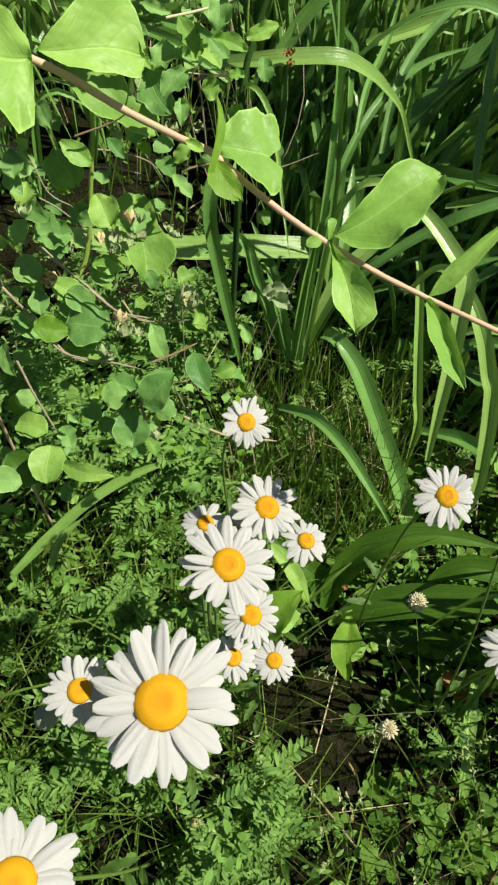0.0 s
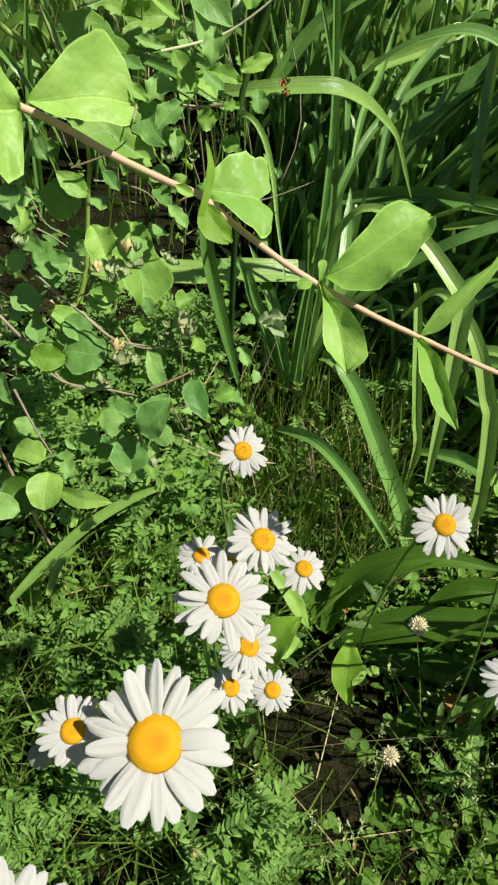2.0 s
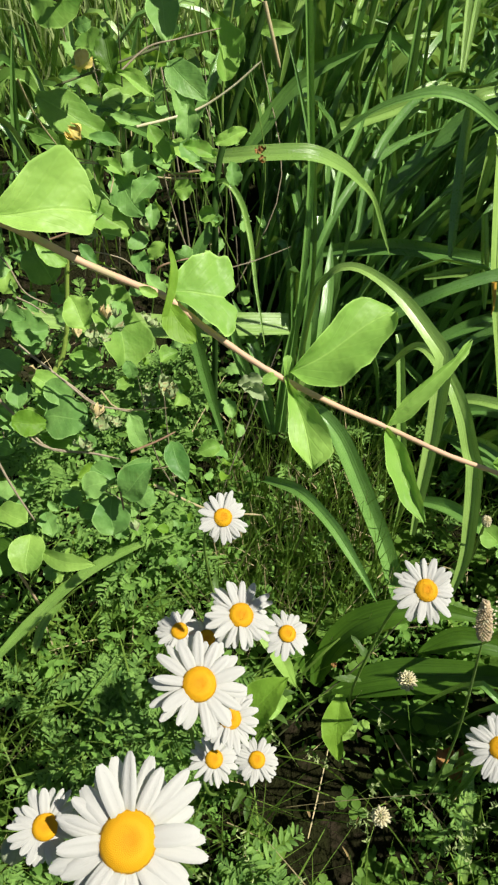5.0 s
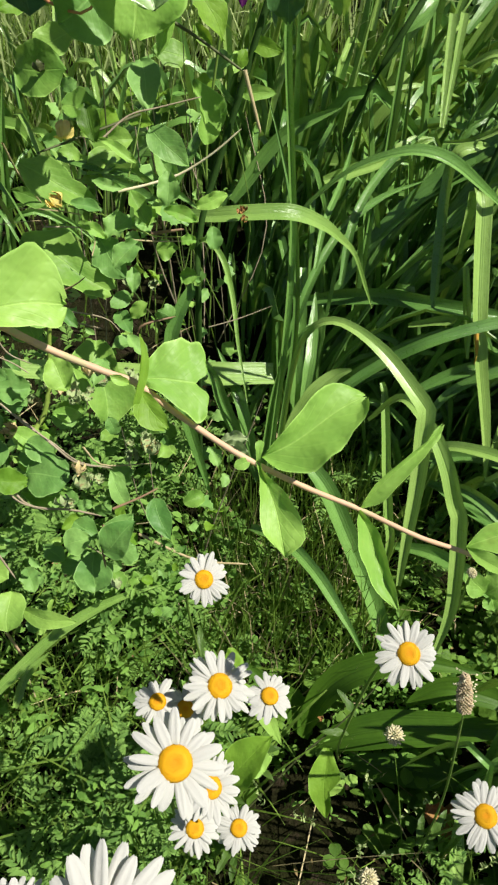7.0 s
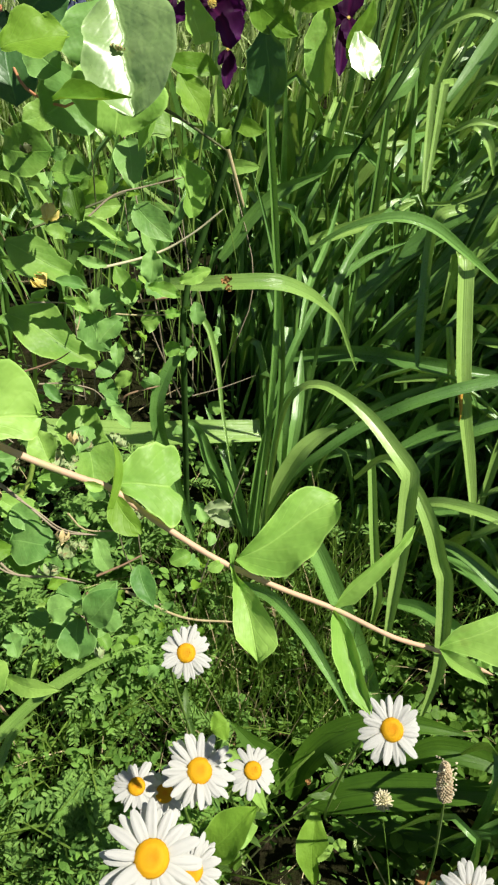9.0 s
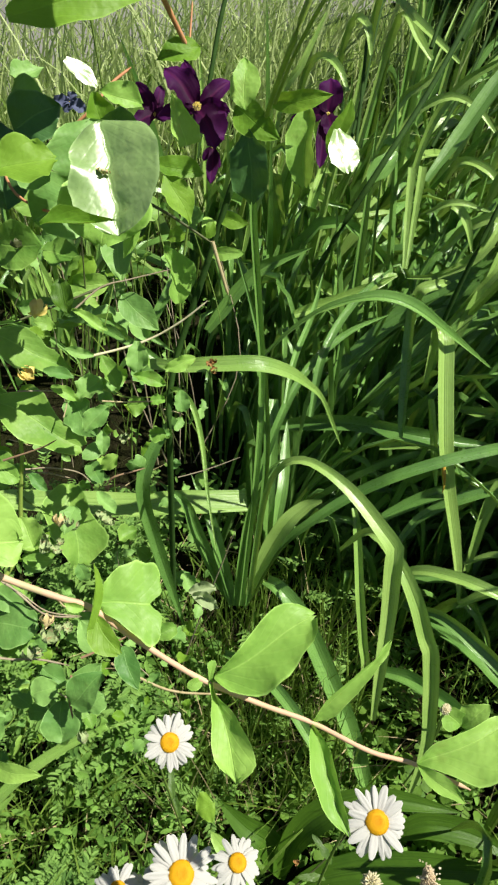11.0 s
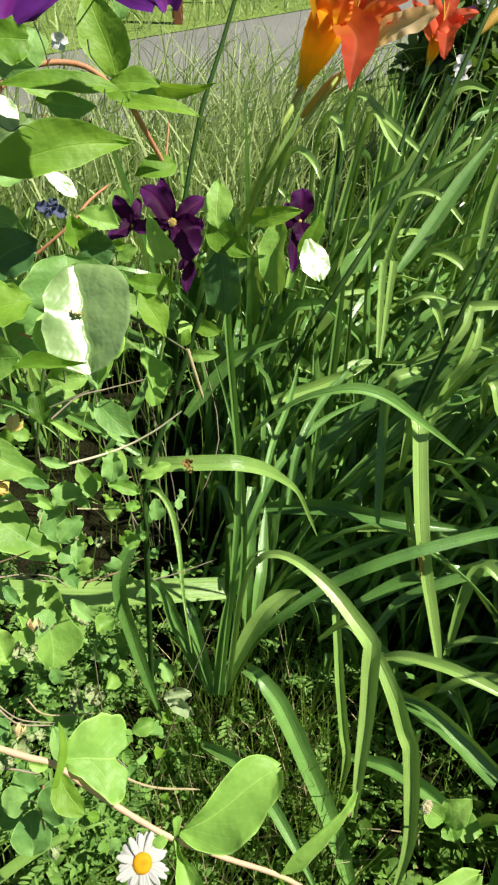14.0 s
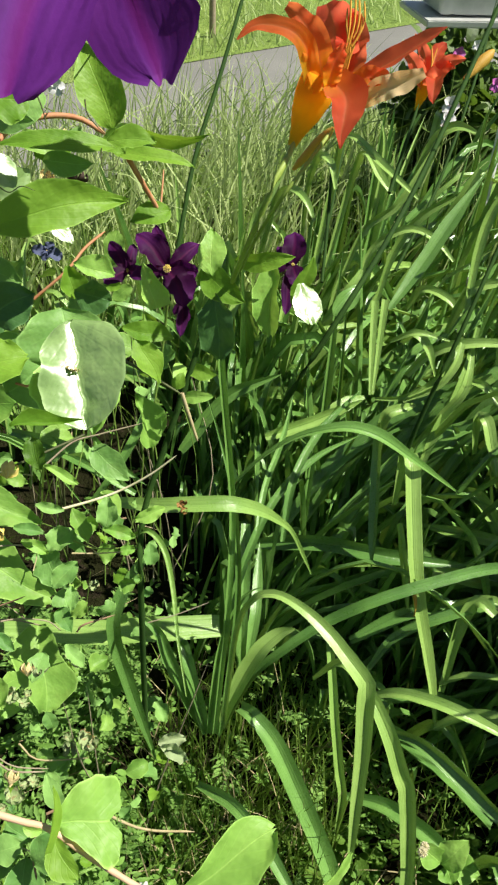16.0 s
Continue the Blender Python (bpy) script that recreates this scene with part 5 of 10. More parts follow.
leaf("leaf", (0.0817, 0.2272, 0.6998), (0.0940, 0.1827, 0.6927), (0.1805, -0.3890, 0.9034), 0.0112, VINE_LEAF, vine, "blunt", 0.06, 0.4, 0.07, seed=24, rows=19, cols=13, sides=(((0.00, 0.00), (0.20, 0.05), (0.45, 0.07), (0.70, 0.07), (0.90, 0.05), (1.00, 0.02)), ((0.00, 0.00), (0.15, 0.11), (0.40, 0.17), (0.60, 0.15), (0.85, 0.11), (1.00, 0.03))))
leaf("leaf", (0.1283, 0.2092, 0.6973), (0.1731, 0.2221, 0.7085), (-0.1376, -0.2195, 0.9659), 0.0224, VINE_LEAF, vine, "blunt", 0.06, 0.15, 0.03, seed=25, rows=19, cols=13, sides=(((0.00, 0.00), (0.20, 0.09), (0.45, 0.10), (0.70, 0.10), (0.90, 0.09), (1.00, 0.02)), ((0.00, 0.01), (0.20, 0.18), (0.45, 0.39), (0.65, 0.39), (0.80, 0.24), (0.92, 0.12), (1.00, 0.03))))
leaf("leaf", (0.1282, 0.2088, 0.6972), (0.1443, 0.1902, 0.7019), (-0.1078, -0.1854, 0.9767), 0.0090, VINE_LEAF, vine, "blunt", 0.06, 0.2, 0.03, seed=26, rows=19, cols=13, sides=(((0.00, 0.00), (0.30, 0.12), (0.60, 0.16), (1.00, 0.03)), ((0.00, 0.00), (0.30, 0.12), (0.60, 0.16), (1.00, 0.03))))
leaf("leaf", (0.0325, 0.2395, 0.7255), (0.0250, 0.2366, 0.7247), (0.2, -0.6, 0.8), 0.0055, VINE_LEAF, vine, "spoon", 0.1, 0.12, 0.03, seed=27)
leaf("leaf", (-0.0188, 0.2608, 0.7540), (-0.0263, 0.2605, 0.7595), (0.2, -0.6, 0.8), 0.0045, VINE_LEAF, vine, "spoon", 0.1, 0.3, 0.03, seed=28)

# round-leaved vine tangled low among twigs
tangle = thing("round_leaved_vine", (-0.1449, 0.4063, 0.0190), "tangled vine with rounded blue-green leaves on thin brown twigs", "vine")
leaf("leaf", (-0.1400, 0.5217, 0.6385), (-0.0735, 0.5045, 0.5989), (0.3165, -0.4437, 0.8384), 0.0453, GREEN_LEAF, tangle, "blunt", 0.06, 0.12, 0.06, seed=30, rows=15, cols=11, sides=(((0.00, 0.04), (0.17, 0.19), (0.33, 0.29), (0.50, 0.20), (0.67, 0.14), (0.83, 0.15), (1.00, 0.12)), ((0.00, 0.04), (0.17, 0.21), (0.33, 0.27), (0.50, 0.25), (0.67, 0.21), (0.83, 0.16), (1.00, 0.11))), label="bright lobed leaf with a blunt end")
leaf("leaf", (-0.1314, 0.5414, 0.6911), (-0.0760, 0.5332, 0.6595), (0.2180, -0.5847, 0.7814), 0.0359, GREEN_LEAF, tangle, "blunt", 0.06, 0.12, 0.06, seed=31, rows=15, cols=11, sides=(((0.00, 0.04), (0.20, 0.19), (0.40, 0.22), (0.60, 0.15), (0.80, 0.09), (1.00, 0.03)), ((0.00, 0.04), (0.20, 0.25), (0.40, 0.28), (0.60, 0.22), (0.80, 0.12), (1.00, 0.02))), label="bright lobed leaf")
leaf("leaf", (-0.1065, 0.5438, 0.5072), (-0.0968, 0.4804, 0.4611), (0.3420, -0.4050, 0.8480), 0.0573, GREEN_LEAF, tangle, "blunt", 0.06, 0.18, 0.06, seed=33, rows=15, cols=11, sides=(((0.00, 0.09), (0.17, 0.17), (0.33, 0.19), (0.50, 0.25), (0.67, 0.33), (0.83, 0.30), (1.00, 0.12)), ((0.00, 0.12), (0.17, 0.32), (0.33, 0.36), (0.50, 0.35), (0.67, 0.30), (0.83, 0.22), (1.00, 0.10))), label="broad leaf folded like a trough")
leaf("leaf", (-0.1441, 0.4858, 0.4743), (-0.1166, 0.4849, 0.4744), (0.2449, -0.5936, 0.7666), 0.0170, GREEN_LEAF, tangle, "blunt", 0.1, 0.12, 0.03, seed=35)
leaf("leaf", (-0.1613, 0.4178, 0.4689), (-0.1195, 0.4074, 0.4744), (0.2738, -0.5141, 0.8129), 0.0395, BLUE_LEAF, tangle, "round", 0.1, 0.05, 0.03, seed=36)
leaf("leaf", (-0.1596, 0.4399, 0.4875), (-0.1351, 0.4277, 0.4779), (0.2827, -0.5431, 0.7906), 0.0224, BLUE_LEAF, tangle, "round", 0.1, 0.12, 0.03, seed=37)
leaf("leaf", (-0.0502, 0.4034, 0.4469), (-0.0362, 0.3696, 0.4320), (0.1252, -0.4778, 0.8695), 0.0211, BLUE_LEAF, tangle, "ovate", 0.1, 0.12, 0.03, seed=38)
leaf("leaf", (-0.0947, 0.3616, 0.4236), (-0.0650, 0.3768, 0.4503), (0.1822, -0.4510, 0.8737), 0.0306, BLUE_LEAF, tangle, "ovate", 0.1, 0.12, 0.03, seed=39)
leaf("leaf", (-0.0852, 0.3671, 0.4024), (-0.0695, 0.3757, 0.4100), (0.1710, -0.4359, 0.8836), 0.0231, BLUE_LEAF, tangle, "round", 0.1, 0.12, 0.03, seed=40)
leaf("leaf", (-0.0756, 0.3995, 0.4430), (-0.0866, 0.4177, 0.4710), (0.1835, -0.5107, 0.8399), 0.0161, BLUE_LEAF, tangle, "ovate", 0.1, 0.12, 0.03, seed=41)
leaf("leaf", (-0.1348, 0.3777, 0.4099), (-0.1089, 0.3828, 0.4149), (0.2345, -0.4441, 0.8647), 0.0257, BLUE_LEAF, tangle, "ovate", 0.1, 0.12, 0.03, seed=42)
leaf("leaf", (-0.1896, 0.3534, 0.3705), (-0.1896, 0.3172, 0.3590), (0.2807, -0.4671, 0.8385), 0.0331, GREEN_LEAF, tangle, "round", 0.1, 0.12, 0.03, seed=43)
leaf("leaf", (-0.1789, 0.3385, 0.3608), (-0.1259, 0.3238, 0.3629), (0.1659, -0.7232, 0.6704), 0.0182, GREEN_LEAF, tangle, "ovate", 0.1, 0.12, 0.03, seed=44)
leaf("leaf", (-0.2516, 0.3287, 0.3548), (-0.2167, 0.3219, 0.3502), (0.3356, -0.4403, 0.8328), 0.0258, BLUE_LEAF, tangle, "round", 0.1, 0.12, 0.03, seed=45)
leaf("leaf", (-0.2370, 0.3568, 0.3491), (-0.2067, 0.3335, 0.3338), (0.3121, -0.4590, 0.8318), 0.0332, DARK_LEAF, tangle, "round", 0.1, 0.12, 0.03, seed=46)
leaf("leaf", (-0.2137, 0.4352, 0.4595), (-0.1881, 0.4188, 0.4487), (0.3046, -0.6145, 0.7277), 0.0216, BLUE_LEAF, tangle, "blunt", 0.1, 0.12, 0.03, seed=47)
leaf("leaf", (-0.2170, 0.4011, 0.4612), (-0.2013, 0.3709, 0.4535), (-0.1967, -0.8006, 0.5660), 0.0168, BLUE_LEAF, tangle, "ovate", 0.1, 0.12, 0.03, seed=48)
leaf("leaf", (-0.1961, 0.3791, 0.4230), (-0.2090, 0.3662, 0.4147), (0.3089, -0.5375, 0.7847), 0.0175, BLUE_LEAF, tangle, "round", 0.1, 0.12, 0.03, seed=49)
leaf("leaf", (-0.2224, 0.3792, 0.3755), (-0.1923, 0.3625, 0.3764), (0.3005, -0.5086, 0.8069), 0.0260, GREEN_LEAF, tangle, "round", 0.1, 0.12, 0.03, seed=50)
leaf("leaf", (-0.1097, 0.3771, 0.3974), (-0.1088, 0.3469, 0.3778), (0.1708, -0.5237, 0.8346), 0.0350, BLUE_LEAF, tangle, "notched", 0.1, 0.12, 0.03, seed=51)
leaf("leaf", (-0.1281, 0.4016, 0.4134), (-0.1070, 0.3882, 0.4046), (0.1826, -0.5712, 0.8002), 0.0233, BLUE_LEAF, tangle, "ovate", 0.1, 0.12, 0.03, seed=52)
leaf("leaf", (-0.0933, 0.3703, 0.4167), (-0.0689, 0.3901, 0.4414), (0.1344, -0.5753, 0.8068), 0.0275, BLUE_LEAF, tangle, "ovate", 0.1, 0.12, 0.03, seed=53)
leaf("leaf", (-0.0864, 0.4220, 0.4621), (-0.0764, 0.4037, 0.4502), (0.1352, -0.6279, 0.7665), 0.0152, BLUE_LEAF, tangle, "ovate", 0.1, 0.12, 0.03, seed=54)
leaf("leaf", (-0.2056, 0.4616, 0.5004), (-0.1818, 0.4490, 0.4921), (0.3000, -0.6700, 0.6791), 0.0249, BLUE_LEAF, tangle, "round", 0.1, 0.12, 0.03, seed=55)
leaf("leaf", (-0.1488, 0.4839, 0.4669), (-0.1250, 0.4794, 0.4638), (0.2065, -0.6841, 0.6996), 0.0159, BLUE_LEAF, tangle, "blunt", 0.1, 0.12, 0.03, seed=56)
leaf("leaf", (-0.1713, 0.5430, 0.5531), (-0.1515, 0.5158, 0.5353), (0.2461, -0.7657, 0.5943), 0.0348, GREEN_LEAF, tangle, "round", 0.1, 0.12, 0.03, seed=59)
leaf("leaf", (-0.1613, 0.5035, 0.6228), (-0.1506, 0.4871, 0.6121), (-0.1309, -0.9292, 0.3458), 0.0173, BLUE_LEAF, tangle, "ovate", 0.1, 0.12, 0.03, seed=61)
leaf("leaf", (-0.0826, 0.5347, 0.6307), (-0.0585, 0.5050, 0.6113), (0.1243, -0.8358, 0.5347), 0.0265, BLUE_LEAF, tangle, "lobed", 0.1, 0.12, 0.1, seed=62)
leaf("leaf", (-0.1925, 0.4746, 0.5803), (-0.1791, 0.4614, 0.5717), (0.3088, -0.7388, 0.5990), 0.0135, BLUE_LEAF, tangle, "ovate", 0.1, 0.12, 0.03, seed=63)
leaf("leaf", (-0.1731, 0.4713, 0.5304), (-0.1540, 0.4531, 0.5185), (0.2635, -0.7044, 0.6591), 0.0193, BLUE_LEAF, tangle, "ovate", 0.1, 0.12, 0.03, seed=64)
leaf("leaf", (-0.1834, 0.4697, 0.5532), (-0.1604, 0.4521, 0.5536), (0.2842, -0.7219, 0.6309), 0.0166, BLUE_LEAF, tangle, "ovate", 0.1, 0.12, 0.06, seed=65)
leaf("leaf", (-0.1564, 0.4531, 0.5185), (-0.1737, 0.4519, 0.5297), (0.2684, -0.6959, 0.6661), 0.0155, BLUE_LEAF, tangle, "round", 0.1, 0.12, 0.06, seed=66)
leaf("leaf", (-0.1868, 0.4428, 0.4881), (-0.1796, 0.4156, 0.4823), (0.2896, -0.6427, 0.7092), 0.0178, BLUE_LEAF, tangle, "obovate", 0.1, 0.12, 0.06, seed=67)
leaf("leaf", (-0.0919, 0.5011, 0.5254), (-0.0988, 0.4739, 0.5197), (0.1556, -0.7380, 0.6567), 0.0178, BLUE_LEAF, tangle, "lobed", 0.1, 0.12, 0.06, seed=68)
leaf("leaf", (-0.0741, 0.5216, 0.5625), (-0.0622, 0.4976, 0.5588), (0.1154, -0.7855, 0.6079), 0.0155, BLUE_LEAF, tangle, "ovate", 0.1, 0.12, 0.06, seed=69)
leaf("leaf", (-0.0644, 0.5337, 0.5703), (-0.0797, 0.5171, 0.5715), (0.1202, -0.8018, 0.5854), 0.0138, BLUE_LEAF, tangle, "round", 0.1, 0.12, 0.06, seed=70)
leaf("leaf", (-0.1466, 0.4773, 0.5341), (-0.1251, 0.4695, 0.5409), (0.2227, -0.7302, 0.6459), 0.0138, BLUE_LEAF, tangle, "obovate", 0.1, 0.12, 0.06, seed=71)
leaf("leaf", (-0.1997, 0.4612, 0.5240), (-0.1855, 0.4692, 0.5410), (0.3064, -0.7035, 0.6413), 0.0155, BLUE_LEAF, tangle, "lobed", 0.1, 0.12, 0.06, seed=72)
leaf("leaf", (-0.1698, 0.4370, 0.4723), (-0.1460, 0.4238, 0.4755), (0.2499, -0.6426, 0.7243), 0.0163, BLUE_LEAF, tangle, "ovate", 0.1, 0.12, 0.06, seed=73)
leaf("leaf", (-0.1390, 0.4198, 0.4372), (-0.1190, 0.4048, 0.4393), (0.2028, -0.6066, 0.7687), 0.0149, BLUE_LEAF, tangle, "round", 0.1, 0.12, 0.06, seed=74)
leaf("leaf", (-0.1996, 0.4128, 0.4211), (-0.2185, 0.4135, 0.4335), (0.3101, -0.5820, 0.7517), 0.0170, BLUE_LEAF, tangle, "obovate", 0.1, 0.12, 0.06, seed=75)
leaf("leaf", (-0.0618, 0.5632, 0.6133), (-0.0489, 0.5419, 0.6113), (0.0946, -0.8472, 0.5228), 0.0133, BLUE_LEAF, tangle, "lobed", 0.1, 0.12, 0.06, seed=76)
leaf("leaf", (-0.0477, 0.5749, 0.6208), (-0.0501, 0.5501, 0.6166), (0.0839, -0.8566, 0.5091), 0.0133, BLUE_LEAF, tangle, "ovate", 0.1, 0.12, 0.06, seed=77)
leaf("leaf", (-0.1029, 0.5338, 0.5706), (-0.0847, 0.5366, 0.5842), (0.1525, -0.8080, 0.5690), 0.0155, BLUE_LEAF, tangle, "round", 0.1, 0.12, 0.06, seed=78)
leaf("leaf", (-0.1867, 0.4830, 0.5977), (-0.1792, 0.4548, 0.5912), (0.3097, -0.7537, 0.5796), 0.0173, BLUE_LEAF, tangle, "obovate", 0.1, 0.12, 0.06, seed=79)
leaf("leaf", (-0.1745, 0.4878, 0.5888), (-0.1781, 0.4637, 0.5851), (0.2952, -0.7556, 0.5847), 0.0144, BLUE_LEAF, tangle, "lobed", 0.1, 0.12, 0.06, seed=80)
leaf("leaf", (-0.1682, 0.4935, 0.5448), (-0.1559, 0.4717, 0.5425), (0.2603, -0.7341, 0.6272), 0.0138, BLUE_LEAF, tangle, "ovate", 0.1, 0.12, 0.06, seed=81)
leaf("leaf", (-0.0851, 0.4565, 0.4726), (-0.0897, 0.4635, 0.4891), (0.1416, -0.6870, 0.7127), 0.0128, BLUE_LEAF, tangle, "round", 0.1, 0.12, 0.06, seed=82)
leaf("leaf", (-0.1672, 0.4041, 0.3675), (-0.1457, 0.3850, 0.3669), (0.2266, -0.5375, 0.8123), 0.0181, BLUE_LEAF, tangle, "obovate", 0.1, 0.12, 0.06, seed=83)
leaf("leaf", (-0.1842, 0.3852, 0.3554), (-0.1731, 0.3602, 0.3510), (0.2557, -0.5030, 0.8256), 0.0181, BLUE_LEAF, tangle, "lobed", 0.1, 0.12, 0.06, seed=84)
leaf("leaf", (-0.1505, 0.3852, 0.3552), (-0.1261, 0.3798, 0.3635), (0.2021, -0.5234, 0.8278), 0.0161, BLUE_LEAF, tangle, "ovate", 0.1, 0.12, 0.06, seed=85)
leaf("leaf", (-0.1152, 0.4709, 0.4835), (-0.1407, 0.4693, 0.4902), (0.1901, -0.5060, 0.8413), 0.0148, VINE_LEAF, tangle, "blunt", 0.06, 0.12, 0.06, seed=350, rows=15, cols=11, sides=(((0.00, 0.06), (0.25, 0.22), (0.50, 0.28), (0.75, 0.22), (1.00, 0.06)), ((0.00, 0.06), (0.25, 0.20), (0.50, 0.26), (0.75, 0.20), (1.00, 0.06))))
leaf("leaf", (-0.1782, 0.4570, 0.5364), (-0.1497, 0.4634, 0.5298), (0.2471, -0.5214, 0.8167), 0.0304, BLUE_LEAF, tangle, "blunt", 0.06, 0.25, 0.14, seed=351, rows=15, cols=11, sides=(((0.00, 0.17), (0.25, 0.51), (0.50, 0.51), (0.75, 0.34), (1.00, 0.14)), ((0.00, 0.14), (0.25, 0.41), (0.50, 0.47), (0.75, 0.37), (1.00, 0.14))))
leaf("leaf", (-0.1843, 0.4026, 0.4820), (-0.1572, 0.4063, 0.4738), (0.2483, -0.4359, 0.8650), 0.0247, LIME_LEAF, tangle, "blunt", 0.06, 0.12, 0.1, seed=352, rows=15, cols=11, sides=(((0.00, 0.18), (0.25, 0.36), (0.50, 0.43), (0.75, 0.29), (1.00, 0.11)), ((0.00, 0.14), (0.25, 0.36), (0.50, 0.40), (0.75, 0.32), (1.00, 0.14))))
leaf("leaf", (-0.1750, 0.4522, 0.4891), (-0.1402, 0.4394, 0.4662), (0.2258, -0.4752, 0.8504), 0.0276, VINE_LEAF, tangle, "blunt", 0.06, 0.12, 0.1, seed=353, rows=15, cols=11, sides=(((0.00, 0.07), (0.25, 0.22), (0.50, 0.29), (0.75, 0.27), (1.00, 0.12)), ((0.00, 0.07), (0.25, 0.24), (0.50, 0.32), (0.75, 0.27), (1.00, 0.10))))
leaf("leaf", (-0.1472, 0.4894, 0.6001), (-0.1249, 0.4834, 0.5839), (0.2245, -0.5904, 0.7753), 0.0193, VINE_LEAF, tangle, "blunt", 0.06, 0.12, 0.06, seed=354, rows=15, cols=11, sides=(((0.00, 0.05), (0.25, 0.21), (0.50, 0.27), (0.75, 0.21), (1.00, 0.05)), ((0.00, 0.05), (0.25, 0.24), (0.50, 0.34), (0.75, 0.31), (1.00, 0.10))))
leaf("leaf", (-0.1255, 0.4132, 0.4369), (-0.1682, 0.4110, 0.4495), (0.2092, -0.4270, 0.8797), 0.0299, GREEN_LEAF, tangle, "blunt", 0.06, 0.12, 0.1, seed=355, rows=15, cols=11, sides=(((0.00, 0.10), (0.25, 0.29), (0.50, 0.34), (0.75, 0.24), (1.00, 0.07)), ((0.00, 0.10), (0.25, 0.17), (0.50, 0.19), (0.75, 0.14), (1.00, 0.07))))
leaf("leaf", (-0.0907, 0.4336, 0.4236), (-0.0764, 0.4479, 0.4307), (0.1301, -0.4506, 0.8832), 0.0262, BLUE_LEAF, tangle, "blunt", 0.06, 0.3, 0.16, seed=356, rows=15, cols=11, sides=(((0.00, 0.10), (0.25, 0.51), (0.50, 0.61), (0.75, 0.41), (1.00, 0.13)), ((0.00, 0.10), (0.25, 0.41), (0.50, 0.56), (0.75, 0.41), (1.00, 0.13))))
tube("twig", [(-0.1702, 0.4712, 0.5607), (-0.1583, 0.4694, 0.5535), (-0.1472, 0.4658, 0.5453)], 0.00075, TWIG, tangle, 0.6, 15)
tube("twig", [(-0.1704, 0.4429, 0.5344), (-0.1519, 0.4331, 0.5183), (-0.1316, 0.4268, 0.4992), (-0.1125, 0.4199, 0.4817), (-0.0860, 0.4236, 0.4651)], 0.00088, TWIG, tangle, 0.6, 25, label="bleached thin twig")
tube("twig", [(-0.1784, 0.3997, 0.4775), (-0.1609, 0.3896, 0.4639), (-0.1383, 0.3885, 0.4555)], 0.00103, TWIG, tangle, 0.6, 15)
tube("twig", [(-0.1180, 0.4836, 0.5968), (-0.1010, 0.4937, 0.5867), (-0.0809, 0.5002, 0.5727), (-0.0716, 0.5010, 0.5563)], 0.00073, TWIG, tangle, 0.6, 20)
leaf("leaf", (-0.0209, 0.5329, 0.6875), (-0.0220, 0.5165, 0.6701), (0.0125, -0.5955, 0.8032), 0.0171, BLUE_LEAF, tangle, "blunt", 0.06, 0.25, 0.14, seed=280, rows=15, cols=11, sides=(((0.00, 0.09), (0.25, 0.26), (0.50, 0.36), (0.75, 0.34), (1.00, 0.15)), ((0.00, 0.09), (0.25, 0.26), (0.50, 0.34), (0.75, 0.32), (1.00, 0.15))))
leaf("leaf", (-0.0544, 0.5374, 0.6468), (-0.0733, 0.5226, 0.6374), (-0.0829, -0.5667, 0.8198), 0.0211, BLUE_LEAF, tangle, "blunt", 0.06, 0.25, 0.14, seed=281, rows=15, cols=11, sides=(((0.00, 0.09), (0.25, 0.37), (0.50, 0.41), (0.75, 0.33), (1.00, 0.19)), ((0.00, 0.09), (0.25, 0.33), (0.50, 0.41), (0.75, 0.26), (1.00, 0.11))))
leaf("leaf", (-0.0447, 0.4975, 0.6525), (-0.0625, 0.4807, 0.6420), (-0.0123, -0.5382, 0.8427), 0.0181, BLUE_LEAF, tangle, "blunt", 0.06, 0.25, 0.14, seed=282, rows=15, cols=11, sides=(((0.00, 0.05), (0.25, 0.25), (0.50, 0.34), (0.75, 0.20), (1.00, 0.07)), ((0.00, 0.05), (0.25, 0.20), (0.50, 0.31), (0.75, 0.27), (1.00, 0.08))))
leaf("leaf", (-0.0033, 0.5262, 0.6308), (-0.0153, 0.5250, 0.6313), (0.1448, -0.5521, 0.8211), 0.0105, VINE_LEAF, tangle, "blunt", 0.06, 0.25, 0.14, seed=283, rows=15, cols=11, sides=(((0.00, 0.12), (0.33, 0.35), (0.67, 0.43), (1.00, 0.28)), ((0.00, 0.12), (0.33, 0.31), (0.67, 0.35), (1.00, 0.20))))
leaf("leaf", (0.0108, 0.5136, 0.6527), (0.0114, 0.5012, 0.6409), (0.2787, -0.5336, 0.7985), 0.0128, BLUE_LEAF, tangle, "blunt", 0.06, 0.25, 0.14, seed=284, rows=15, cols=11, sides=(((0.00, 0.11), (0.33, 0.32), (0.67, 0.37), (1.00, 0.21)), ((0.00, 0.11), (0.33, 0.29), (0.67, 0.35), (1.00, 0.21))))
leaf("leaf", (0.0225, 0.5483, 0.6570), (-0.0023, 0.5410, 0.6518), (0.2409, -0.5743, 0.7824), 0.0132, VINE_LEAF, tangle, "blunt", 0.06, 0.25, 0.14, seed=285, rows=15, cols=11, sides=(((0.00, 0.05), (0.25, 0.21), (0.50, 0.25), (0.75, 0.18), (1.00, 0.07)), ((0.00, 0.05), (0.25, 0.18), (0.50, 0.21), (0.75, 0.21), (1.00, 0.07))))
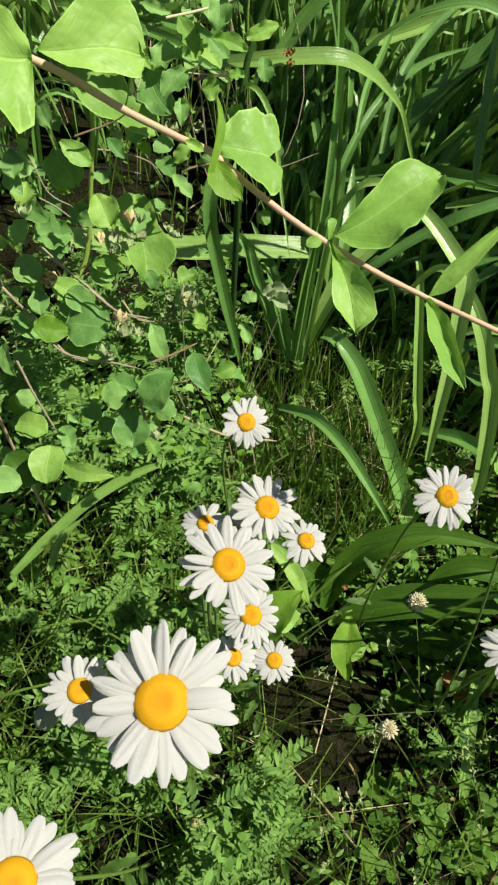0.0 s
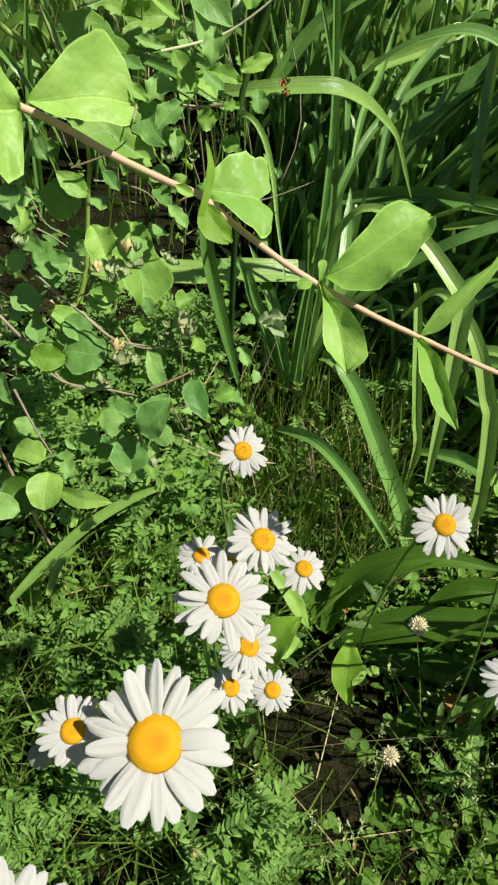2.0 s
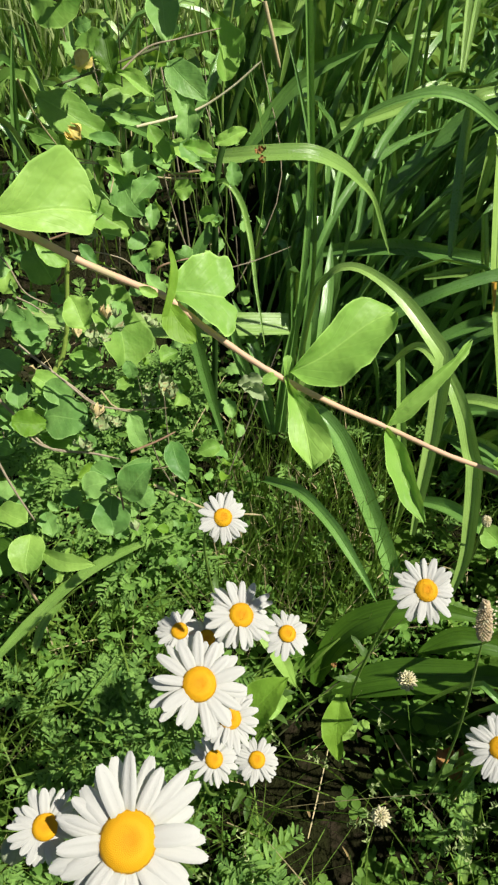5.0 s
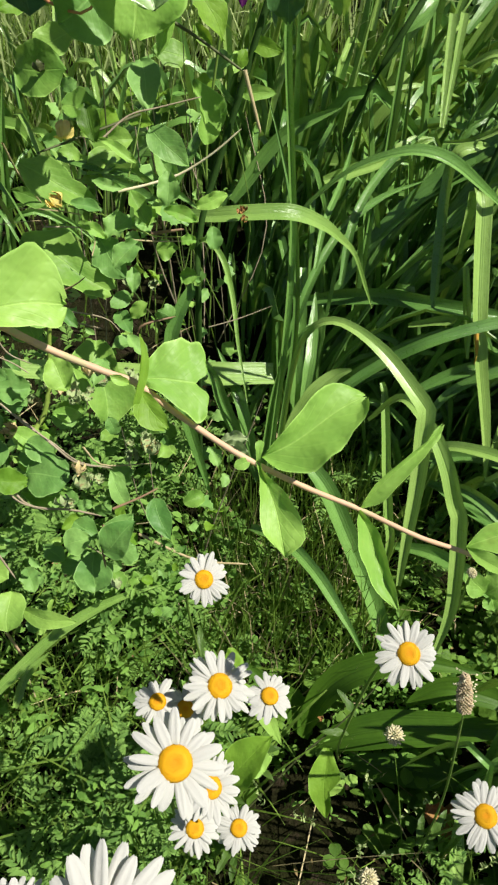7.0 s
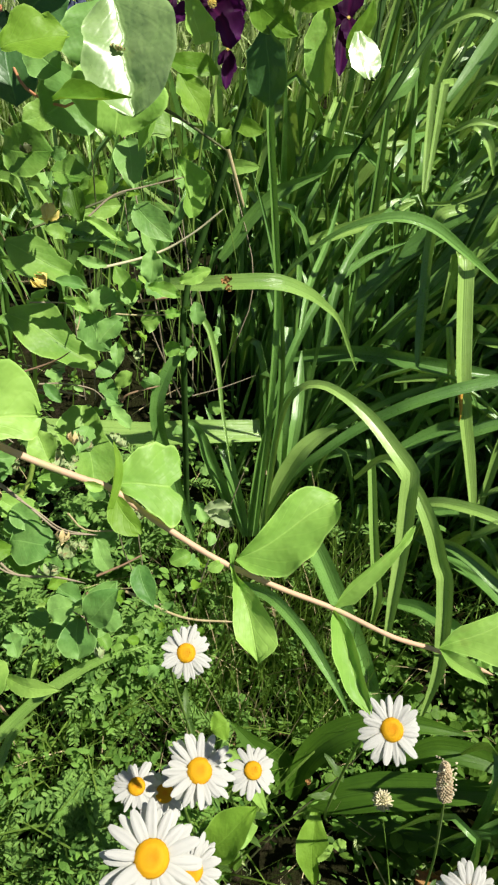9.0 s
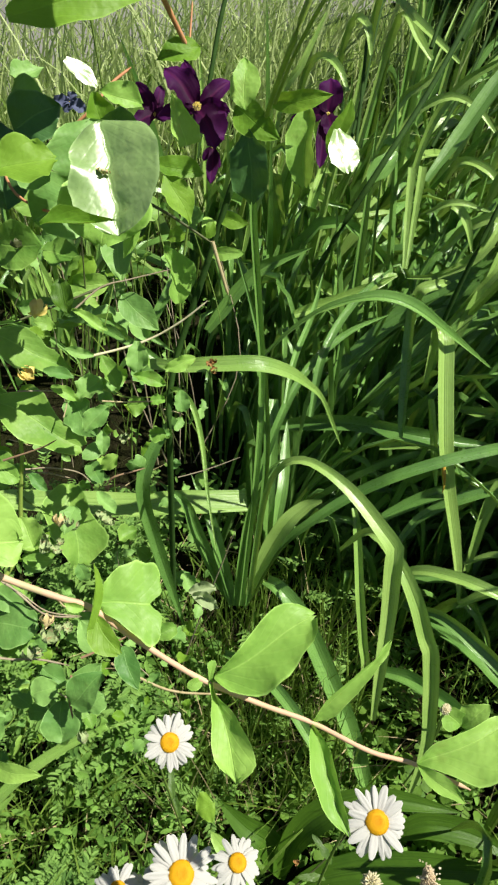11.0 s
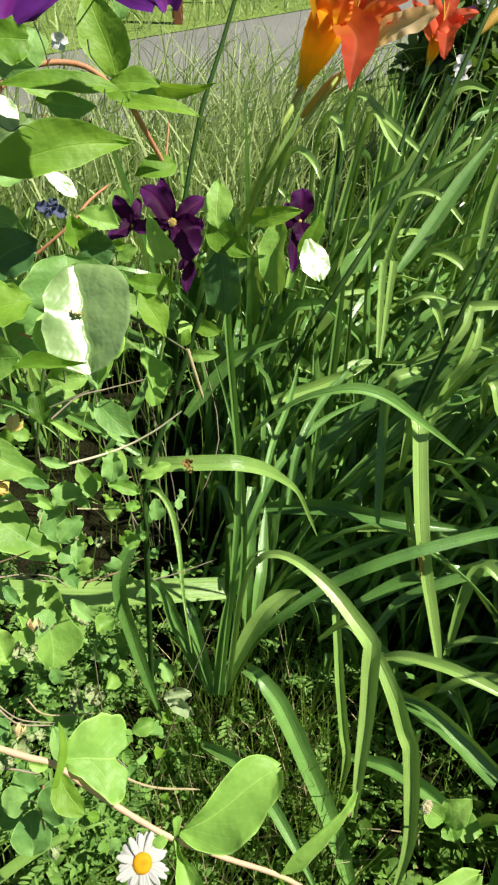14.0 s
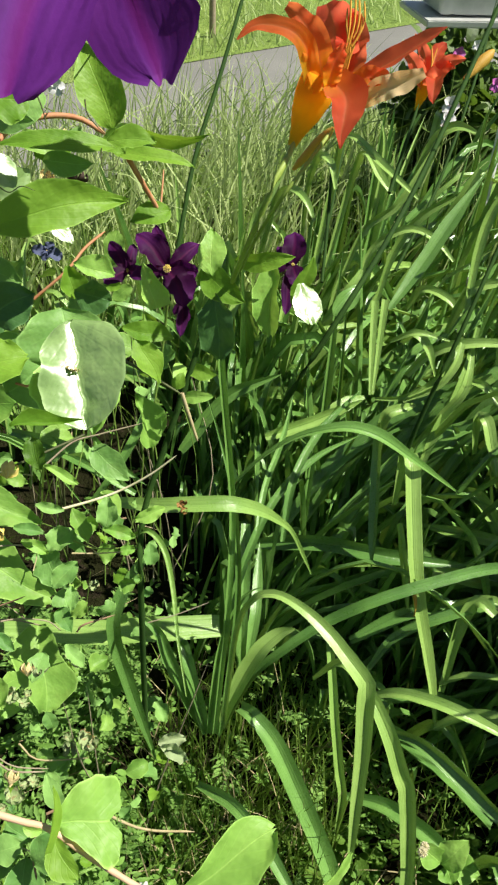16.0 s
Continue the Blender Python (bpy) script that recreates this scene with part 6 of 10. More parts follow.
leaf("leaf", (-0.0262, 0.5234, 0.6610), (-0.0011, 0.5199, 0.6533), (0.0658, -0.5741, 0.8161), 0.0119, VINE_LEAF, tangle, "blunt", 0.06, 0.25, 0.14, seed=286, rows=15, cols=11, sides=(((0.00, 0.05), (0.25, 0.17), (0.50, 0.23), (0.75, 0.21), (1.00, 0.07)), ((0.00, 0.05), (0.25, 0.14), (0.50, 0.21), (0.75, 0.16), (1.00, 0.05))))
leaf("leaf", (-0.0728, 0.5604, 0.6983), (-0.0466, 0.5537, 0.6824), (-0.0645, -0.6270, 0.7763), 0.0084, VINE_LEAF, tangle, "blunt", 0.06, 0.25, 0.14, seed=287, rows=15, cols=11, sides=(((0.00, 0.03), (0.25, 0.10), (0.50, 0.13), (0.75, 0.13), (1.00, 0.04)), ((0.00, 0.03), (0.25, 0.09), (0.50, 0.12), (0.75, 0.13), (1.00, 0.04))))
leaf("leaf", (-0.0802, 0.5691, 0.7210), (-0.0743, 0.5537, 0.6992), (-0.0274, -0.6470, 0.7620), 0.0167, DARK_LEAF, tangle, "blunt", 0.06, 0.25, 0.14, seed=288, rows=15, cols=11, sides=(((0.00, 0.10), (0.25, 0.27), (0.50, 0.31), (0.75, 0.24), (1.00, 0.07)), ((0.00, 0.10), (0.25, 0.27), (0.50, 0.31), (0.75, 0.20), (1.00, 0.07))))
leaf("leaf", (-0.0785, 0.5347, 0.6793), (-0.0567, 0.5347, 0.6725), (0.1639, -0.5912, 0.7897), 0.0093, BLUE_LEAF, tangle, "blunt", 0.06, 0.25, 0.14, seed=289, rows=15, cols=11, sides=(((0.00, 0.04), (0.25, 0.16), (0.50, 0.20), (0.75, 0.16), (1.00, 0.04)), ((0.00, 0.04), (0.25, 0.16), (0.50, 0.18), (0.75, 0.14), (1.00, 0.04))))
leaf("leaf", (-0.0517, 0.5403, 0.6682), (-0.0400, 0.5224, 0.6470), (0.3243, -0.5512, 0.7688), 0.0150, GREEN_LEAF, tangle, "blunt", 0.06, 0.25, 0.14, seed=290, rows=15, cols=11, sides=(((0.00, 0.05), (0.25, 0.19), (0.50, 0.23), (0.75, 0.20), (1.00, 0.05)), ((0.00, 0.05), (0.25, 0.19), (0.50, 0.25), (0.75, 0.19), (1.00, 0.05))))
leaf("leaf", (-0.0932, 0.5167, 0.6738), (-0.0712, 0.5164, 0.6658), (0.3917, -0.5329, 0.7501), 0.0101, BLUE_LEAF, tangle, "blunt", 0.06, 0.25, 0.14, seed=291, rows=15, cols=11, sides=(((0.00, 0.06), (0.25, 0.18), (0.50, 0.22), (0.75, 0.16), (1.00, 0.04)), ((0.00, 0.06), (0.25, 0.16), (0.50, 0.20), (0.75, 0.16), (1.00, 0.04))))
leaf("leaf", (-0.0919, 0.5210, 0.6530), (-0.0717, 0.5161, 0.6416), (0.2244, -0.5483, 0.8056), 0.0104, VINE_LEAF, tangle, "blunt", 0.06, 0.25, 0.14, seed=292, rows=15, cols=11, sides=(((0.00, 0.06), (0.25, 0.16), (0.50, 0.22), (0.75, 0.16), (1.00, 0.04)), ((0.00, 0.06), (0.25, 0.16), (0.50, 0.20), (0.75, 0.16), (1.00, 0.04))))
leaf("leaf", (-0.0498, 0.4855, 0.6378), (-0.0499, 0.4711, 0.6257), (-0.0339, -0.5159, 0.8560), 0.0109, BLUE_LEAF, tangle, "blunt", 0.06, 0.25, 0.14, seed=293, rows=15, cols=11, sides=(((0.00, 0.07), (0.25, 0.24), (0.50, 0.29), (0.75, 0.22), (1.00, 0.07)), ((0.00, 0.07), (0.25, 0.24), (0.50, 0.29), (0.75, 0.19), (1.00, 0.07))))
leaf("leaf", (-0.1040, 0.4214, 0.5723), (-0.1161, 0.4407, 0.5890), (-0.0132, -0.4300, 0.9027), 0.0248, GREEN_LEAF, tangle, "blunt", 0.06, 0.25, 0.14, seed=294, rows=15, cols=11, sides=(((0.00, 0.07), (0.25, 0.37), (0.50, 0.44), (0.75, 0.34), (1.00, 0.08)), ((0.00, 0.07), (0.25, 0.34), (0.50, 0.41), (0.75, 0.30), (1.00, 0.08))))
leaf("leaf", (-0.1014, 0.4502, 0.6296), (-0.0895, 0.4418, 0.6192), (0.1391, -0.4724, 0.8703), 0.0099, BLUE_LEAF, tangle, "blunt", 0.06, 0.25, 0.14, seed=295, rows=15, cols=11, sides=(((0.00, 0.08), (0.25, 0.23), (0.50, 0.28), (0.75, 0.20), (1.00, 0.05)), ((0.00, 0.08), (0.25, 0.20), (0.50, 0.25), (0.75, 0.20), (1.00, 0.05))))
leaf("leaf", (-0.0596, 0.4668, 0.5866), (-0.0454, 0.4533, 0.5737), (0.2833, -0.4420, 0.8511), 0.0125, BLUE_LEAF, tangle, "blunt", 0.06, 0.25, 0.14, seed=296, rows=15, cols=11, sides=(((0.00, 0.06), (0.25, 0.20), (0.50, 0.27), (0.75, 0.20), (1.00, 0.04)), ((0.00, 0.06), (0.25, 0.18), (0.50, 0.24), (0.75, 0.18), (1.00, 0.04))))
tube("twig", [(-0.0615, 0.5427, 0.6651), (-0.0347, 0.5506, 0.6669), (-0.0118, 0.5580, 0.6708), (0.0124, 0.5602, 0.6853), (0.0342, 0.5629, 0.7026)], 0.00117, CREAM, tangle, 0.6, 25, label="pale dry twig")
tube("twig", [(-0.0715, 0.5658, 0.6949), (-0.0508, 0.5795, 0.7056), (-0.0283, 0.5859, 0.7082), (0.0047, 0.5933, 0.7122)], 0.00083, TWIG, tangle, 0.6, 20)
tube("twig", [(-0.0533, 0.5511, 0.6721), (-0.0472, 0.5662, 0.6880), (-0.0409, 0.5826, 0.7070)], 0.00071, STEM_GREEN, tangle, 0.6, 15)
tube("twig", [(-0.1167, 0.5138, 0.6550), (-0.0962, 0.5180, 0.6511), (-0.0760, 0.5204, 0.6466)], 0.00071, TWIG, tangle, 0.6, 15)
tube("twig", [(-0.0535, 0.5184, 0.6384), (-0.0335, 0.5200, 0.6353), (-0.0130, 0.5220, 0.6336)], 0.00071, STRAW, tangle, 0.6, 15)
tube("twig", [(-0.0524, 0.5258, 0.6453), (-0.0356, 0.5228, 0.6384), (-0.0148, 0.5243, 0.6360)], 0.00071, STEM_LIME, tangle, 0.6, 15)
tube("twig", [(-0.0830, 0.5049, 0.6342), (-0.0803, 0.5152, 0.6429), (-0.0835, 0.5245, 0.6531)], 0.00059, STRAW, tangle, 0.6, 15)
tube("twig", [(-0.1805, 0.4572, 0.5213), (-0.1517, 0.4389, 0.5093), (-0.1301, 0.4235, 0.4992), (-0.1109, 0.4114, 0.4912), (-0.0849, 0.4139, 0.4807)], 0.00121, TWIG, tangle, 0.6, 16, knots=0.0)
tube("twig", [(-0.2167, 0.4428, 0.4883), (-0.1820, 0.4135, 0.4691), (-0.1573, 0.3926, 0.4554), (-0.1245, 0.3945, 0.4445), (-0.0967, 0.3893, 0.4410)], 0.00150, TWIG, tangle, 0.6, 16, label='brown trailing twig', knots=0.0)
tube("twig", [(-0.0866, 0.3944, 0.4442), (-0.0637, 0.4020, 0.4491), (-0.0460, 0.4092, 0.4536)], 0.00126, TWIG_RED, tangle, 0.6, 16, knots=0.0)
tube("twig", [(-0.0941, 0.3806, 0.4396), (-0.0965, 0.3692, 0.4300), (-0.0956, 0.3564, 0.4061)], 0.00125, TWIG_RED, tangle, 0.7, 16, knots=0.0)
tube("twig", [(-0.1978, 0.3764, 0.4689), (-0.1873, 0.3614, 0.4353), (-0.1757, 0.3489, 0.4033)], 0.00124, TWIG, tangle, 0.6, 16, label='pale twig', knots=0.0)
tube("twig", [(-0.1999, 0.4868, 0.6002), (-0.1735, 0.4793, 0.5952), (-0.1618, 0.4713, 0.5661), (-0.1438, 0.4696, 0.5530)], 0.00090, TWIG, tangle, 0.6, 16, knots=0.0)
tube("twig", [(-0.1343, 0.5145, 0.5582), (-0.1127, 0.5136, 0.5575), (-0.0886, 0.5087, 0.5542)], 0.00096, TWIG, tangle, 0.6, 16, knots=0.0)
tube("twig", [(-0.0995, 0.5016, 0.2160), (-0.0311, 0.4703, 0.2055), (0.0344, 0.4635, 0.2016)], 0.00208, STRAW, tangle, 0.6, 16, label='bleached straw twig', knots=0.0)
tube("twig", [(-0.0492, 0.6073, 0.5798), (-0.0192, 0.6078, 0.5835)], 0.00164, TWIG_RED, tangle, 0.6, 16, knots=0.0)
# paler stalk material makes this stem look lit although a leaf shadows it
tube("stem", [(-0.1617, 0.4387, 0.4732), (-0.1557, 0.4548, 0.4836), (-0.1465, 0.4635, 0.4942), (-0.1374, 0.4753, 0.5220), (-0.1303, 0.4895, 0.5623), (-0.1225, 0.4986, 0.6002), (-0.1215, 0.5061, 0.6252)], 0.00254, STEM_LIME, tangle, 0.6, 35, label="pale green upright stem")
tube("stem", [(-0.1390, 0.5036, 0.5452), (-0.1296, 0.4934, 0.5445), (-0.1176, 0.4874, 0.5405)], 0.00121, STEM_GREEN, tangle, 0.6, 16, knots=0.0)
tube("stem", [(-0.1870, 0.5436, 0.6951), (-0.1670, 0.5301, 0.6863), (-0.1551, 0.5387, 0.6680), (-0.1461, 0.5354, 0.6421)], 0.00227, STEM_LIME, tangle, 0.8, 16, label='yellowish stem', knots=0.0)
blossom((-0.0899, 0.5288, 0.7211), 0.0080, tangle, POLLEN, 1.3, "withered yellow blossom", 86)
blossom((-0.0970, 0.4922, 0.6900), 0.0068, tangle, POLLEN, 1.3, "withered yellow blossom", 87)
blossom((-0.0419, 0.5254, 0.5889), 0.0048, tangle, PALE_CURL, 2.0, "cream closed bud", 88)
blossom((-0.0645, 0.5417, 0.5758), 0.0065, tangle, PALE_CURL, 1.3, "curled pale bud", 89)
blossom((-0.1743, 0.4490, 0.4921), 0.0075, tangle, WITHERED, 1.8, "withered yellow blossom", 90)
blossom((-0.1834, 0.4658, 0.5507), 0.0079, tangle, PALE_CURL, 1.6, "withered yellow blossom", 91)
blossom((-0.0820, 0.3340, 0.4170), 0.0060, tangle, PALE_CURL, 1.3, "withered yellow blossom", 92)
leaf("leaf", (0.0111, 0.4244, 0.4996), (0.0345, 0.4266, 0.5005), (0.0192, -0.4532, 0.8912), 0.0156, FOLD_PALE, tangle, "blunt", 0.06, 0.5, 0.25, seed=310, rows=15, cols=11, sides=(((0.00, 0.06), (0.25, 0.21), (0.50, 0.25), (0.75, 0.17), (1.00, 0.06)), ((0.00, 0.06), (0.25, 0.25), (0.50, 0.33), (0.75, 0.25), (1.00, 0.08))), label="crumpled pale leaf scrap")
leaf("leaf", (0.0142, 0.4194, 0.5033), (0.0361, 0.4097, 0.4962), (0.0163, -0.4425, 0.8966), 0.0136, FOLD_PALE, tangle, "blunt", 0.06, 0.5, 0.3, seed=311, rows=15, cols=11, sides=(((0.00, 0.06), (0.25, 0.23), (0.50, 0.27), (0.75, 0.19), (1.00, 0.06)), ((0.00, 0.06), (0.25, 0.17), (0.50, 0.23), (0.75, 0.17), (1.00, 0.04))))
blossom((0.0351, 0.6016, 0.6067), 0.0044, tangle, RUST, 1.3, "brown withered scrap", 94)
blossom((-0.1022, 0.5056, 0.4921), 0.0069, tangle, PALE_CURL, 1.3, "withered yellow blossom", 95)
blossom((-0.0717, 0.5148, 0.4866), 0.0090, tangle, PALE_CURL, 0.8, "shrivelled pale leaf", 96)
blossom((0.0357, 0.6017, 0.5974), 0.0038, tangle, RUST, 1.3, "withered yellow blossom", 97)

# honeysuckle with joined round leaves and clematis behind it
joined = thing("honeysuckle_vine", (-0.0655, 0.4912, 0.0075), "honeysuckle with round leaves joined about the stem", "vine")
joined_leaf("leaf", (-0.0141, 0.4977, 0.8680), (-0.0138, 0.4428, 0.8306), ((-0.4500, -0.8000, 0.2500), (0.4106, -0.5118, 0.7546)), 0.0579, DISC_LEAF, joined, "pale round leaf joined about the stem")
leaf("leaf", (-0.0321, 0.5376, 0.8541), (-0.0314, 0.5105, 0.8226), (0.1840, -0.8323, 0.5228), 0.0542, BLUE_LEAF, joined, "round", 0.1, 0.05, 0.03, label='round leaf in shade', seed=98)
blossom((-0.0176, 0.4693, 0.8530), 0.0032, joined, WITHERED, 0.8, "tiny dry flower stub", 91)
leaf("leaf", (-0.0768, 0.4678, 0.8545), (-0.0438, 0.4791, 0.8560), (0.2587, -0.5922, 0.7631), 0.0313, LIME_LEAF, joined, "blunt", 0.06, 0.2, 0.06, seed=99, rows=15, cols=11, sides=(((0.00, 0.04), (0.25, 0.31), (0.50, 0.39), (0.75, 0.33), (1.00, 0.08)), ((0.00, 0.04), (0.25, 0.33), (0.50, 0.45), (0.75, 0.41), (1.00, 0.08))))
leaf("leaf", (-0.0472, 0.4305, 0.8441), (-0.0098, 0.4383, 0.8415), (0.2254, -0.5938, 0.7724), 0.0151, LIME_LEAF, joined, "blunt", 0.06, 0.25, 0.06, seed=100, rows=15, cols=11, sides=(((0.00, 0.02), (0.25, 0.20), (0.50, 0.18), (0.75, 0.07), (1.00, 0.01)), ((0.00, 0.02), (0.25, 0.03), (0.50, 0.03), (0.75, 0.02), (1.00, 0.01))))
leaf("leaf", (-0.1376, 0.6149, 0.7266), (-0.0968, 0.6019, 0.7300), (0.2515, -0.8614, 0.4412), 0.0385, GREEN_LEAF, joined, "round", 0.1, 0.12, 0.03, label='round leaf with a dark centre', seed=101)
blossom((-0.1152, 0.5987, 0.7333), 0.006, joined, STEM_DARK, 0.8, "dark hollow where the stem comes through", 92)
leaf("leaf", (-0.0537, 0.5576, 0.7985), (-0.0802, 0.5373, 0.7873), (0.1997, -0.8965, 0.3954), 0.0459, BLUE_LEAF, joined, "blunt", 0.1, 0.12, 0.03, seed=102)
leaf("leaf", (-0.0245, 0.5131, 0.8357), (-0.0286, 0.4880, 0.7974), (0.2257, -0.6913, 0.6864), 0.0590, VINE_LEAF, joined, "blunt", 0.06, 0.05, 0.06, seed=103, rows=15, cols=11, sides=(((0.00, 0.05), (0.20, 0.40), (0.40, 0.61), (0.60, 0.64), (0.80, 0.46), (1.00, 0.11)), ((0.00, 0.05), (0.20, 0.42), (0.40, 0.56), (0.60, 0.59), (0.80, 0.42), (1.00, 0.11))), label="round leaf under the joined one")
leaf("leaf", (-0.0042, 0.5049, 0.8067), (-0.0159, 0.4897, 0.7875), (0.1124, -0.6829, 0.7218), 0.0104, VINE_LEAF, joined, "blunt", 0.06, 0.12, 0.06, seed=271, rows=15, cols=11, sides=(((0.00, 0.04), (0.33, 0.16), (0.67, 0.14), (1.00, 0.01)), ((0.00, 0.04), (0.33, 0.19), (0.67, 0.16), (1.00, 0.01))))
leaf("leaf", (-0.1021, 0.5574, 0.7839), (-0.1082, 0.6067, 0.8251), (0.2554, -0.9015, 0.3495), 0.0415, SHADED_LEAF, joined, "ovate", 0.1, 0.12, 0.03, seed=104)
leaf("leaf", (-0.0447, 0.6418, 0.7191), (-0.0365, 0.5971, 0.6976), (0.1086, -0.8973, 0.4279), 0.0258, BLUE_LEAF, joined, "ovate", 0.1, 0.12, 0.03, seed=105)
leaf("leaf", (-0.0475, 0.6449, 0.6577), (-0.0214, 0.6179, 0.6194), (0.1071, -0.6336, 0.7662), 0.0236, BLUE_LEAF, joined, "blunt", 0.06, 0.3, 0.06, seed=106, rows=15, cols=11, sides=(((0.00, 0.03), (0.20, 0.07), (0.40, 0.16), (0.60, 0.22), (0.80, 0.16), (1.00, 0.03)), ((0.00, 0.03), (0.20, 0.05), (0.40, 0.08), (0.60, 0.14), (0.80, 0.14), (1.00, 0.03))))
leaf("leaf", (0.0067, 0.6312, 0.6525), (-0.0048, 0.6600, 0.6933), (0.3706, -0.6236, 0.6883), 0.0358, VINE_LEAF, joined, "blunt", 0.06, 0.2, 0.06, seed=107, rows=15, cols=11, sides=(((0.00, 0.08), (0.20, 0.21), (0.40, 0.12), (0.60, 0.06), (0.80, 0.08), (1.00, 0.02)), ((0.00, 0.06), (0.20, 0.25), (0.40, 0.35), (0.60, 0.35), (0.80, 0.23), (1.00, 0.03))), label="curved leaf with a pale rim")
leaf("leaf", (0.0382, 0.7060, 0.6942), (0.0303, 0.6822, 0.6884), (-0.0096, -0.9127, 0.4086), 0.0148, VINE_LEAF, joined, "ovate", 0.1, 0.12, 0.03, seed=108)
leaf("leaf", (0.0350, 0.6885, 0.6681), (0.0679, 0.6877, 0.6680), (-0.0340, -0.8979, 0.4389), 0.0132, VINE_LEAF, joined, "ovate", 0.1, 0.12, 0.03, seed=109)
leaf("leaf", (0.0690, 0.6595, 0.7965), (0.0722, 0.6329, 0.7476), (-0.6178, -0.7772, 0.1196), 0.0366, SHADED_LEAF, joined, "blunt", 0.06, 0.06, 0.06, seed=110, rows=15, cols=11, sides=(((0.00, 0.03), (0.20, 0.23), (0.40, 0.29), (0.60, 0.31), (0.80, 0.24), (1.00, 0.07)), ((0.00, 0.03), (0.20, 0.24), (0.40, 0.31), (0.60, 0.33), (0.80, 0.26), (1.00, 0.07))), label="dark shaded leaf")
leaf("leaf", (0.0674, 0.6704, 0.8066), (0.0675, 0.6965, 0.8371), (-0.0205, -0.9007, 0.4339), 0.0237, VINE_LEAF, joined, "ovate", 0.1, 0.12, 0.03, seed=111)
leaf("leaf", (0.1264, 0.7388, 0.7858), (0.1233, 0.7077, 0.7234), (-0.3473, -0.7585, 0.5514), 0.0328, VINE_LEAF, joined, "blunt", 0.06, 0.25, 0.06, seed=112, rows=15, cols=11, sides=(((0.00, 0.03), (0.20, 0.11), (0.40, 0.11), (0.60, 0.16), (0.80, 0.17), (1.00, 0.07)), ((0.00, 0.03), (0.20, 0.17), (0.40, 0.24), (0.60, 0.20), (0.80, 0.17), (1.00, 0.08))), label="folded leaf with a pale rim")
leaf("leaf", (0.1526, 0.7354, 0.7645), (0.1626, 0.7050, 0.7383), (0.2517, -0.5842, 0.7716), 0.0333, DISC_LEAF, joined, "tepal", 0.0, 0.02, 0.02, seed=113, rows=15, cols=11, sides=(((0.00, 0.08), (0.25, 0.32), (0.50, 0.40), (0.75, 0.35), (1.00, 0.13)), ((0.00, 0.08), (0.25, 0.24), (0.50, 0.32), (0.75, 0.30), (1.00, 0.13))), label="pale leaf gleaming in the sun")
leaf("leaf", (0.1466, 0.7366, 0.7414), (0.1664, 0.7532, 0.7834), (-0.1286, -0.7715, 0.6230), 0.0158, LIME_LEAF, joined, "blunt", 0.06, 0.3, 0.06, seed=275, rows=15, cols=11, sides=(((0.00, 0.03), (0.25, 0.13), (0.50, 0.15), (0.75, 0.10), (1.00, 0.02)), ((0.00, 0.03), (0.25, 0.11), (0.50, 0.16), (0.75, 0.15), (1.00, 0.03))))
leaf("leaf", (-0.0416, 0.6486, 0.8301), (-0.0111, 0.6485, 0.8196), (0.2534, -0.6870, 0.6811), 0.0244, VINE_LEAF, joined, "blunt", 0.06, 0.12, 0.06, seed=114, rows=15, cols=11, sides=(((0.00, 0.04), (0.25, 0.26), (0.50, 0.38), (0.75, 0.35), (1.00, 0.06)), ((0.00, 0.04), (0.25, 0.15), (0.50, 0.20), (0.75, 0.17), (1.00, 0.04))))
leaf("leaf", (-0.0406, 0.6301, 0.8162), (-0.0137, 0.6299, 0.8070), (-0.5549, -0.8071, 0.2018), 0.0313, SHADED_LEAF, joined, "blunt", 0.06, 0.12, 0.06, seed=115, rows=15, cols=11, sides=(((0.00, 0.06), (0.25, 0.42), (0.50, 0.52), (0.75, 0.39), (1.00, 0.10)), ((0.00, 0.06), (0.25, 0.36), (0.50, 0.55), (0.75, 0.48), (1.00, 0.10))), label="dark leaf in shade")
leaf("leaf", (-0.0411, 0.6318, 0.8082), (-0.0456, 0.6416, 0.8314), (0.2893, -0.7093, 0.6429), 0.0223, LIME_LEAF, joined, "blunt", 0.06, 0.3, 0.06, seed=272, rows=15, cols=11, sides=(((0.00, 0.05), (0.25, 0.36), (0.50, 0.40), (0.75, 0.25), (1.00, 0.04)), ((0.00, 0.05), (0.25, 0.36), (0.50, 0.44), (0.75, 0.25), (1.00, 0.04))))
# two leaves in the pale coated material, turned to mirror the sun as white glare
leaf("leaf", (-0.0920, 0.7987, 0.8034), (-0.0657, 0.7924, 0.7814), (0.4350, -0.5812, 0.6878), 0.0178, DISC_LEAF, joined, "tepal", 0.0, 0.02, 0.02, seed=273, rows=15, cols=11, sides=(((0.00, 0.09), (0.25, 0.22), (0.50, 0.26), (0.75, 0.20), (1.00, 0.05)), ((0.00, 0.09), (0.25, 0.20), (0.50, 0.24), (0.75, 0.22), (1.00, 0.05))), label="glossy leaf turned to glare white in the sun")
leaf("leaf", (-0.0804, 0.6077, 0.9273), (-0.0630, 0.6006, 0.9079), (0.4766, -0.5987, 0.6437), 0.0219, DISC_LEAF, joined, "tepal", 0.0, 0.02, 0.02, seed=274, rows=15, cols=11, sides=(((0.00, 0.12), (0.25, 0.34), (0.50, 0.40), (0.75, 0.34), (1.00, 0.08)), ((0.00, 0.12), (0.25, 0.34), (0.50, 0.37), (0.75, 0.31), (1.00, 0.08))), label="glossy leaf turned to glare white in the sun")
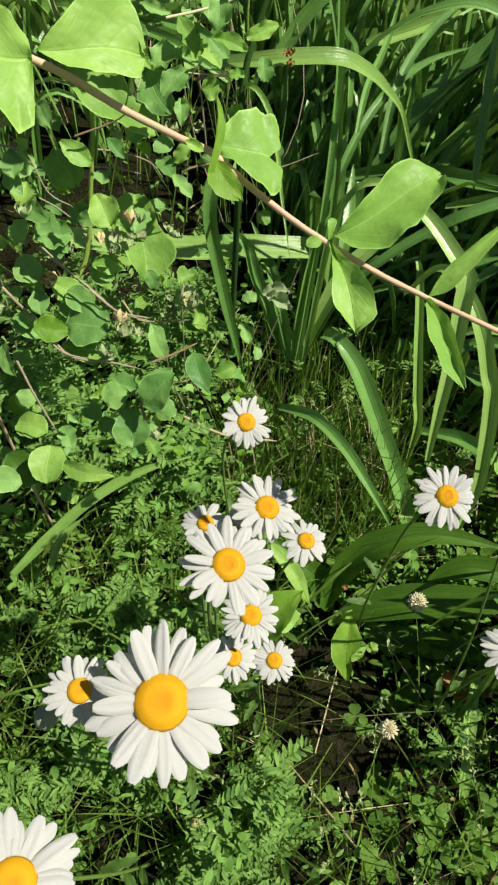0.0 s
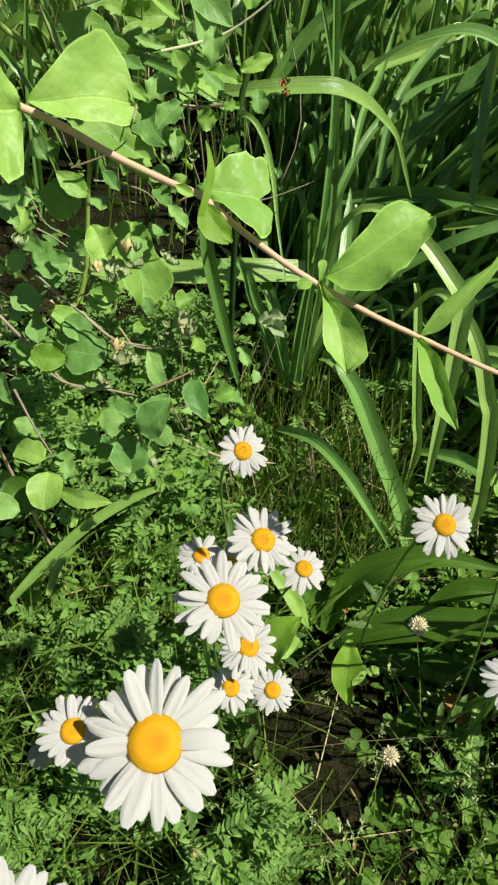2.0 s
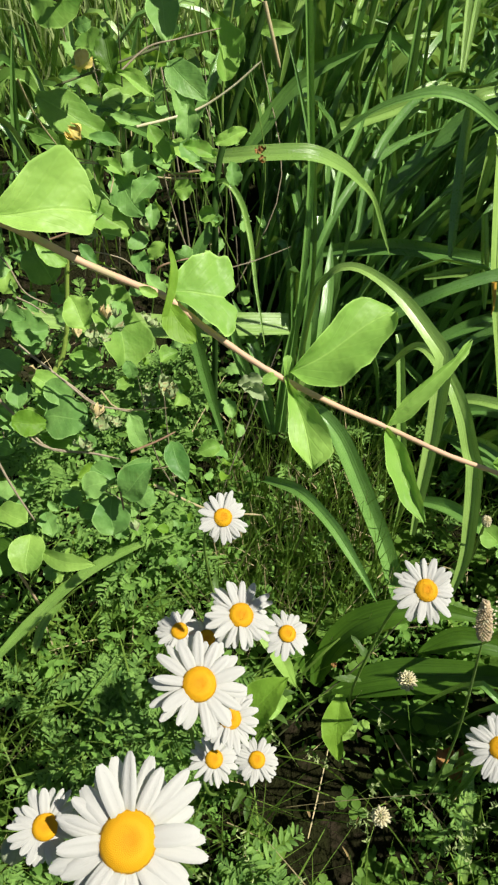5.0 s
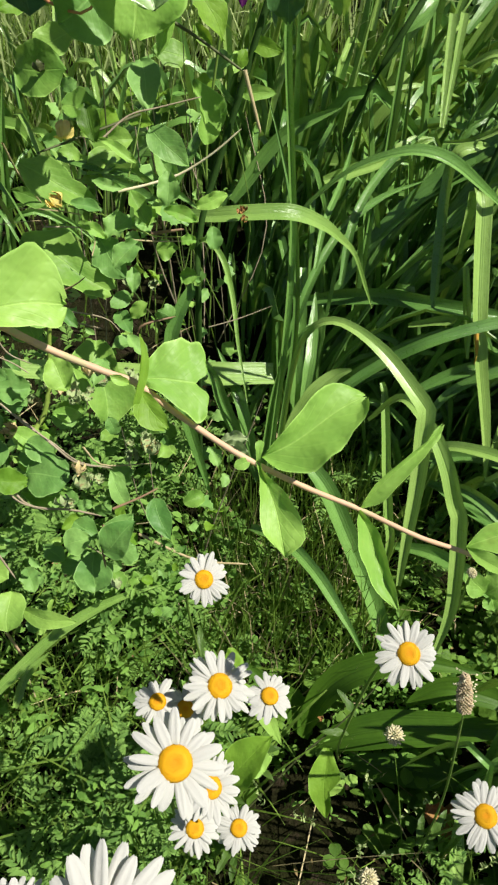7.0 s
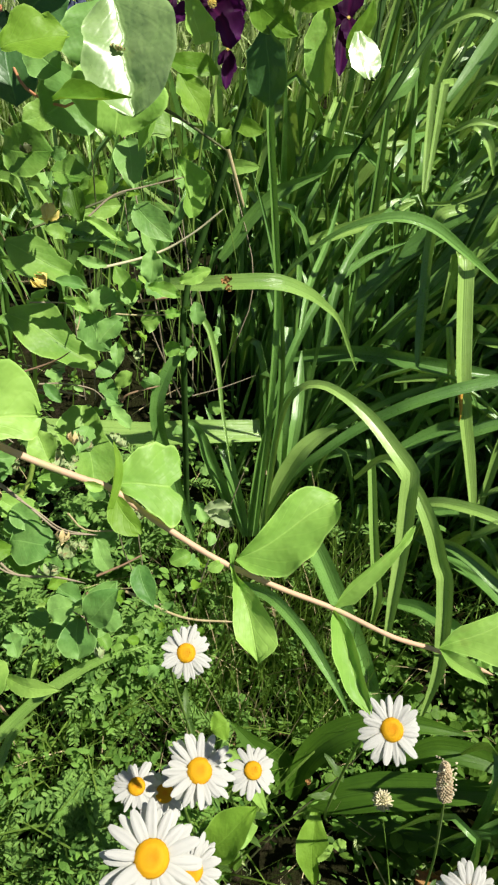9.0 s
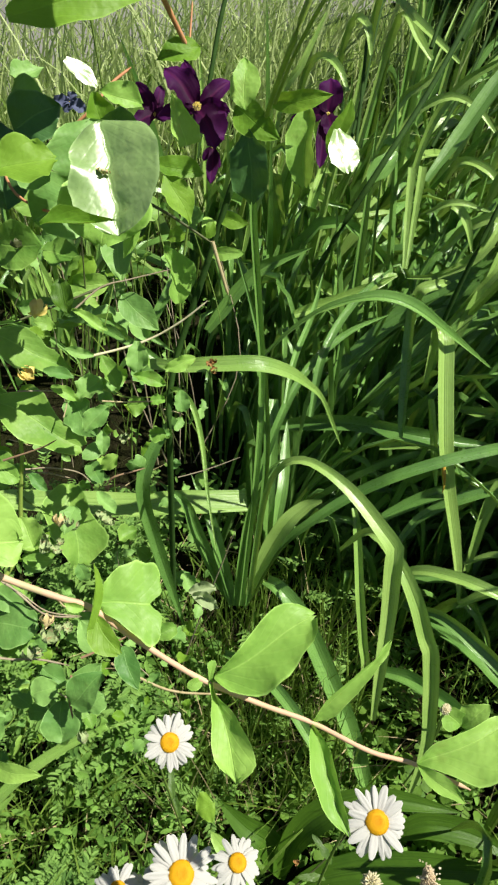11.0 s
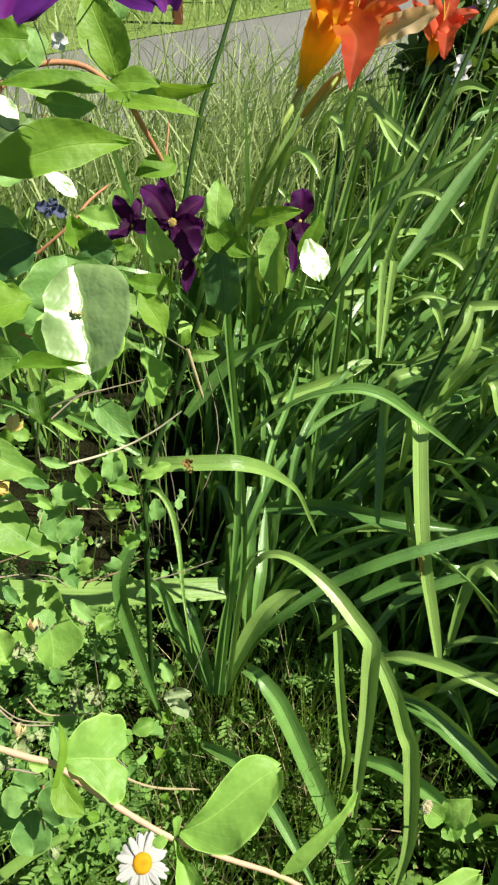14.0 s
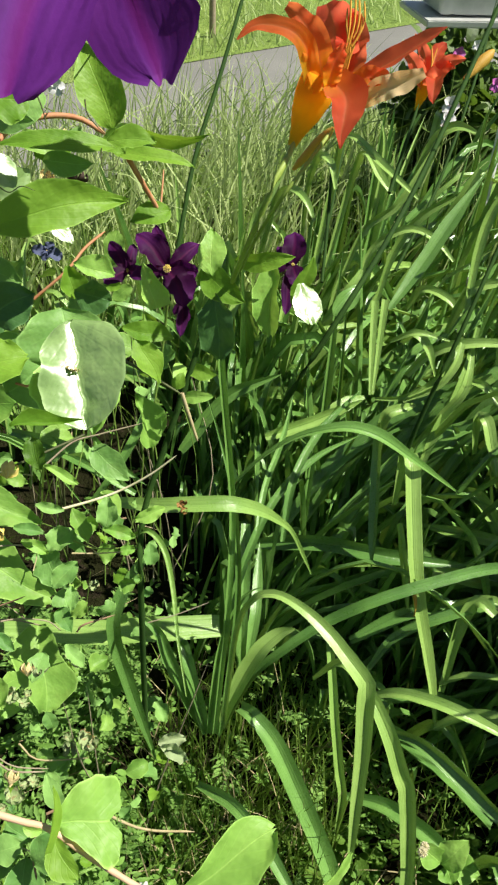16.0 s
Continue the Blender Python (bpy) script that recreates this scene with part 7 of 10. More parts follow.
leaf("leaf", (-0.0821, 0.5463, 0.8437), (-0.0522, 0.5539, 0.8556), (0.2468, -0.8448, 0.4748), 0.0332, SHADED_LEAF, joined, "ovate", 0.1, 0.12, 0.03, seed=116)
leaf("leaf", (-0.0931, 0.6031, 0.8471), (-0.0693, 0.5962, 0.8416), (0.2508, -0.8611, 0.4422), 0.0241, BLUE_LEAF, joined, "ovate", 0.1, 0.12, 0.03, seed=117)
leaf("leaf", (-0.0633, 0.5341, 0.8161), (-0.0855, 0.5454, 0.8270), (0.2575, -0.8119, 0.5239), 0.0264, BLUE_LEAF, joined, "ovate", 0.1, 0.12, 0.03, seed=118)
# pale coated material stands in for glare on this leaf
leaf("leaf", (-0.0877, 0.6381, 0.8884), (-0.0624, 0.6481, 0.9027), (0.2321, -0.9124, 0.3371), 0.0241, DISC_LEAF, joined, "ovate", 0.1, 0.12, 0.03, label='pale glossy leaf put in for sky glare', seed=119)
leaf("leaf", (-0.0377, 0.5940, 0.6885), (-0.0082, 0.5731, 0.6673), (0.1270, -0.7368, 0.6641), 0.0241, BLUE_LEAF, joined, "ovate", 0.1, 0.12, 0.03, seed=120)
leaf("leaf", (-0.0430, 0.6265, 0.6028), (-0.0250, 0.6023, 0.5919), (0.1285, -0.6975, 0.7050), 0.0195, VINE_LEAF, joined, "ovate", 0.1, 0.12, 0.03, seed=121)
tube("stem", [(-0.0189, 0.6429, 0.7474), (0.0040, 0.6418, 0.7331), (0.0374, 0.6339, 0.7119)], 0.00147, STEM_DARK, joined, 0.7, 16, knots=0.0)
tube("stem", [(0.0384, 0.6345, 0.7127), (0.0511, 0.6209, 0.6675)], 0.00177, STRAW, joined, 0.7, 16, label='dry stem end', knots=0.0)
tube("stem", [(-0.0447, 0.6007, 0.6956), (-0.0836, 0.5759, 0.6934), (-0.1197, 0.5516, 0.6923)], 0.00116, STEM_DARK, joined, 0.7, 16, knots=0.0)
tube("stem", [(-0.1150, 0.6210, 0.8239), (-0.1069, 0.5864, 0.8081), (-0.0951, 0.5584, 0.7980), (-0.0775, 0.5442, 0.7932), (-0.0618, 0.5364, 0.7936), (-0.0533, 0.5388, 0.8023)], 0.00111, STEM_RED, joined, 0.8, 16, knots=0.0)
clematis = thing("clematis_vine", (-0.0684, 0.7451, 0.0180), "clematis with reddish stems, lime leaves and deep purple flowers", "vine")
leaf("leaf", (-0.0676, 0.5322, 0.9106), (0.0123, 0.5637, 0.9131), (0.2730, -0.7511, 0.6010), 0.0320, LIME_LEAF, clematis, "blunt", 0.08, 0.12, 0.03, seed=122, rows=19, cols=11, sides=(((0.00, 0.04), (0.20, 0.15), (0.40, 0.19), (0.60, 0.16), (0.80, 0.09), (1.00, 0.01)), ((0.00, 0.04), (0.20, 0.13), (0.40, 0.15), (0.60, 0.14), (0.80, 0.07), (1.00, 0.01))), label="broad lit leaf with sunken veins")
leaf("leaf", (0.0037, 0.6122, 0.9292), (-0.0698, 0.5974, 0.9352), (0.1349, -0.5214, 0.8426), 0.0166, LIME_LEAF, clematis, "ovate", 0.1, 0.12, 0.03, seed=123)
blossom((-0.0320, 0.6527, 0.8950), 0.0080, clematis, RUST_DARK, 1.0, "withered dark brown bloom", 98)
blossom((-0.0518, 0.6496, 0.8966), 0.0052, clematis, WITHERED, 1.2, "withered pale yellow scrap", 99)
blossom((-0.0370, 0.6574, 0.9230), 0.0041, clematis, WITHERED, 1.4, "withered pale yellow scrap", 100)
tube("tendril", [(-0.0438, 0.6153, 0.9661), (-0.0395, 0.6124, 0.9518), (-0.0384, 0.6094, 0.9405), (-0.0378, 0.6065, 0.9310)], 0.00051, STEM_DARK, clematis, 0.6, 20, label="dark tendril")
tube("tendril", [(-0.0162, 0.6374, 0.9520), (-0.0152, 0.6352, 0.9435), (-0.0096, 0.6338, 0.9361), (-0.0041, 0.6331, 0.9313)], 0.00053, STEM_DARK, clematis, 0.6, 20)
tube("tendril", [(-0.0576, 0.5377, 0.9334), (-0.0510, 0.5376, 0.9286), (-0.0441, 0.5403, 0.9311), (-0.0370, 0.5409, 0.9283)], 0.00039, STEM_DARK, clematis, 0.6, 20)
tube("tendril", [(-0.0042, 0.6018, 0.9326), (-0.0048, 0.5993, 0.9253), (-0.0031, 0.5976, 0.9198), (0.0035, 0.5990, 0.9214), (0.0068, 0.6015, 0.9277)], 0.00044, STEM_DARK, clematis, 0.6, 25)
leaf("leaf", (-0.0048, 0.6414, 0.9243), (0.0283, 0.6437, 0.9229), (0.0711, -0.8438, 0.5319), 0.0190, LIME_LEAF, clematis, "blunt", 0.06, 0.12, 0.06, seed=361, rows=15, cols=11, sides=(((0.00, 0.05), (0.25, 0.23), (0.50, 0.29), (0.75, 0.21), (1.00, 0.04)), ((0.00, 0.05), (0.25, 0.18), (0.50, 0.21), (0.75, 0.16), (1.00, 0.04))))
leaf("leaf", (-0.0787, 0.6250, 0.9535), (-0.0522, 0.6314, 0.9534), (0.3509, -0.7712, 0.5311), 0.0338, LIME_LEAF, clematis, "blunt", 0.06, 0.12, 0.06, seed=362, rows=15, cols=11, sides=(((0.00, 0.09), (0.25, 0.40), (0.50, 0.47), (0.75, 0.43), (1.00, 0.22)), ((0.00, 0.09), (0.25, 0.47), (0.50, 0.62), (0.75, 0.56), (1.00, 0.25))))
leaf("leaf", (-0.0423, 0.6541, 0.9156), (-0.0714, 0.6504, 0.9236), (0.1782, -0.8296, 0.5292), 0.0161, GREEN_LEAF, clematis, "blunt", 0.06, 0.12, 0.06, seed=363, rows=15, cols=11, sides=(((0.00, 0.06), (0.25, 0.21), (0.50, 0.26), (0.75, 0.21), (1.00, 0.04)), ((0.00, 0.06), (0.25, 0.18), (0.50, 0.24), (0.75, 0.18), (1.00, 0.04))))
leaf("leaf", (-0.0344, 0.6684, 0.9228), (-0.0280, 0.6673, 0.9161), (0.1349, -0.8401, 0.5253), 0.0146, BLUE_LEAF, clematis, "blunt", 0.06, 0.12, 0.06, seed=364, rows=15, cols=11, sides=(((0.00, 0.20), (0.33, 0.78), (0.67, 0.78), (1.00, 0.29)), ((0.00, 0.20), (0.33, 0.68), (0.67, 0.68), (1.00, 0.29))))
leaf("leaf", (-0.0444, 0.6099, 0.9216), (-0.0113, 0.6065, 0.9210), (0.1504, -0.9886, -0.0116), 0.0163, BLUE_LEAF, clematis, "ovate", 0.1, 0.12, 0.03, seed=124)
leaf("leaf", (-0.0065, 0.7703, 0.8968), (0.0687, 0.7601, 0.8928), (0.0052, -0.8846, -0.4662), 0.0202, LIME_LEAF, clematis, "ovate", 0.1, 0.12, 0.03, seed=125)
leaf("leaf", (-0.0144, 0.7551, 0.8784), (0.0559, 0.7422, 0.8706), (0.1858, -0.5262, 0.8298), 0.0173, LIME_LEAF, clematis, "ovate", 0.1, 0.12, 0.03, seed=126)
leaf("leaf", (-0.0173, 0.7994, 0.8834), (-0.0375, 0.8289, 0.9465), (0.1162, -0.9640, 0.2393), 0.0398, LIME_LEAF, clematis, "ovate", 0.1, 0.2, 0.03, seed=127)
leaf("leaf", (-0.0164, 0.7653, 0.8900), (0.0194, 0.7566, 0.8836), (0.0806, -0.9509, 0.2987), 0.0241, BLUE_LEAF, clematis, "ovate", 0.1, 0.12, 0.03, seed=128)
leaf("leaf", (-0.0187, 0.7445, 0.8964), (-0.0009, 0.7233, 0.8889), (0.1017, -0.9479, 0.3019), 0.0203, LIME_LEAF, clematis, "blunt", 0.1, 0.12, 0.03, seed=129)
leaf("leaf", (0.0318, 0.7792, 0.8189), (-0.0062, 0.7642, 0.8129), (-0.0495, -0.7511, 0.6583), 0.0242, LIME_LEAF, clematis, "ovate", 0.1, 0.12, 0.03, seed=130)
leaf("leaf", (0.0591, 0.6799, 0.8055), (0.0939, 0.6504, 0.7921), (-0.0355, -0.8779, 0.4775), 0.0256, LIME_LEAF, clematis, "ovate", 0.1, 0.12, 0.03, seed=131)
leaf("leaf", (0.0891, 0.7280, 0.7925), (0.1427, 0.7157, 0.8013), (-0.0612, -0.9913, 0.1169), 0.0184, LIME_LEAF, clematis, "ovate", 0.1, 0.12, 0.03, seed=132)
leaf("leaf", (-0.0057, 0.6229, 0.7870), (0.0334, 0.6208, 0.7779), (0.2552, -0.6089, 0.7511), 0.0203, LIME_LEAF, clematis, "blunt", 0.06, 0.12, 0.06, seed=133, rows=15, cols=11, sides=(((0.00, 0.05), (0.25, 0.18), (0.50, 0.25), (0.75, 0.21), (1.00, 0.03)), ((0.00, 0.05), (0.25, 0.16), (0.50, 0.18), (0.75, 0.14), (1.00, 0.03))))
leaf("leaf", (0.0047, 0.6152, 0.7814), (0.0217, 0.5976, 0.7498), (0.2539, -0.5895, 0.7669), 0.0238, LIME_LEAF, clematis, "blunt", 0.06, 0.12, 0.06, seed=134, rows=15, cols=11, sides=(((0.00, 0.06), (0.25, 0.25), (0.50, 0.30), (0.75, 0.16), (1.00, 0.02)), ((0.00, 0.06), (0.25, 0.25), (0.50, 0.30), (0.75, 0.18), (1.00, 0.02))))
# lighter honeysuckle material puts sunlight into the colour of this shaded clematis leaf
leaf("leaf", (0.0206, 0.6531, 0.7864), (0.0102, 0.6683, 0.8203), (0.4362, -0.7020, 0.5630), 0.0251, VINE_LEAF, clematis, "blunt", 0.06, 0.2, 0.06, seed=135, rows=15, cols=11, sides=(((0.00, 0.18), (0.25, 0.28), (0.50, 0.23), (0.75, 0.13), (1.00, 0.03)), ((0.00, 0.33), (0.25, 0.33), (0.50, 0.23), (0.75, 0.13), (1.00, 0.03))))
leaf("leaf", (0.0427, 0.6558, 0.7226), (0.0703, 0.6506, 0.7194), (-0.0028, -0.8200, 0.5723), 0.0142, LIME_LEAF, clematis, "ovate", 0.1, 0.12, 0.03, seed=136)
leaf("leaf", (0.0322, 0.6449, 0.7089), (0.0401, 0.6543, 0.7206), (0.0293, -0.8132, 0.5812), 0.0121, LIME_LEAF, clematis, "ovate", 0.1, 0.12, 0.03, seed=137)
leaf("leaf", (-0.0689, 0.7425, 0.9349), (-0.0786, 0.7201, 0.9079), (0.2029, -0.9449, 0.2568), 0.0265, BLUE_LEAF, clematis, "ovate", 0.1, 0.12, 0.03, seed=138)
leaf("leaf", (-0.1003, 0.7302, 0.9174), (-0.0674, 0.7131, 0.9163), (0.2208, -0.9382, 0.2665), 0.0241, BLUE_LEAF, clematis, "ovate", 0.1, 0.12, 0.03, seed=139)
leaf("leaf", (-0.0306, 0.6604, 0.9202), (-0.0590, 0.6544, 0.9104), (0.1777, -0.9368, 0.3014), 0.0201, LIME_LEAF, clematis, "ovate", 0.1, 0.12, 0.03, seed=140)
leaf("leaf", (-0.0357, 0.8232, 0.9553), (-0.0088, 0.8339, 0.9706), (0.1084, -0.9794, 0.1705), 0.0241, LIME_LEAF, clematis, "ovate", 0.1, 0.12, 0.03, seed=141)
leaf("leaf", (-0.0124, 0.8217, 0.9252), (-0.0067, 0.8375, 0.9443), (0.0898, -0.9738, 0.2087), 0.0149, BLUE_LEAF, clematis, "ovate", 0.1, 0.12, 0.03, seed=142)
tube("stem", [(-0.1056, 0.7090, 0.8922), (-0.0900, 0.7329, 0.9062), (-0.0649, 0.7474, 0.9103), (-0.0392, 0.7550, 0.9065), (-0.0176, 0.7549, 0.8932)], 0.00260, STEM_RED, clematis, 0.85, 16, label='reddish arching stem', knots=0.0)
tube("stem", [(-0.0038, 0.7544, 0.8786), (0.0068, 0.7687, 0.8503), (0.0216, 0.7778, 0.8162)], 0.00260, STEM_RED, clematis, 0.8, 16, label='reddish stem', knots=0.0)
tube("stem", [(0.0216, 0.7778, 0.8162), (0.0259, 0.8045, 0.8477)], 0.00106, STEM_RED, clematis, 0.7, 16, knots=0.0)
tube("stem", [(-0.0896, 0.6971, 0.7723), (-0.0592, 0.7066, 0.7943), (-0.0437, 0.7232, 0.8074), (-0.0267, 0.7413, 0.8149)], 0.00150, STEM_RED, clematis, 0.8, 16, label='reddish stem', knots=0.0)
tube("stem", [(0.0216, 0.7778, 0.8162), (0.0273, 0.7826, 0.7609), (0.0168, 0.7872, 0.6728), (-0.0007, 0.7556, 0.5729), (0.0007, 0.7249, 0.4758)], 0.00151, STEM_GREEN, clematis, 0.9, 16, knots=0.0)
_flower = clematis_centre((0.0285, 0.7030, 0.7972), (0.0354, -0.8735, 0.4856), 0.0085, clematis, "deep purple clematis flower with a pale yellow centre")
leaf("tepal", (0.0283, 0.7076, 0.7952), (0.0023, 0.7267, 0.8187), (0.2826, -0.8482, 0.4480), 0.0238, CLEMATIS_DARK, _flower, "blunt", 0.06, 0.18, 0.1, seed=144, rows=15, cols=11)
leaf("tepal", (0.0283, 0.7076, 0.7952), (0.0181, 0.7439, 0.8187), (0.0441, -0.9232, 0.3818), 0.0124, CLEMATIS_DARK, _flower, "blunt", 0.06, 0.18, 0.1, seed=145, rows=15, cols=11)
leaf("tepal", (0.0283, 0.7076, 0.7952), (0.0571, 0.7296, 0.8075), (-0.1823, -0.9040, 0.3868), 0.0155, CLEMATIS_DARK, _flower, "blunt", 0.06, 0.18, 0.1, seed=146, rows=15, cols=11)
leaf("tepal", (0.0283, 0.7076, 0.7952), (0.0554, 0.7110, 0.7894), (-0.1810, -0.8969, 0.4036), 0.0176, CLEMATIS_DARK, _flower, "blunt", 0.06, 0.18, 0.1, seed=147, rows=15, cols=11)
leaf("tepal", (0.0283, 0.7076, 0.7952), (0.0431, 0.6787, 0.7732), (0.2703, -0.7484, 0.6056), 0.0300, CLEMATIS_DARK, _flower, "blunt", 0.06, 0.18, 0.1, seed=148, rows=15, cols=11)
leaf("tepal", (0.0283, 0.7076, 0.7952), (-0.0052, 0.7073, 0.7875), (0.3143, -0.7876, 0.5300), 0.0135, CLEMATIS_DARK, _flower, "blunt", 0.06, 0.18, 0.1, seed=149, rows=15, cols=11)
_flower = clematis_centre((-0.0105, 0.7450, 0.7745), (0.5103, -0.7835, 0.3547), 0.0045, clematis, "purple clematis flower seen from its side")
leaf("tepal", (-0.0105, 0.7450, 0.7745), (-0.0261, 0.7631, 0.7953), (-0.0901, -0.8355, 0.5420), 0.0150, CLEMATIS_DARK, _flower, "blunt", 0.06, 0.1, 0.06, seed=151, rows=15, cols=11)
leaf("tepal", (-0.0105, 0.7450, 0.7745), (-0.0313, 0.7294, 0.7701), (0.0827, -0.6991, 0.7102), 0.0155, CLEMATIS_DARK, _flower, "blunt", 0.06, 0.1, 0.06, seed=152, rows=15, cols=11)
leaf("tepal", (-0.0105, 0.7450, 0.7745), (-0.0039, 0.7640, 0.7917), (0.3608, -0.8560, 0.3702), 0.0111, CLEMATIS_DARK, _flower, "blunt", 0.06, 0.1, 0.06, seed=153, rows=15, cols=11)
leaf("tepal", (-0.0105, 0.7450, 0.7745), (0.0054, 0.7362, 0.7763), (0.0799, -0.9075, 0.4124), 0.0122, CLEMATIS_DARK, _flower, "blunt", 0.06, 0.1, 0.06, seed=154, rows=15, cols=11)
_flower = clematis_centre((0.1525, 0.7923, 0.7552), (-0.1287, -0.4818, 0.8668), 0.0045, clematis, "purple clematis flower half hidden by leaves")
leaf("tepal", (0.1525, 0.7923, 0.7552), (0.1560, 0.8181, 0.7786), (-0.1301, -0.8747, 0.4668), 0.0251, CLEMATIS_DARK, _flower, "blunt", 0.06, 0.1, 0.06, seed=156, rows=15, cols=11)
leaf("tepal", (0.1525, 0.7923, 0.7552), (0.1586, 0.7681, 0.7413), (0.0548, -0.8213, 0.5678), 0.0203, CLEMATIS_DARK, _flower, "blunt", 0.06, 0.1, 0.06, seed=157, rows=15, cols=11)
leaf("tepal", (0.1525, 0.7923, 0.7552), (0.1428, 0.7542, 0.7204), (0.0639, -0.8123, 0.5798), 0.0144, CLEMATIS_DARK, _flower, "blunt", 0.06, 0.1, 0.06, seed=158, rows=15, cols=11)
leaf("tepal", (0.1525, 0.7923, 0.7552), (0.1172, 0.7988, 0.7479), (-0.0957, -0.7833, 0.6142), 0.0132, CLEMATIS_DARK, _flower, "blunt", 0.06, 0.1, 0.06, seed=159, rows=15, cols=11)
leaf("tepal", (0.1525, 0.7923, 0.7552), (0.1406, 0.8237, 0.7603), (-0.1138, -0.8309, 0.5446), 0.0120, CLEMATIS_DARK, _flower, "blunt", 0.06, 0.1, 0.06, seed=160, rows=15, cols=11)
_flower = clematis_centre((0.0401, 0.7083, 0.7609), (0.0224, -0.6040, 0.7967), 0.0035, clematis, "small purple clematis flower fading")
leaf("tepal", (0.0401, 0.7083, 0.7609), (0.0379, 0.6850, 0.7386), (0.1949, -0.7808, 0.5936), 0.0106, CLEMATIS_DARK, _flower, "blunt", 0.06, 0.1, 0.06, seed=161, rows=15, cols=11)
leaf("tepal", (0.0401, 0.7083, 0.7609), (0.0462, 0.7004, 0.7457), (0.0124, -0.8015, 0.5979), 0.0074, CLEMATIS_DARK, _flower, "blunt", 0.06, 0.1, 0.06, seed=162, rows=15, cols=11)
leaf("tepal", (0.0401, 0.7083, 0.7609), (0.0322, 0.7030, 0.7511), (0.0220, -0.8038, 0.5945), 0.0069, CLEMATIS_DARK, _flower, "blunt", 0.06, 0.1, 0.06, seed=163, rows=15, cols=11)
_flower = clematis_centre((-0.1030, 0.8409, 0.7499), (0.1601, -0.7447, 0.6479), 0.0012, clematis, "faded blue-black clematis flower in shade")
leaf("tepal", (-0.1030, 0.8409, 0.7499), (-0.1182, 0.8384, 0.7523), (-0.0806, -0.7521, 0.6542), 0.0116, BLUE_GREY, _flower, "blunt", 0.06, 0.3, 0.2, seed=165, rows=15, cols=11)
leaf("tepal", (-0.1030, 0.8409, 0.7499), (-0.0880, 0.8403, 0.7417), (0.0704, -0.7503, 0.6573), 0.0129, BLUE_GREY, _flower, "blunt", 0.06, 0.3, 0.2, seed=166, rows=15, cols=11)
leaf("tepal", (-0.1030, 0.8409, 0.7499), (-0.0956, 0.8451, 0.7563), (0.2353, -0.7358, 0.6350), 0.0103, BLUE_GREY, _flower, "blunt", 0.06, 0.3, 0.2, seed=167, rows=15, cols=11)
leaf("tepal", (-0.1030, 0.8409, 0.7499), (-0.1083, 0.8359, 0.7413), (0.3836, -0.6937, 0.6096), 0.0090, BLUE_GREY, _flower, "blunt", 0.06, 0.3, 0.2, seed=168, rows=15, cols=11)
_flower = clematis_centre((0.0191, 0.5746, 1.0716), (0.0803, -0.9964, 0.0282), 0.0100, clematis, "large violet-purple clematis flower, nodding above the leaves")
leaf("tepal", (0.0194, 0.5712, 1.0717), (-0.0222, 0.4506, 1.0024), (0.2851, -0.8096, 0.5131), 0.0813, CLEMATIS_PETAL, _flower, "blunt", 0.06, 0.16, 0.035, seed=169, rows=15, cols=11, sides=(((0.00, 0.02), (0.25, 0.11), (0.54, 0.17), (0.79, 0.19), (0.90, 0.16), (0.97, 0.12), (1.00, 0.08)), ((0.00, 0.02), (0.25, 0.14), (0.55, 0.23), (0.80, 0.23), (0.92, 0.19), (0.98, 0.14), (1.00, 0.08))))
leaf("tepal", (0.0194, 0.5712, 1.0717), (0.0397, 0.4971, 0.9964), (-0.4331, -0.8792, 0.1985), 0.0565, CLEMATIS_PETAL, _flower, "blunt", 0.06, 0.08, 0.06, seed=170, rows=15, cols=11, sides=(((0.00, 0.02), (0.30, 0.17), (0.60, 0.26), (0.78, 0.27), (0.88, 0.24), (0.95, 0.15), (1.00, 0.06)), ((0.00, 0.02), (0.30, 0.16), (0.57, 0.24), (0.78, 0.25), (0.90, 0.19), (0.97, 0.11), (1.00, 0.05))))
leaf("tepal", (0.0191, 0.5746, 1.0716), (0.0884, 0.5883, 1.0793), (0.0803, -0.9964, 0.0282), 0.0499, CLEMATIS_PETAL, _flower, "tepal", 0.06, 0.1, 0.05, seed=171, rows=15, cols=11)
tube("stem", [(-0.0290, 0.8370, 0.8687), (-0.0348, 0.8715, 0.8822), (-0.0340, 0.8795, 0.9146), (-0.0193, 0.7790, 0.9687), (0.0112, 0.5987, 1.0386)], 0.00082, STEM_DARK, clematis, 0.6, 25, label="thin flower stalk")
leaf("bud_scale", (-0.0123, 0.7154, 0.9861), (0.0127, 0.6598, 0.9702), (0.0961, -0.9777, 0.1867), 0.0117, CLEMATIS_PETAL, clematis, "ovate", 0.1, 0.12, 0.03, label='dark withered petal', seed=172)

# daylily with arching leaves and orange flowers
lily = thing("daylily", (0.0716, 0.5566, 0.0079), "daylily clump with long arching leaves and orange flowers", "daylily", "daylily clumps")
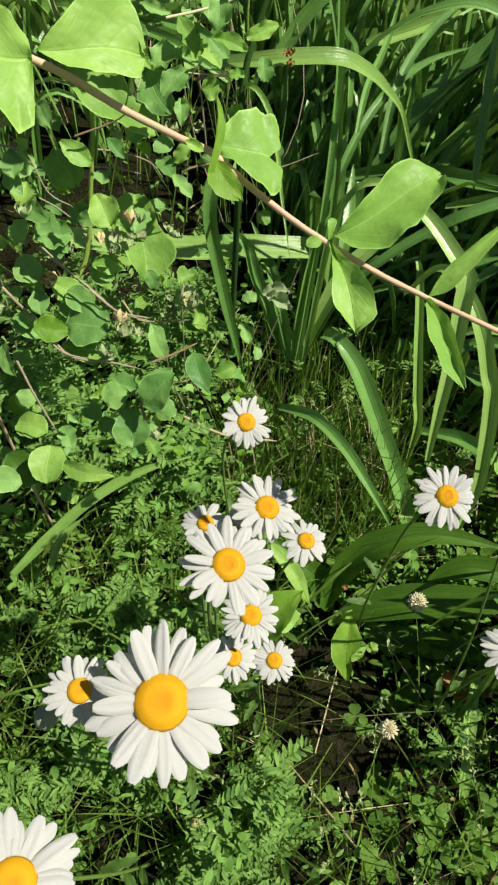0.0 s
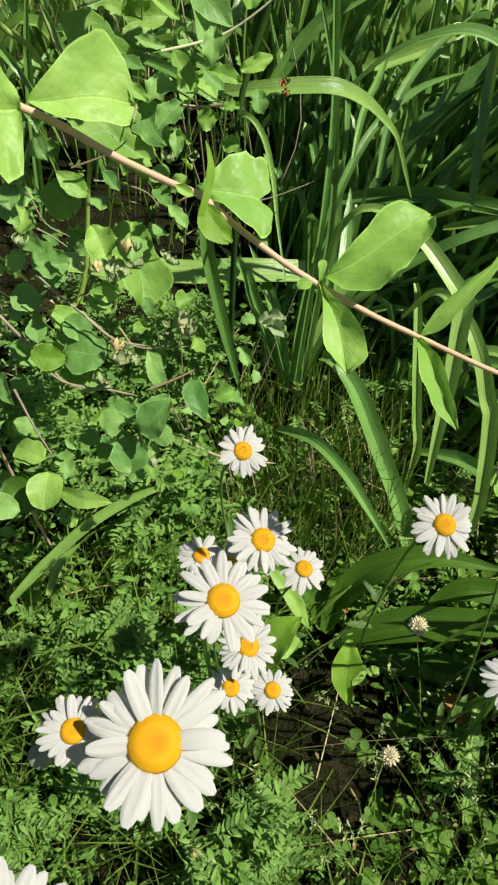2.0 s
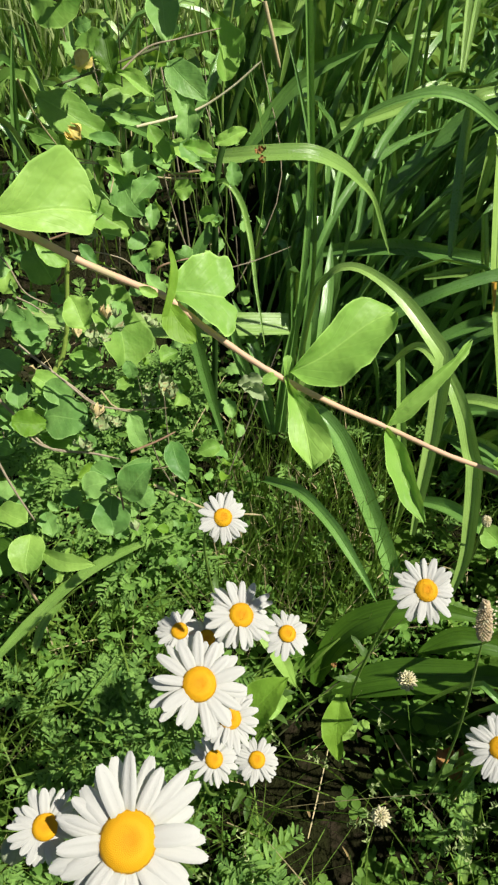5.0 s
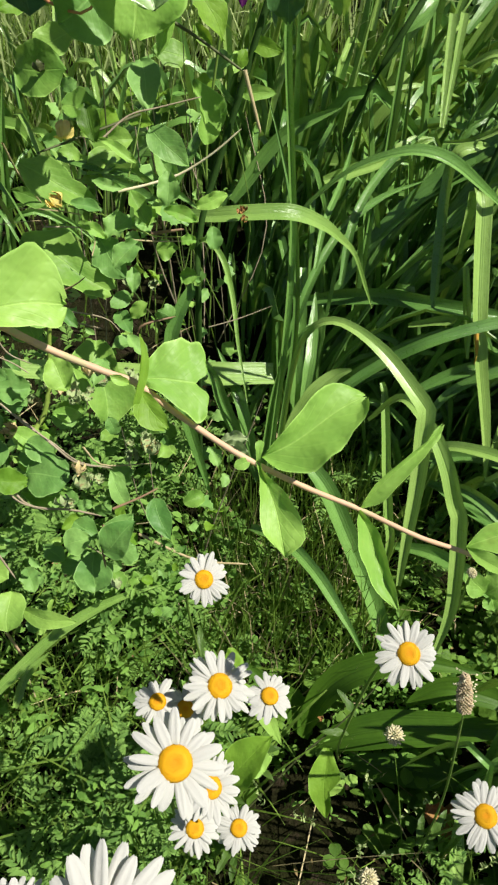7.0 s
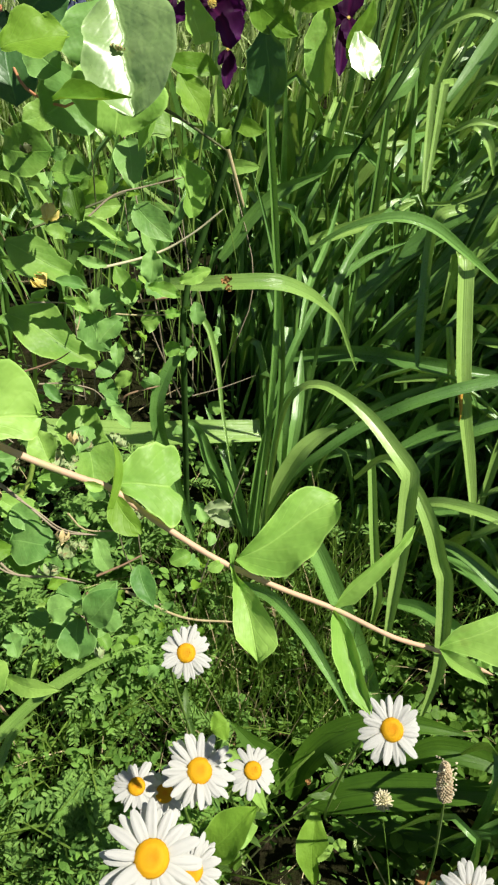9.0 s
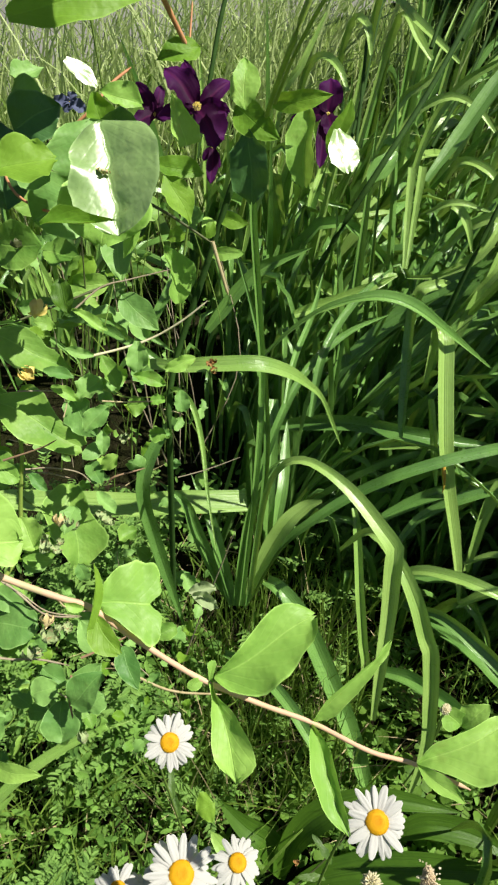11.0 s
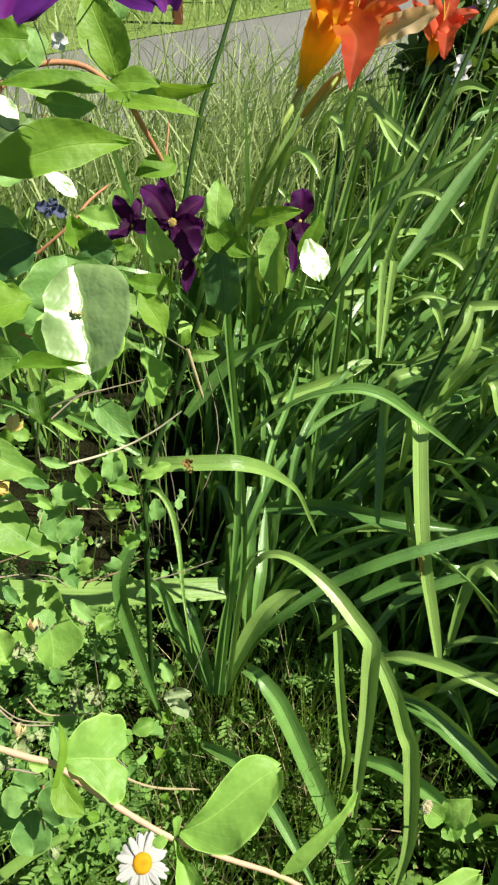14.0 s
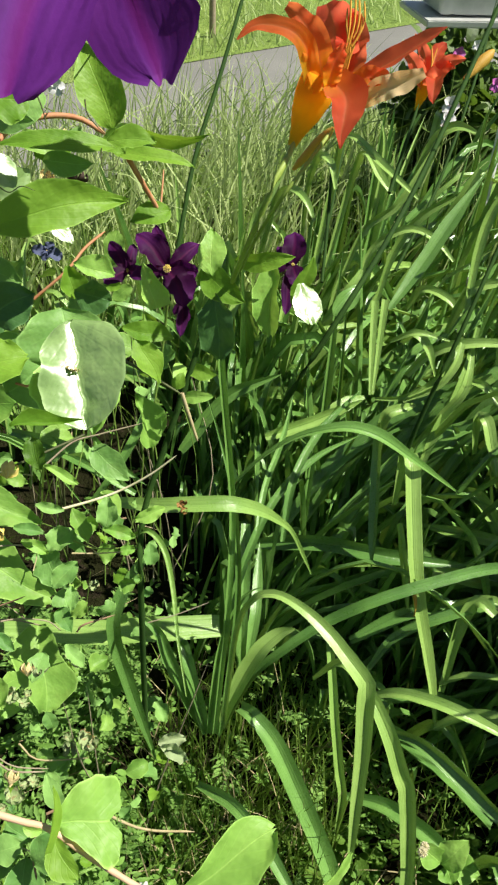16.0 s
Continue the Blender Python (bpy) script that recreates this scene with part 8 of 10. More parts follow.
ribbon("leaf_blade", [(0.0716, 0.5624, 0.2521), (0.0874, 0.5884, 0.4111), (0.1030, 0.5861, 0.4733), (0.1238, 0.5814, 0.4911), (0.1487, 0.5668, 0.4895), (0.1758, 0.5436, 0.4771), (0.1997, 0.5166, 0.4576), (0.2116, 0.5037, 0.4462), (0.2138, 0.5007, 0.4425), (0.2124, 0.4891, 0.4256), (0.2113, 0.4654, 0.3774), (0.2055, 0.4334, 0.3163), (0.2025, 0.4060, 0.2505)], 0.0183, (-0.1716, -0.4627, 0.8697), LILY_LIGHT, lily, fold=0.32, widths=(0.34, 0.36, 0.38, 0.47, 0.57, 0.77, 0.89, 0.98, 1.00, 1.00, 0.89, 0.68, 0.30), count=60, roll=0, seed=173, label="long leaf bent over sharply")
ribbon("leaf_blade", [(0.1749, 0.5622, 0.3549), (0.2005, 0.5468, 0.4105), (0.2219, 0.5055, 0.4139), (0.2394, 0.4723, 0.3881), (0.2535, 0.4493, 0.3462), (0.2568, 0.4449, 0.3395), (0.2595, 0.4377, 0.3257), (0.2629, 0.4110, 0.2769), (0.2619, 0.3832, 0.2235), (0.2458, 0.3494, 0.1674)], 0.0179, (-0.2127, -0.3389, 0.9165), LILY_LIGHT, lily, fold=0.32, widths=(0.24, 0.54, 0.78, 0.93, 0.98, 1.00, 1.00, 0.93, 0.73, 0.20), count=60, roll=0, seed=174)
ribbon("leaf_blade", [(0.2059, 0.6427, 0.3297), (0.2088, 0.6251, 0.3180), (0.2095, 0.5665, 0.2696), (0.2139, 0.5208, 0.2124), (0.2176, 0.4988, 0.1808), (0.2111, 0.4746, 0.1152)], 0.0122, (-0.1440, -0.3580, 0.9226), LILY_LIGHT, lily, fold=0.5, widths=(0.50, 0.81, 0.94, 1.00, 0.88, 0.25), count=40, roll=0, seed=175)
ribbon("leaf_blade", [(0.3019, 0.7596, 0.4317), (0.3012, 0.7611, 0.5021), (0.3046, 0.7567, 0.5227), (0.3053, 0.7381, 0.5173), (0.3049, 0.7017, 0.4781), (0.3063, 0.6593, 0.4251), (0.3168, 0.6345, 0.3693), (0.3319, 0.6094, 0.3063), (0.3416, 0.5899, 0.2608), (0.3472, 0.5683, 0.2146)], 0.0204, (0.1707, -0.5098, 0.8432), LILY_LIGHT, lily, fold=0.28, widths=(0.36, 0.71, 0.96, 1.00, 1.00, 0.96, 0.89, 0.79, 0.57, 0.11), count=50, seed=176)
ribbon("leaf_blade", [(0.2922, 0.7024, 0.4588), (0.2965, 0.6786, 0.4242), (0.2999, 0.6559, 0.3927), (0.3024, 0.6419, 0.3694)], 0.0092, (-0.2405, -0.5213, 0.8188), LILY_LIGHT, lily, fold=0.4, widths=(0.77, 1.00, 0.92, 0.31), count=40, roll=0, seed=177)
tube("dead_tip", [(0.3036, 0.6439, 0.4098), (0.3062, 0.6308, 0.3886), (0.3051, 0.6257, 0.3764)], 0.00306, BUD_ORANGE, lily, 0.3, 8, label='yellowed leaf tip', knots=0.0)
ribbon("leaf_blade", [(0.0716, 0.5624, 0.2521), (0.1084, 0.5816, 0.3351), (0.1466, 0.5881, 0.3797), (0.1913, 0.6000, 0.4085), (0.2399, 0.6040, 0.4369), (0.3061, 0.6186, 0.4457), (0.3878, 0.6443, 0.4367), (0.4445, 0.6542, 0.4206)], 0.0138, (-0.4295, -0.4421, 0.7875), LILY_LEAF, lily, fold=0.45, widths=(0.45, 0.65, 0.80, 0.90, 0.95, 1.00, 1.00, 0.90), count=40, seed=178)
ribbon("leaf_blade", [(0.0850, 0.7588, 0.4693), (0.1217, 0.7585, 0.5177), (0.1595, 0.7556, 0.5523), (0.1963, 0.7498, 0.5706), (0.2273, 0.7460, 0.5759), (0.2602, 0.7412, 0.5659), (0.2959, 0.7347, 0.5411), (0.3353, 0.7311, 0.5083), (0.3696, 0.7303, 0.4786)], 0.0156, (-0.1609, -0.4273, 0.8897), LILY_LEAF, lily, fold=0.4, widths=(0.26, 0.35, 0.43, 0.65, 0.91, 1.00, 0.74, 0.39, 0.13), count=36, roll=0, seed=179)
ribbon("leaf_blade", [(-0.0337, 0.6353, 0.5782), (0.0098, 0.6140, 0.5936), (0.0424, 0.6075, 0.5994), (0.0800, 0.6068, 0.5995), (0.1083, 0.6151, 0.5816), (0.1278, 0.6212, 0.5617), (0.1457, 0.6238, 0.5389), (0.1607, 0.6238, 0.5002), (0.1713, 0.6199, 0.4719)], 0.0160, (0.0134, -0.5170, 0.8559), LILY_LIGHT, lily, fold=0.2, widths=(0.64, 0.93, 0.96, 1.00, 0.86, 0.57, 0.32, 0.29, 0.07), count=45, seed=180)
ribbon("leaf_blade", [(0.2703, 0.7801, 0.5530), (0.2709, 0.7766, 0.5319), (0.2699, 0.7619, 0.4978), (0.2654, 0.7251, 0.4566), (0.2626, 0.6992, 0.4236), (0.2612, 0.6820, 0.4011)], 0.0141, (-0.7320, -0.4837, 0.4799), LILY_LEAF, lily, fold=0.25, widths=(0.30, 0.90, 1.00, 1.00, 0.75, 0.10), count=30, seed=181)
ribbon("leaf_blade", [(0.2706, 0.8416, 0.5498), (0.2753, 0.8806, 0.5925), (0.2803, 0.9187, 0.6416)], 0.0103, (0.0528, -0.7599, 0.6479), LILY_LIGHT, lily, fold=0.3, widths=(0.36, 0.79, 1.00), count=20, seed=182)
ribbon("leaf_blade", [(0.2764, 0.8489, 0.5446), (0.2859, 0.8870, 0.5884), (0.2955, 0.9250, 0.6397)], 0.0105, (0.0448, -0.7599, 0.6485), LILY_LIGHT, lily, fold=0.3, widths=(0.29, 0.71, 1.00), count=20, seed=183)
ribbon("leaf_blade", [(0.1076, 0.7757, 0.3460), (0.2023, 0.7440, 0.3804), (0.2980, 0.7052, 0.3913), (0.4136, 0.7018, 0.3684)], 0.0209, (-0.2613, -0.6148, 0.7442), LILY_LEAF, lily, fold=0.42, profile=BLADE, count=22, ripple=0.0, roll=0, seed=184)
ribbon("leaf_blade", [(0.0936, 0.5826, 0.2643), (0.1089, 0.5617, 0.2764), (0.1342, 0.5369, 0.2537), (0.1594, 0.5011, 0.2058), (0.1831, 0.4632, 0.1605), (0.2038, 0.4182, 0.1158), (0.2227, 0.3642, 0.0513)], 0.0248, (-0.0963, -0.3432, 0.9343), LILY_LEAF, lily, fold=0.35, widths=(0.58, 0.74, 0.95, 1.00, 0.95, 0.89, 0.53), count=40, roll=0, seed=185)
ribbon("leaf_blade", [(0.0387, 0.5201, 0.1953), (0.0784, 0.4802, 0.2298), (0.1135, 0.4301, 0.2367), (0.1449, 0.3716, 0.2257), (0.1582, 0.3361, 0.2242)], 0.0152, (-0.0653, -0.3304, 0.9416), LILY_LEAF, lily, fold=0.42, profile=BLADE, count=22, ripple=0.0, roll=0, seed=186)
ribbon("leaf_blade", [(0.0630, 0.5605, 0.2394), (0.0802, 0.5738, 0.2934), (0.0992, 0.5860, 0.3373), (0.1161, 0.5943, 0.3682), (0.1376, 0.6015, 0.3880), (0.1548, 0.5986, 0.4008)], 0.0200, (-0.0651, -0.4837, 0.8728), LILY_LIGHT, lily, fold=0.25, widths=(0.53, 0.76, 1.00, 1.00, 0.76, 0.18), count=40, roll=0, seed=187)
ribbon("leaf_blade", [(0.0542, 0.5650, 0.2337), (0.0713, 0.5987, 0.3670), (0.0962, 0.6172, 0.4372), (0.1179, 0.6177, 0.4554)], 0.0103, (-0.0513, -0.5986, 0.7994), LILY_LEAF, lily, fold=0.42, profile=BLADE, count=20, ripple=0.0, roll=0, seed=188)
ribbon("leaf_blade", [(0.2953, 0.5829, 0.1872), (0.3519, 0.5318, 0.1797), (0.4205, 0.4599, 0.1647)], 0.0248, (-0.2879, -0.3865, 0.8762), LILY_LEAF, lily, fold=0.42, profile=BLADE, count=20, ripple=0.0, roll=0, seed=189)
ribbon("leaf_blade", [(0.2673, 0.6303, 0.1780), (0.3554, 0.6164, 0.2016), (0.4652, 0.5738, 0.1788)], 0.0186, (-0.2863, -0.4605, 0.8403), LILY_LEAF, lily, fold=0.42, profile=BLADE, count=20, ripple=0.0, roll=0, seed=190)
ribbon("leaf_blade", [(0.2436, 0.6570, 0.2834), (0.3340, 0.6766, 0.3156), (0.4740, 0.6903, 0.2998)], 0.0181, (-0.2844, -0.5538, 0.7826), LILY_LEAF, lily, fold=0.42, profile=BLADE, count=20, ripple=0.0, roll=0, seed=191)
ribbon("leaf_blade", [(-0.0144, 0.5993, 0.5670), (0.0014, 0.5901, 0.5842), (0.0158, 0.5786, 0.5717), (0.0240, 0.5464, 0.5558), (0.0281, 0.5060, 0.5362), (0.0352, 0.4616, 0.5058)], 0.0059, (0.2051, -0.5471, 0.8116), LILY_LIGHT, lily, fold=0.5, widths=(0.64, 0.91, 1.00, 0.82, 0.55, 0.14), count=30, seed=192)
ribbon("leaf_blade", [(-0.0030, 0.5894, 0.5483), (-0.0237, 0.5709, 0.5247), (-0.0382, 0.5525, 0.4865), (-0.0318, 0.5428, 0.4143), (-0.0070, 0.5182, 0.2653)], 0.0146, (0.1262, -0.5701, 0.8118), LILY_LEAF, lily, fold=0.3, profile=BLADE, count=20, ripple=0.0, roll=0, seed=193)
ribbon("leaf_blade", [(0.0609, 0.5618, 0.2401), (0.0773, 0.5938, 0.4395), (0.0842, 0.6337, 0.5412), (0.0809, 0.6548, 0.6241), (0.0740, 0.6650, 0.7248), (0.0772, 0.6763, 0.7651)], 0.0071, (0.2358, -0.7087, 0.6650), LILY_LEAF, lily, fold=0.5, widths=(0.83, 1.00, 1.00, 1.00, 1.00, 0.92), count=30, seed=194)
ribbon("leaf_blade", [(0.0682, 0.5591, 0.2437), (0.0896, 0.6094, 0.4274), (0.0887, 0.6407, 0.5329), (0.0844, 0.6574, 0.5751), (0.0711, 0.6888, 0.6256), (0.0589, 0.7079, 0.6619)], 0.0074, (-0.0406, -0.7171, 0.6958), LILY_LEAF, lily, fold=0.4, profile=BLADE, count=24, ripple=0.0, roll=0, seed=195)
ribbon("leaf_blade", [(-0.2470, 0.6319, 0.3816), (-0.1533, 0.6375, 0.3643), (-0.0648, 0.6366, 0.3559), (0.0029, 0.6354, 0.3595), (0.0710, 0.6418, 0.3503)], 0.0298, (0.1614, -0.4074, 0.8989), LILY_LIGHT, lily, fold=0.12, widths=(0.71, 0.95, 1.00, 1.00, 0.90), count=25, seed=196)
ribbon("leaf_blade", [(-0.1610, 0.7644, 0.5666), (-0.0998, 0.7346, 0.5690), (-0.0489, 0.7135, 0.5650), (-0.0064, 0.6925, 0.5449)], 0.0138, (0.1319, -0.7390, 0.6606), LILY_LEAF, lily, fold=0.42, profile=BLADE, count=20, ripple=0.0, roll=0, seed=197)
ribbon("leaf_blade", [(0.0255, 0.8651, 0.4415), (0.0885, 0.8845, 0.5167), (0.1623, 0.8846, 0.5552)], 0.0182, (-0.0358, -0.7976, 0.6021), LILY_LEAF, lily, fold=0.42, profile=BLADE, count=20, ripple=0.0, roll=0, seed=198)
ribbon("leaf_blade", [(0.1389, 0.8394, 0.4849), (0.2074, 0.8533, 0.5003), (0.2717, 0.8670, 0.5230)], 0.0168, (-0.1624, -0.7666, 0.6212), LILY_LIGHT, lily, fold=0.42, profile=BLADE, count=20, ripple=0.0, roll=0, seed=199)
ribbon("leaf_blade", [(0.3167, 0.9698, 0.5993), (0.3630, 1.0120, 0.6406), (0.4081, 1.0520, 0.6878), (0.4596, 1.0970, 0.7389)], 0.0219, (-0.5293, -0.6718, 0.5182), LILY_LEAF, lily, fold=0.2, widths=(0.38, 0.96, 1.00, 0.12), count=20, seed=200)
ribbon("leaf_blade", [(0.0474, 0.5700, 0.2389), (0.0095, 0.6055, 0.3378), (-0.0024, 0.6225, 0.3717), (-0.0339, 0.6360, 0.3995)], 0.0162, (0.0660, -0.5652, 0.8223), LILY_LEAF, lily, fold=0.42, profile=BLADE, count=20, ripple=0.0, roll=0, seed=201)
ribbon("leaf_blade", [(0.0507, 0.5652, 0.2336), (0.0356, 0.5960, 0.3140), (0.0229, 0.6338, 0.3414), (0.0023, 0.6791, 0.3611)], 0.0153, (0.0355, -0.5588, 0.8285), LILY_LEAF, lily, fold=0.42, profile=BLADE, count=20, ripple=0.0, roll=0, seed=202)
ribbon("leaf_blade", [(0.1488, 0.6951, 0.4410), (0.1657, 0.7502, 0.4915), (0.2086, 0.8187, 0.5141), (0.2718, 0.8879, 0.5243)], 0.0102, (-0.1700, -0.7579, 0.6298), LILY_LEAF, lily, fold=0.42, profile=BLADE, count=20, ripple=0.0, roll=0, seed=203)
ribbon("leaf_blade", [(0.1163, 0.6858, 0.4730), (0.1302, 0.7409, 0.4924), (0.1577, 0.8128, 0.5020), (0.1803, 0.8892, 0.5163)], 0.0078, (-0.1143, -0.7546, 0.6461), LILY_LEAF, lily, fold=0.42, profile=BLADE, count=20, ripple=0.0, roll=0, seed=204)
ribbon("leaf_blade", [(0.0782, 0.6376, 0.3668), (0.1070, 0.6825, 0.4374), (0.1445, 0.7381, 0.4752), (0.2004, 0.7957, 0.4865), (0.2702, 0.8483, 0.4780)], 0.0102, (-0.1040, -0.7012, 0.7053), LILY_LEAF, lily, fold=0.42, profile=BLADE, count=22, ripple=0.0, roll=0, seed=205)
ribbon("leaf_blade", [(0.3897, 0.7854, 0.4172), (0.4089, 0.7747, 0.4375), (0.4340, 0.7487, 0.4098), (0.4550, 0.7132, 0.3706)], 0.0225, (-0.3836, -0.6228, 0.6819), LILY_LEAF, lily, fold=0.42, profile=BLADE, count=20, ripple=0.0, roll=0, seed=206)
ribbon("leaf_blade", [(0.3942, 0.8913, 0.4640), (0.4424, 0.8750, 0.4807), (0.4606, 0.8354, 0.4519), (0.4667, 0.7944, 0.4048)], 0.0189, (-0.3946, -0.6831, 0.6146), LILY_LEAF, lily, fold=0.42, profile=BLADE, count=20, ripple=0.0, roll=0, seed=207)
ribbon("leaf_blade", [(0.1050, 0.6147, 0.3276), (0.1130, 0.6412, 0.3592), (0.1178, 0.6650, 0.3721), (0.1255, 0.7301, 0.4025)], 0.0143, (-0.0708, -0.5972, 0.7990), LILY_LEAF, lily, fold=0.2, profile=BLADE, count=20, ripple=0.0, roll=0, seed=208)
ribbon("leaf_blade", [(-0.2819, 0.3101, 0.1462), (-0.2333, 0.3485, 0.1768), (-0.1786, 0.3852, 0.2063), (-0.1189, 0.4118, 0.2233), (-0.0629, 0.4275, 0.2272)], 0.0133, (0.2164, -0.4403, 0.8714), LILY_LIGHT, lily, fold=0.42, profile=BLADE, count=20, ripple=0.0, roll=0, label='fallen leaf lying among weeds', seed=209)
ribbon("leaf_blade", [(-0.2398, 0.3158, 0.1437), (-0.2247, 0.3449, 0.1685), (-0.1973, 0.3665, 0.1847)], 0.0101, (0.2621, -0.3803, 0.8870), LILY_LIGHT, lily, fold=0.42, profile=BLADE, count=20, ripple=0.0, roll=0, seed=210)
ribbon("leaf_blade", [(0.2907, 0.8280, 0.4403), (0.2952, 0.8443, 0.4946), (0.3016, 0.8453, 0.5158), (0.3242, 0.8525, 0.5189), (0.3438, 0.8661, 0.5123)], 0.0154, (-0.2354, -0.6854, 0.6891), LILY_LIGHT, lily, fold=0.3, widths=(0.50, 0.80, 1.00, 0.80, 0.20), count=40, roll=0, seed=260)
ribbon("leaf_blade", [(0.2212, 0.8583, 0.4857), (0.2358, 0.8685, 0.5038), (0.2560, 0.8798, 0.5090), (0.2801, 0.8957, 0.5055)], 0.0216, (-0.1885, -0.7036, 0.6852), LILY_LIGHT, lily, fold=0.1, widths=(0.57, 1.00, 0.86, 0.21), count=40, roll=0, seed=261)
ribbon("leaf_blade", [(0.2982, 0.9069, 0.4934), (0.3319, 0.8915, 0.5055), (0.3667, 0.8916, 0.5248), (0.3966, 0.9051, 0.5447), (0.4153, 0.9387, 0.5715)], 0.0129, (-0.2835, -0.6965, 0.6591), LILY_LIGHT, lily, fold=0.4, widths=(0.31, 0.56, 0.88, 1.00, 0.62), count=40, roll=0, seed=262)
ribbon("leaf_blade", [(0.3943, 0.7793, 0.4351), (0.4100, 0.7617, 0.4410), (0.4320, 0.7419, 0.4187), (0.4600, 0.7090, 0.3610)], 0.0188, (-0.3430, -0.5625, 0.7523), LILY_LIGHT, lily, fold=0.4, widths=(0.42, 0.92, 1.00, 0.67), count=40, roll=0, seed=263)
ribbon("leaf_blade", [(0.3546, 0.7790, 0.3702), (0.3827, 0.7516, 0.3863), (0.4120, 0.7305, 0.3965), (0.4533, 0.7159, 0.3922)], 0.0174, (-0.3237, -0.5503, 0.7697), LILY_LIGHT, lily, fold=0.4, widths=(0.27, 0.82, 1.00, 0.91), count=40, roll=0, seed=264)
ribbon("leaf_blade", [(0.2599, 0.7575, 0.3168), (0.3109, 0.7375, 0.3431), (0.3567, 0.7137, 0.3547), (0.3931, 0.7029, 0.3485), (0.4326, 0.6971, 0.3360)], 0.0190, (-0.2722, -0.5316, 0.8021), LILY_LIGHT, lily, fold=0.4, widths=(0.33, 0.83, 1.00, 1.00, 0.83), count=40, roll=0, seed=265)
ribbon("leaf_blade", [(0.2784, 0.5790, 0.1993), (0.3223, 0.5454, 0.2062), (0.3610, 0.5126, 0.1921), (0.4044, 0.4647, 0.1652)], 0.0258, (-0.2623, -0.3343, 0.9052), LILY_LEAF, lily, fold=0.6, widths=(0.31, 0.94, 1.00, 0.75), count=40, roll=0, seed=266)
ribbon("leaf_blade", [(0.2236, 0.5218, 0.1366), (0.2753, 0.4950, 0.1585), (0.3218, 0.4514, 0.1652), (0.3620, 0.4082, 0.1521)], 0.0209, (-0.2301, -0.2837, 0.9309), LILY_LEAF, lily, fold=0.5, widths=(0.38, 0.92, 1.00, 0.46), count=40, roll=0, seed=267)
ribbon("leaf_blade", [(0.0065, 0.7856, 0.6179), (-0.0123, 0.7399, 0.5903), (-0.0413, 0.7072, 0.5543), (-0.0723, 0.6946, 0.5164)], 0.0102, (0.1052, -0.6619, 0.7422), LILY_LEAF, lily, fold=0.4, widths=(0.75, 1.00, 0.88, 0.38), count=40, roll=0, seed=268)
ribbon("leaf_blade", [(-0.1263, 0.7622, 0.5480), (-0.0846, 0.7334, 0.5481), (-0.0531, 0.7174, 0.5375), (-0.0214, 0.7061, 0.5195)], 0.0117, (0.1154, -0.6560, 0.7459), LILY_LEAF, lily, fold=0.4, widths=(0.78, 1.00, 0.94, 0.56), count=40, roll=0, seed=269)
ribbon("leaf_blade", [(0.0956, 0.6040, 0.3010), (0.0970, 0.6287, 0.3666), (0.1021, 0.6748, 0.4167), (0.1063, 0.7215, 0.4466)], 0.0153, (-0.0507, -0.5645, 0.8239), LILY_LEAF, lily, fold=0.3, widths=(0.64, 0.91, 1.00, 0.73), count=40, roll=0, seed=270)
ribbon("leaf_blade", [(0.4197, 0.8177, 0.4634), (0.4136, 0.8251, 0.5189), (0.4206, 0.8124, 0.5250), (0.4259, 0.7876, 0.4986), (0.4334, 0.7690, 0.4666)], 0.0170, (0.0126, -0.6361, 0.7715), LILY_LIGHT, lily, fold=0.25, widths=(0.36, 0.73, 1.00, 0.91, 0.36), count=25, seed=320)
ribbon("leaf_blade", [(0.3435, 0.8453, 0.4544), (0.3755, 0.8482, 0.5077), (0.3998, 0.8542, 0.5484), (0.4160, 0.8990, 0.5881)], 0.0125, (0.0377, -0.7126, 0.7005), LILY_LIGHT, lily, fold=0.3, widths=(0.50, 0.94, 1.00, 0.38), count=20, seed=321)
ribbon("leaf_blade", [(0.3241, 0.8650, 0.5198), (0.3620, 0.8571, 0.5472), (0.3846, 0.8667, 0.5752), (0.3958, 0.8876, 0.5955)], 0.0107, (0.0491, -0.7323, 0.6792), LILY_LIGHT, lily, fold=0.3, widths=(0.36, 0.71, 1.00, 0.71), count=20, seed=322)
ribbon("leaf_blade", [(0.4121, 0.8728, 0.5459), (0.4267, 0.8539, 0.5481), (0.4473, 0.8291, 0.5296)], 0.0125, (-0.0745, -0.6641, 0.7439), LILY_LIGHT, lily, fold=0.3, widths=(0.62, 1.00, 0.62), count=20, seed=323)
ribbon("leaf_blade", [(0.3923, 0.8824, 0.5100), (0.4159, 0.8752, 0.5332), (0.4432, 0.8734, 0.5501)], 0.0160, (-0.0576, -0.6662, 0.7436), LILY_LIGHT, lily, fold=0.2, widths=(0.30, 1.00, 0.80), count=20, seed=324)
ribbon("leaf_blade", [(0.2660, 0.6014, 0.2404), (0.2931, 0.5897, 0.2648), (0.3263, 0.5715, 0.2770), (0.3629, 0.5508, 0.2791), (0.4098, 0.5306, 0.2641)], 0.0155, (-0.0653, -0.3532, 0.9333), LILY_LIGHT, lily, fold=0.3, widths=(0.50, 0.85, 1.00, 1.00, 0.70), count=25, seed=325)
ribbon("leaf_blade", [(0.2633, 0.6239, 0.2649), (0.2935, 0.6403, 0.3086), (0.3400, 0.6441, 0.3402), (0.4157, 0.6486, 0.3644)], 0.0153, (-0.2277, -0.4121, 0.8822), LILY_LEAF, lily, fold=0.3, widths=(0.40, 0.75, 1.00, 0.90), count=20, seed=326)
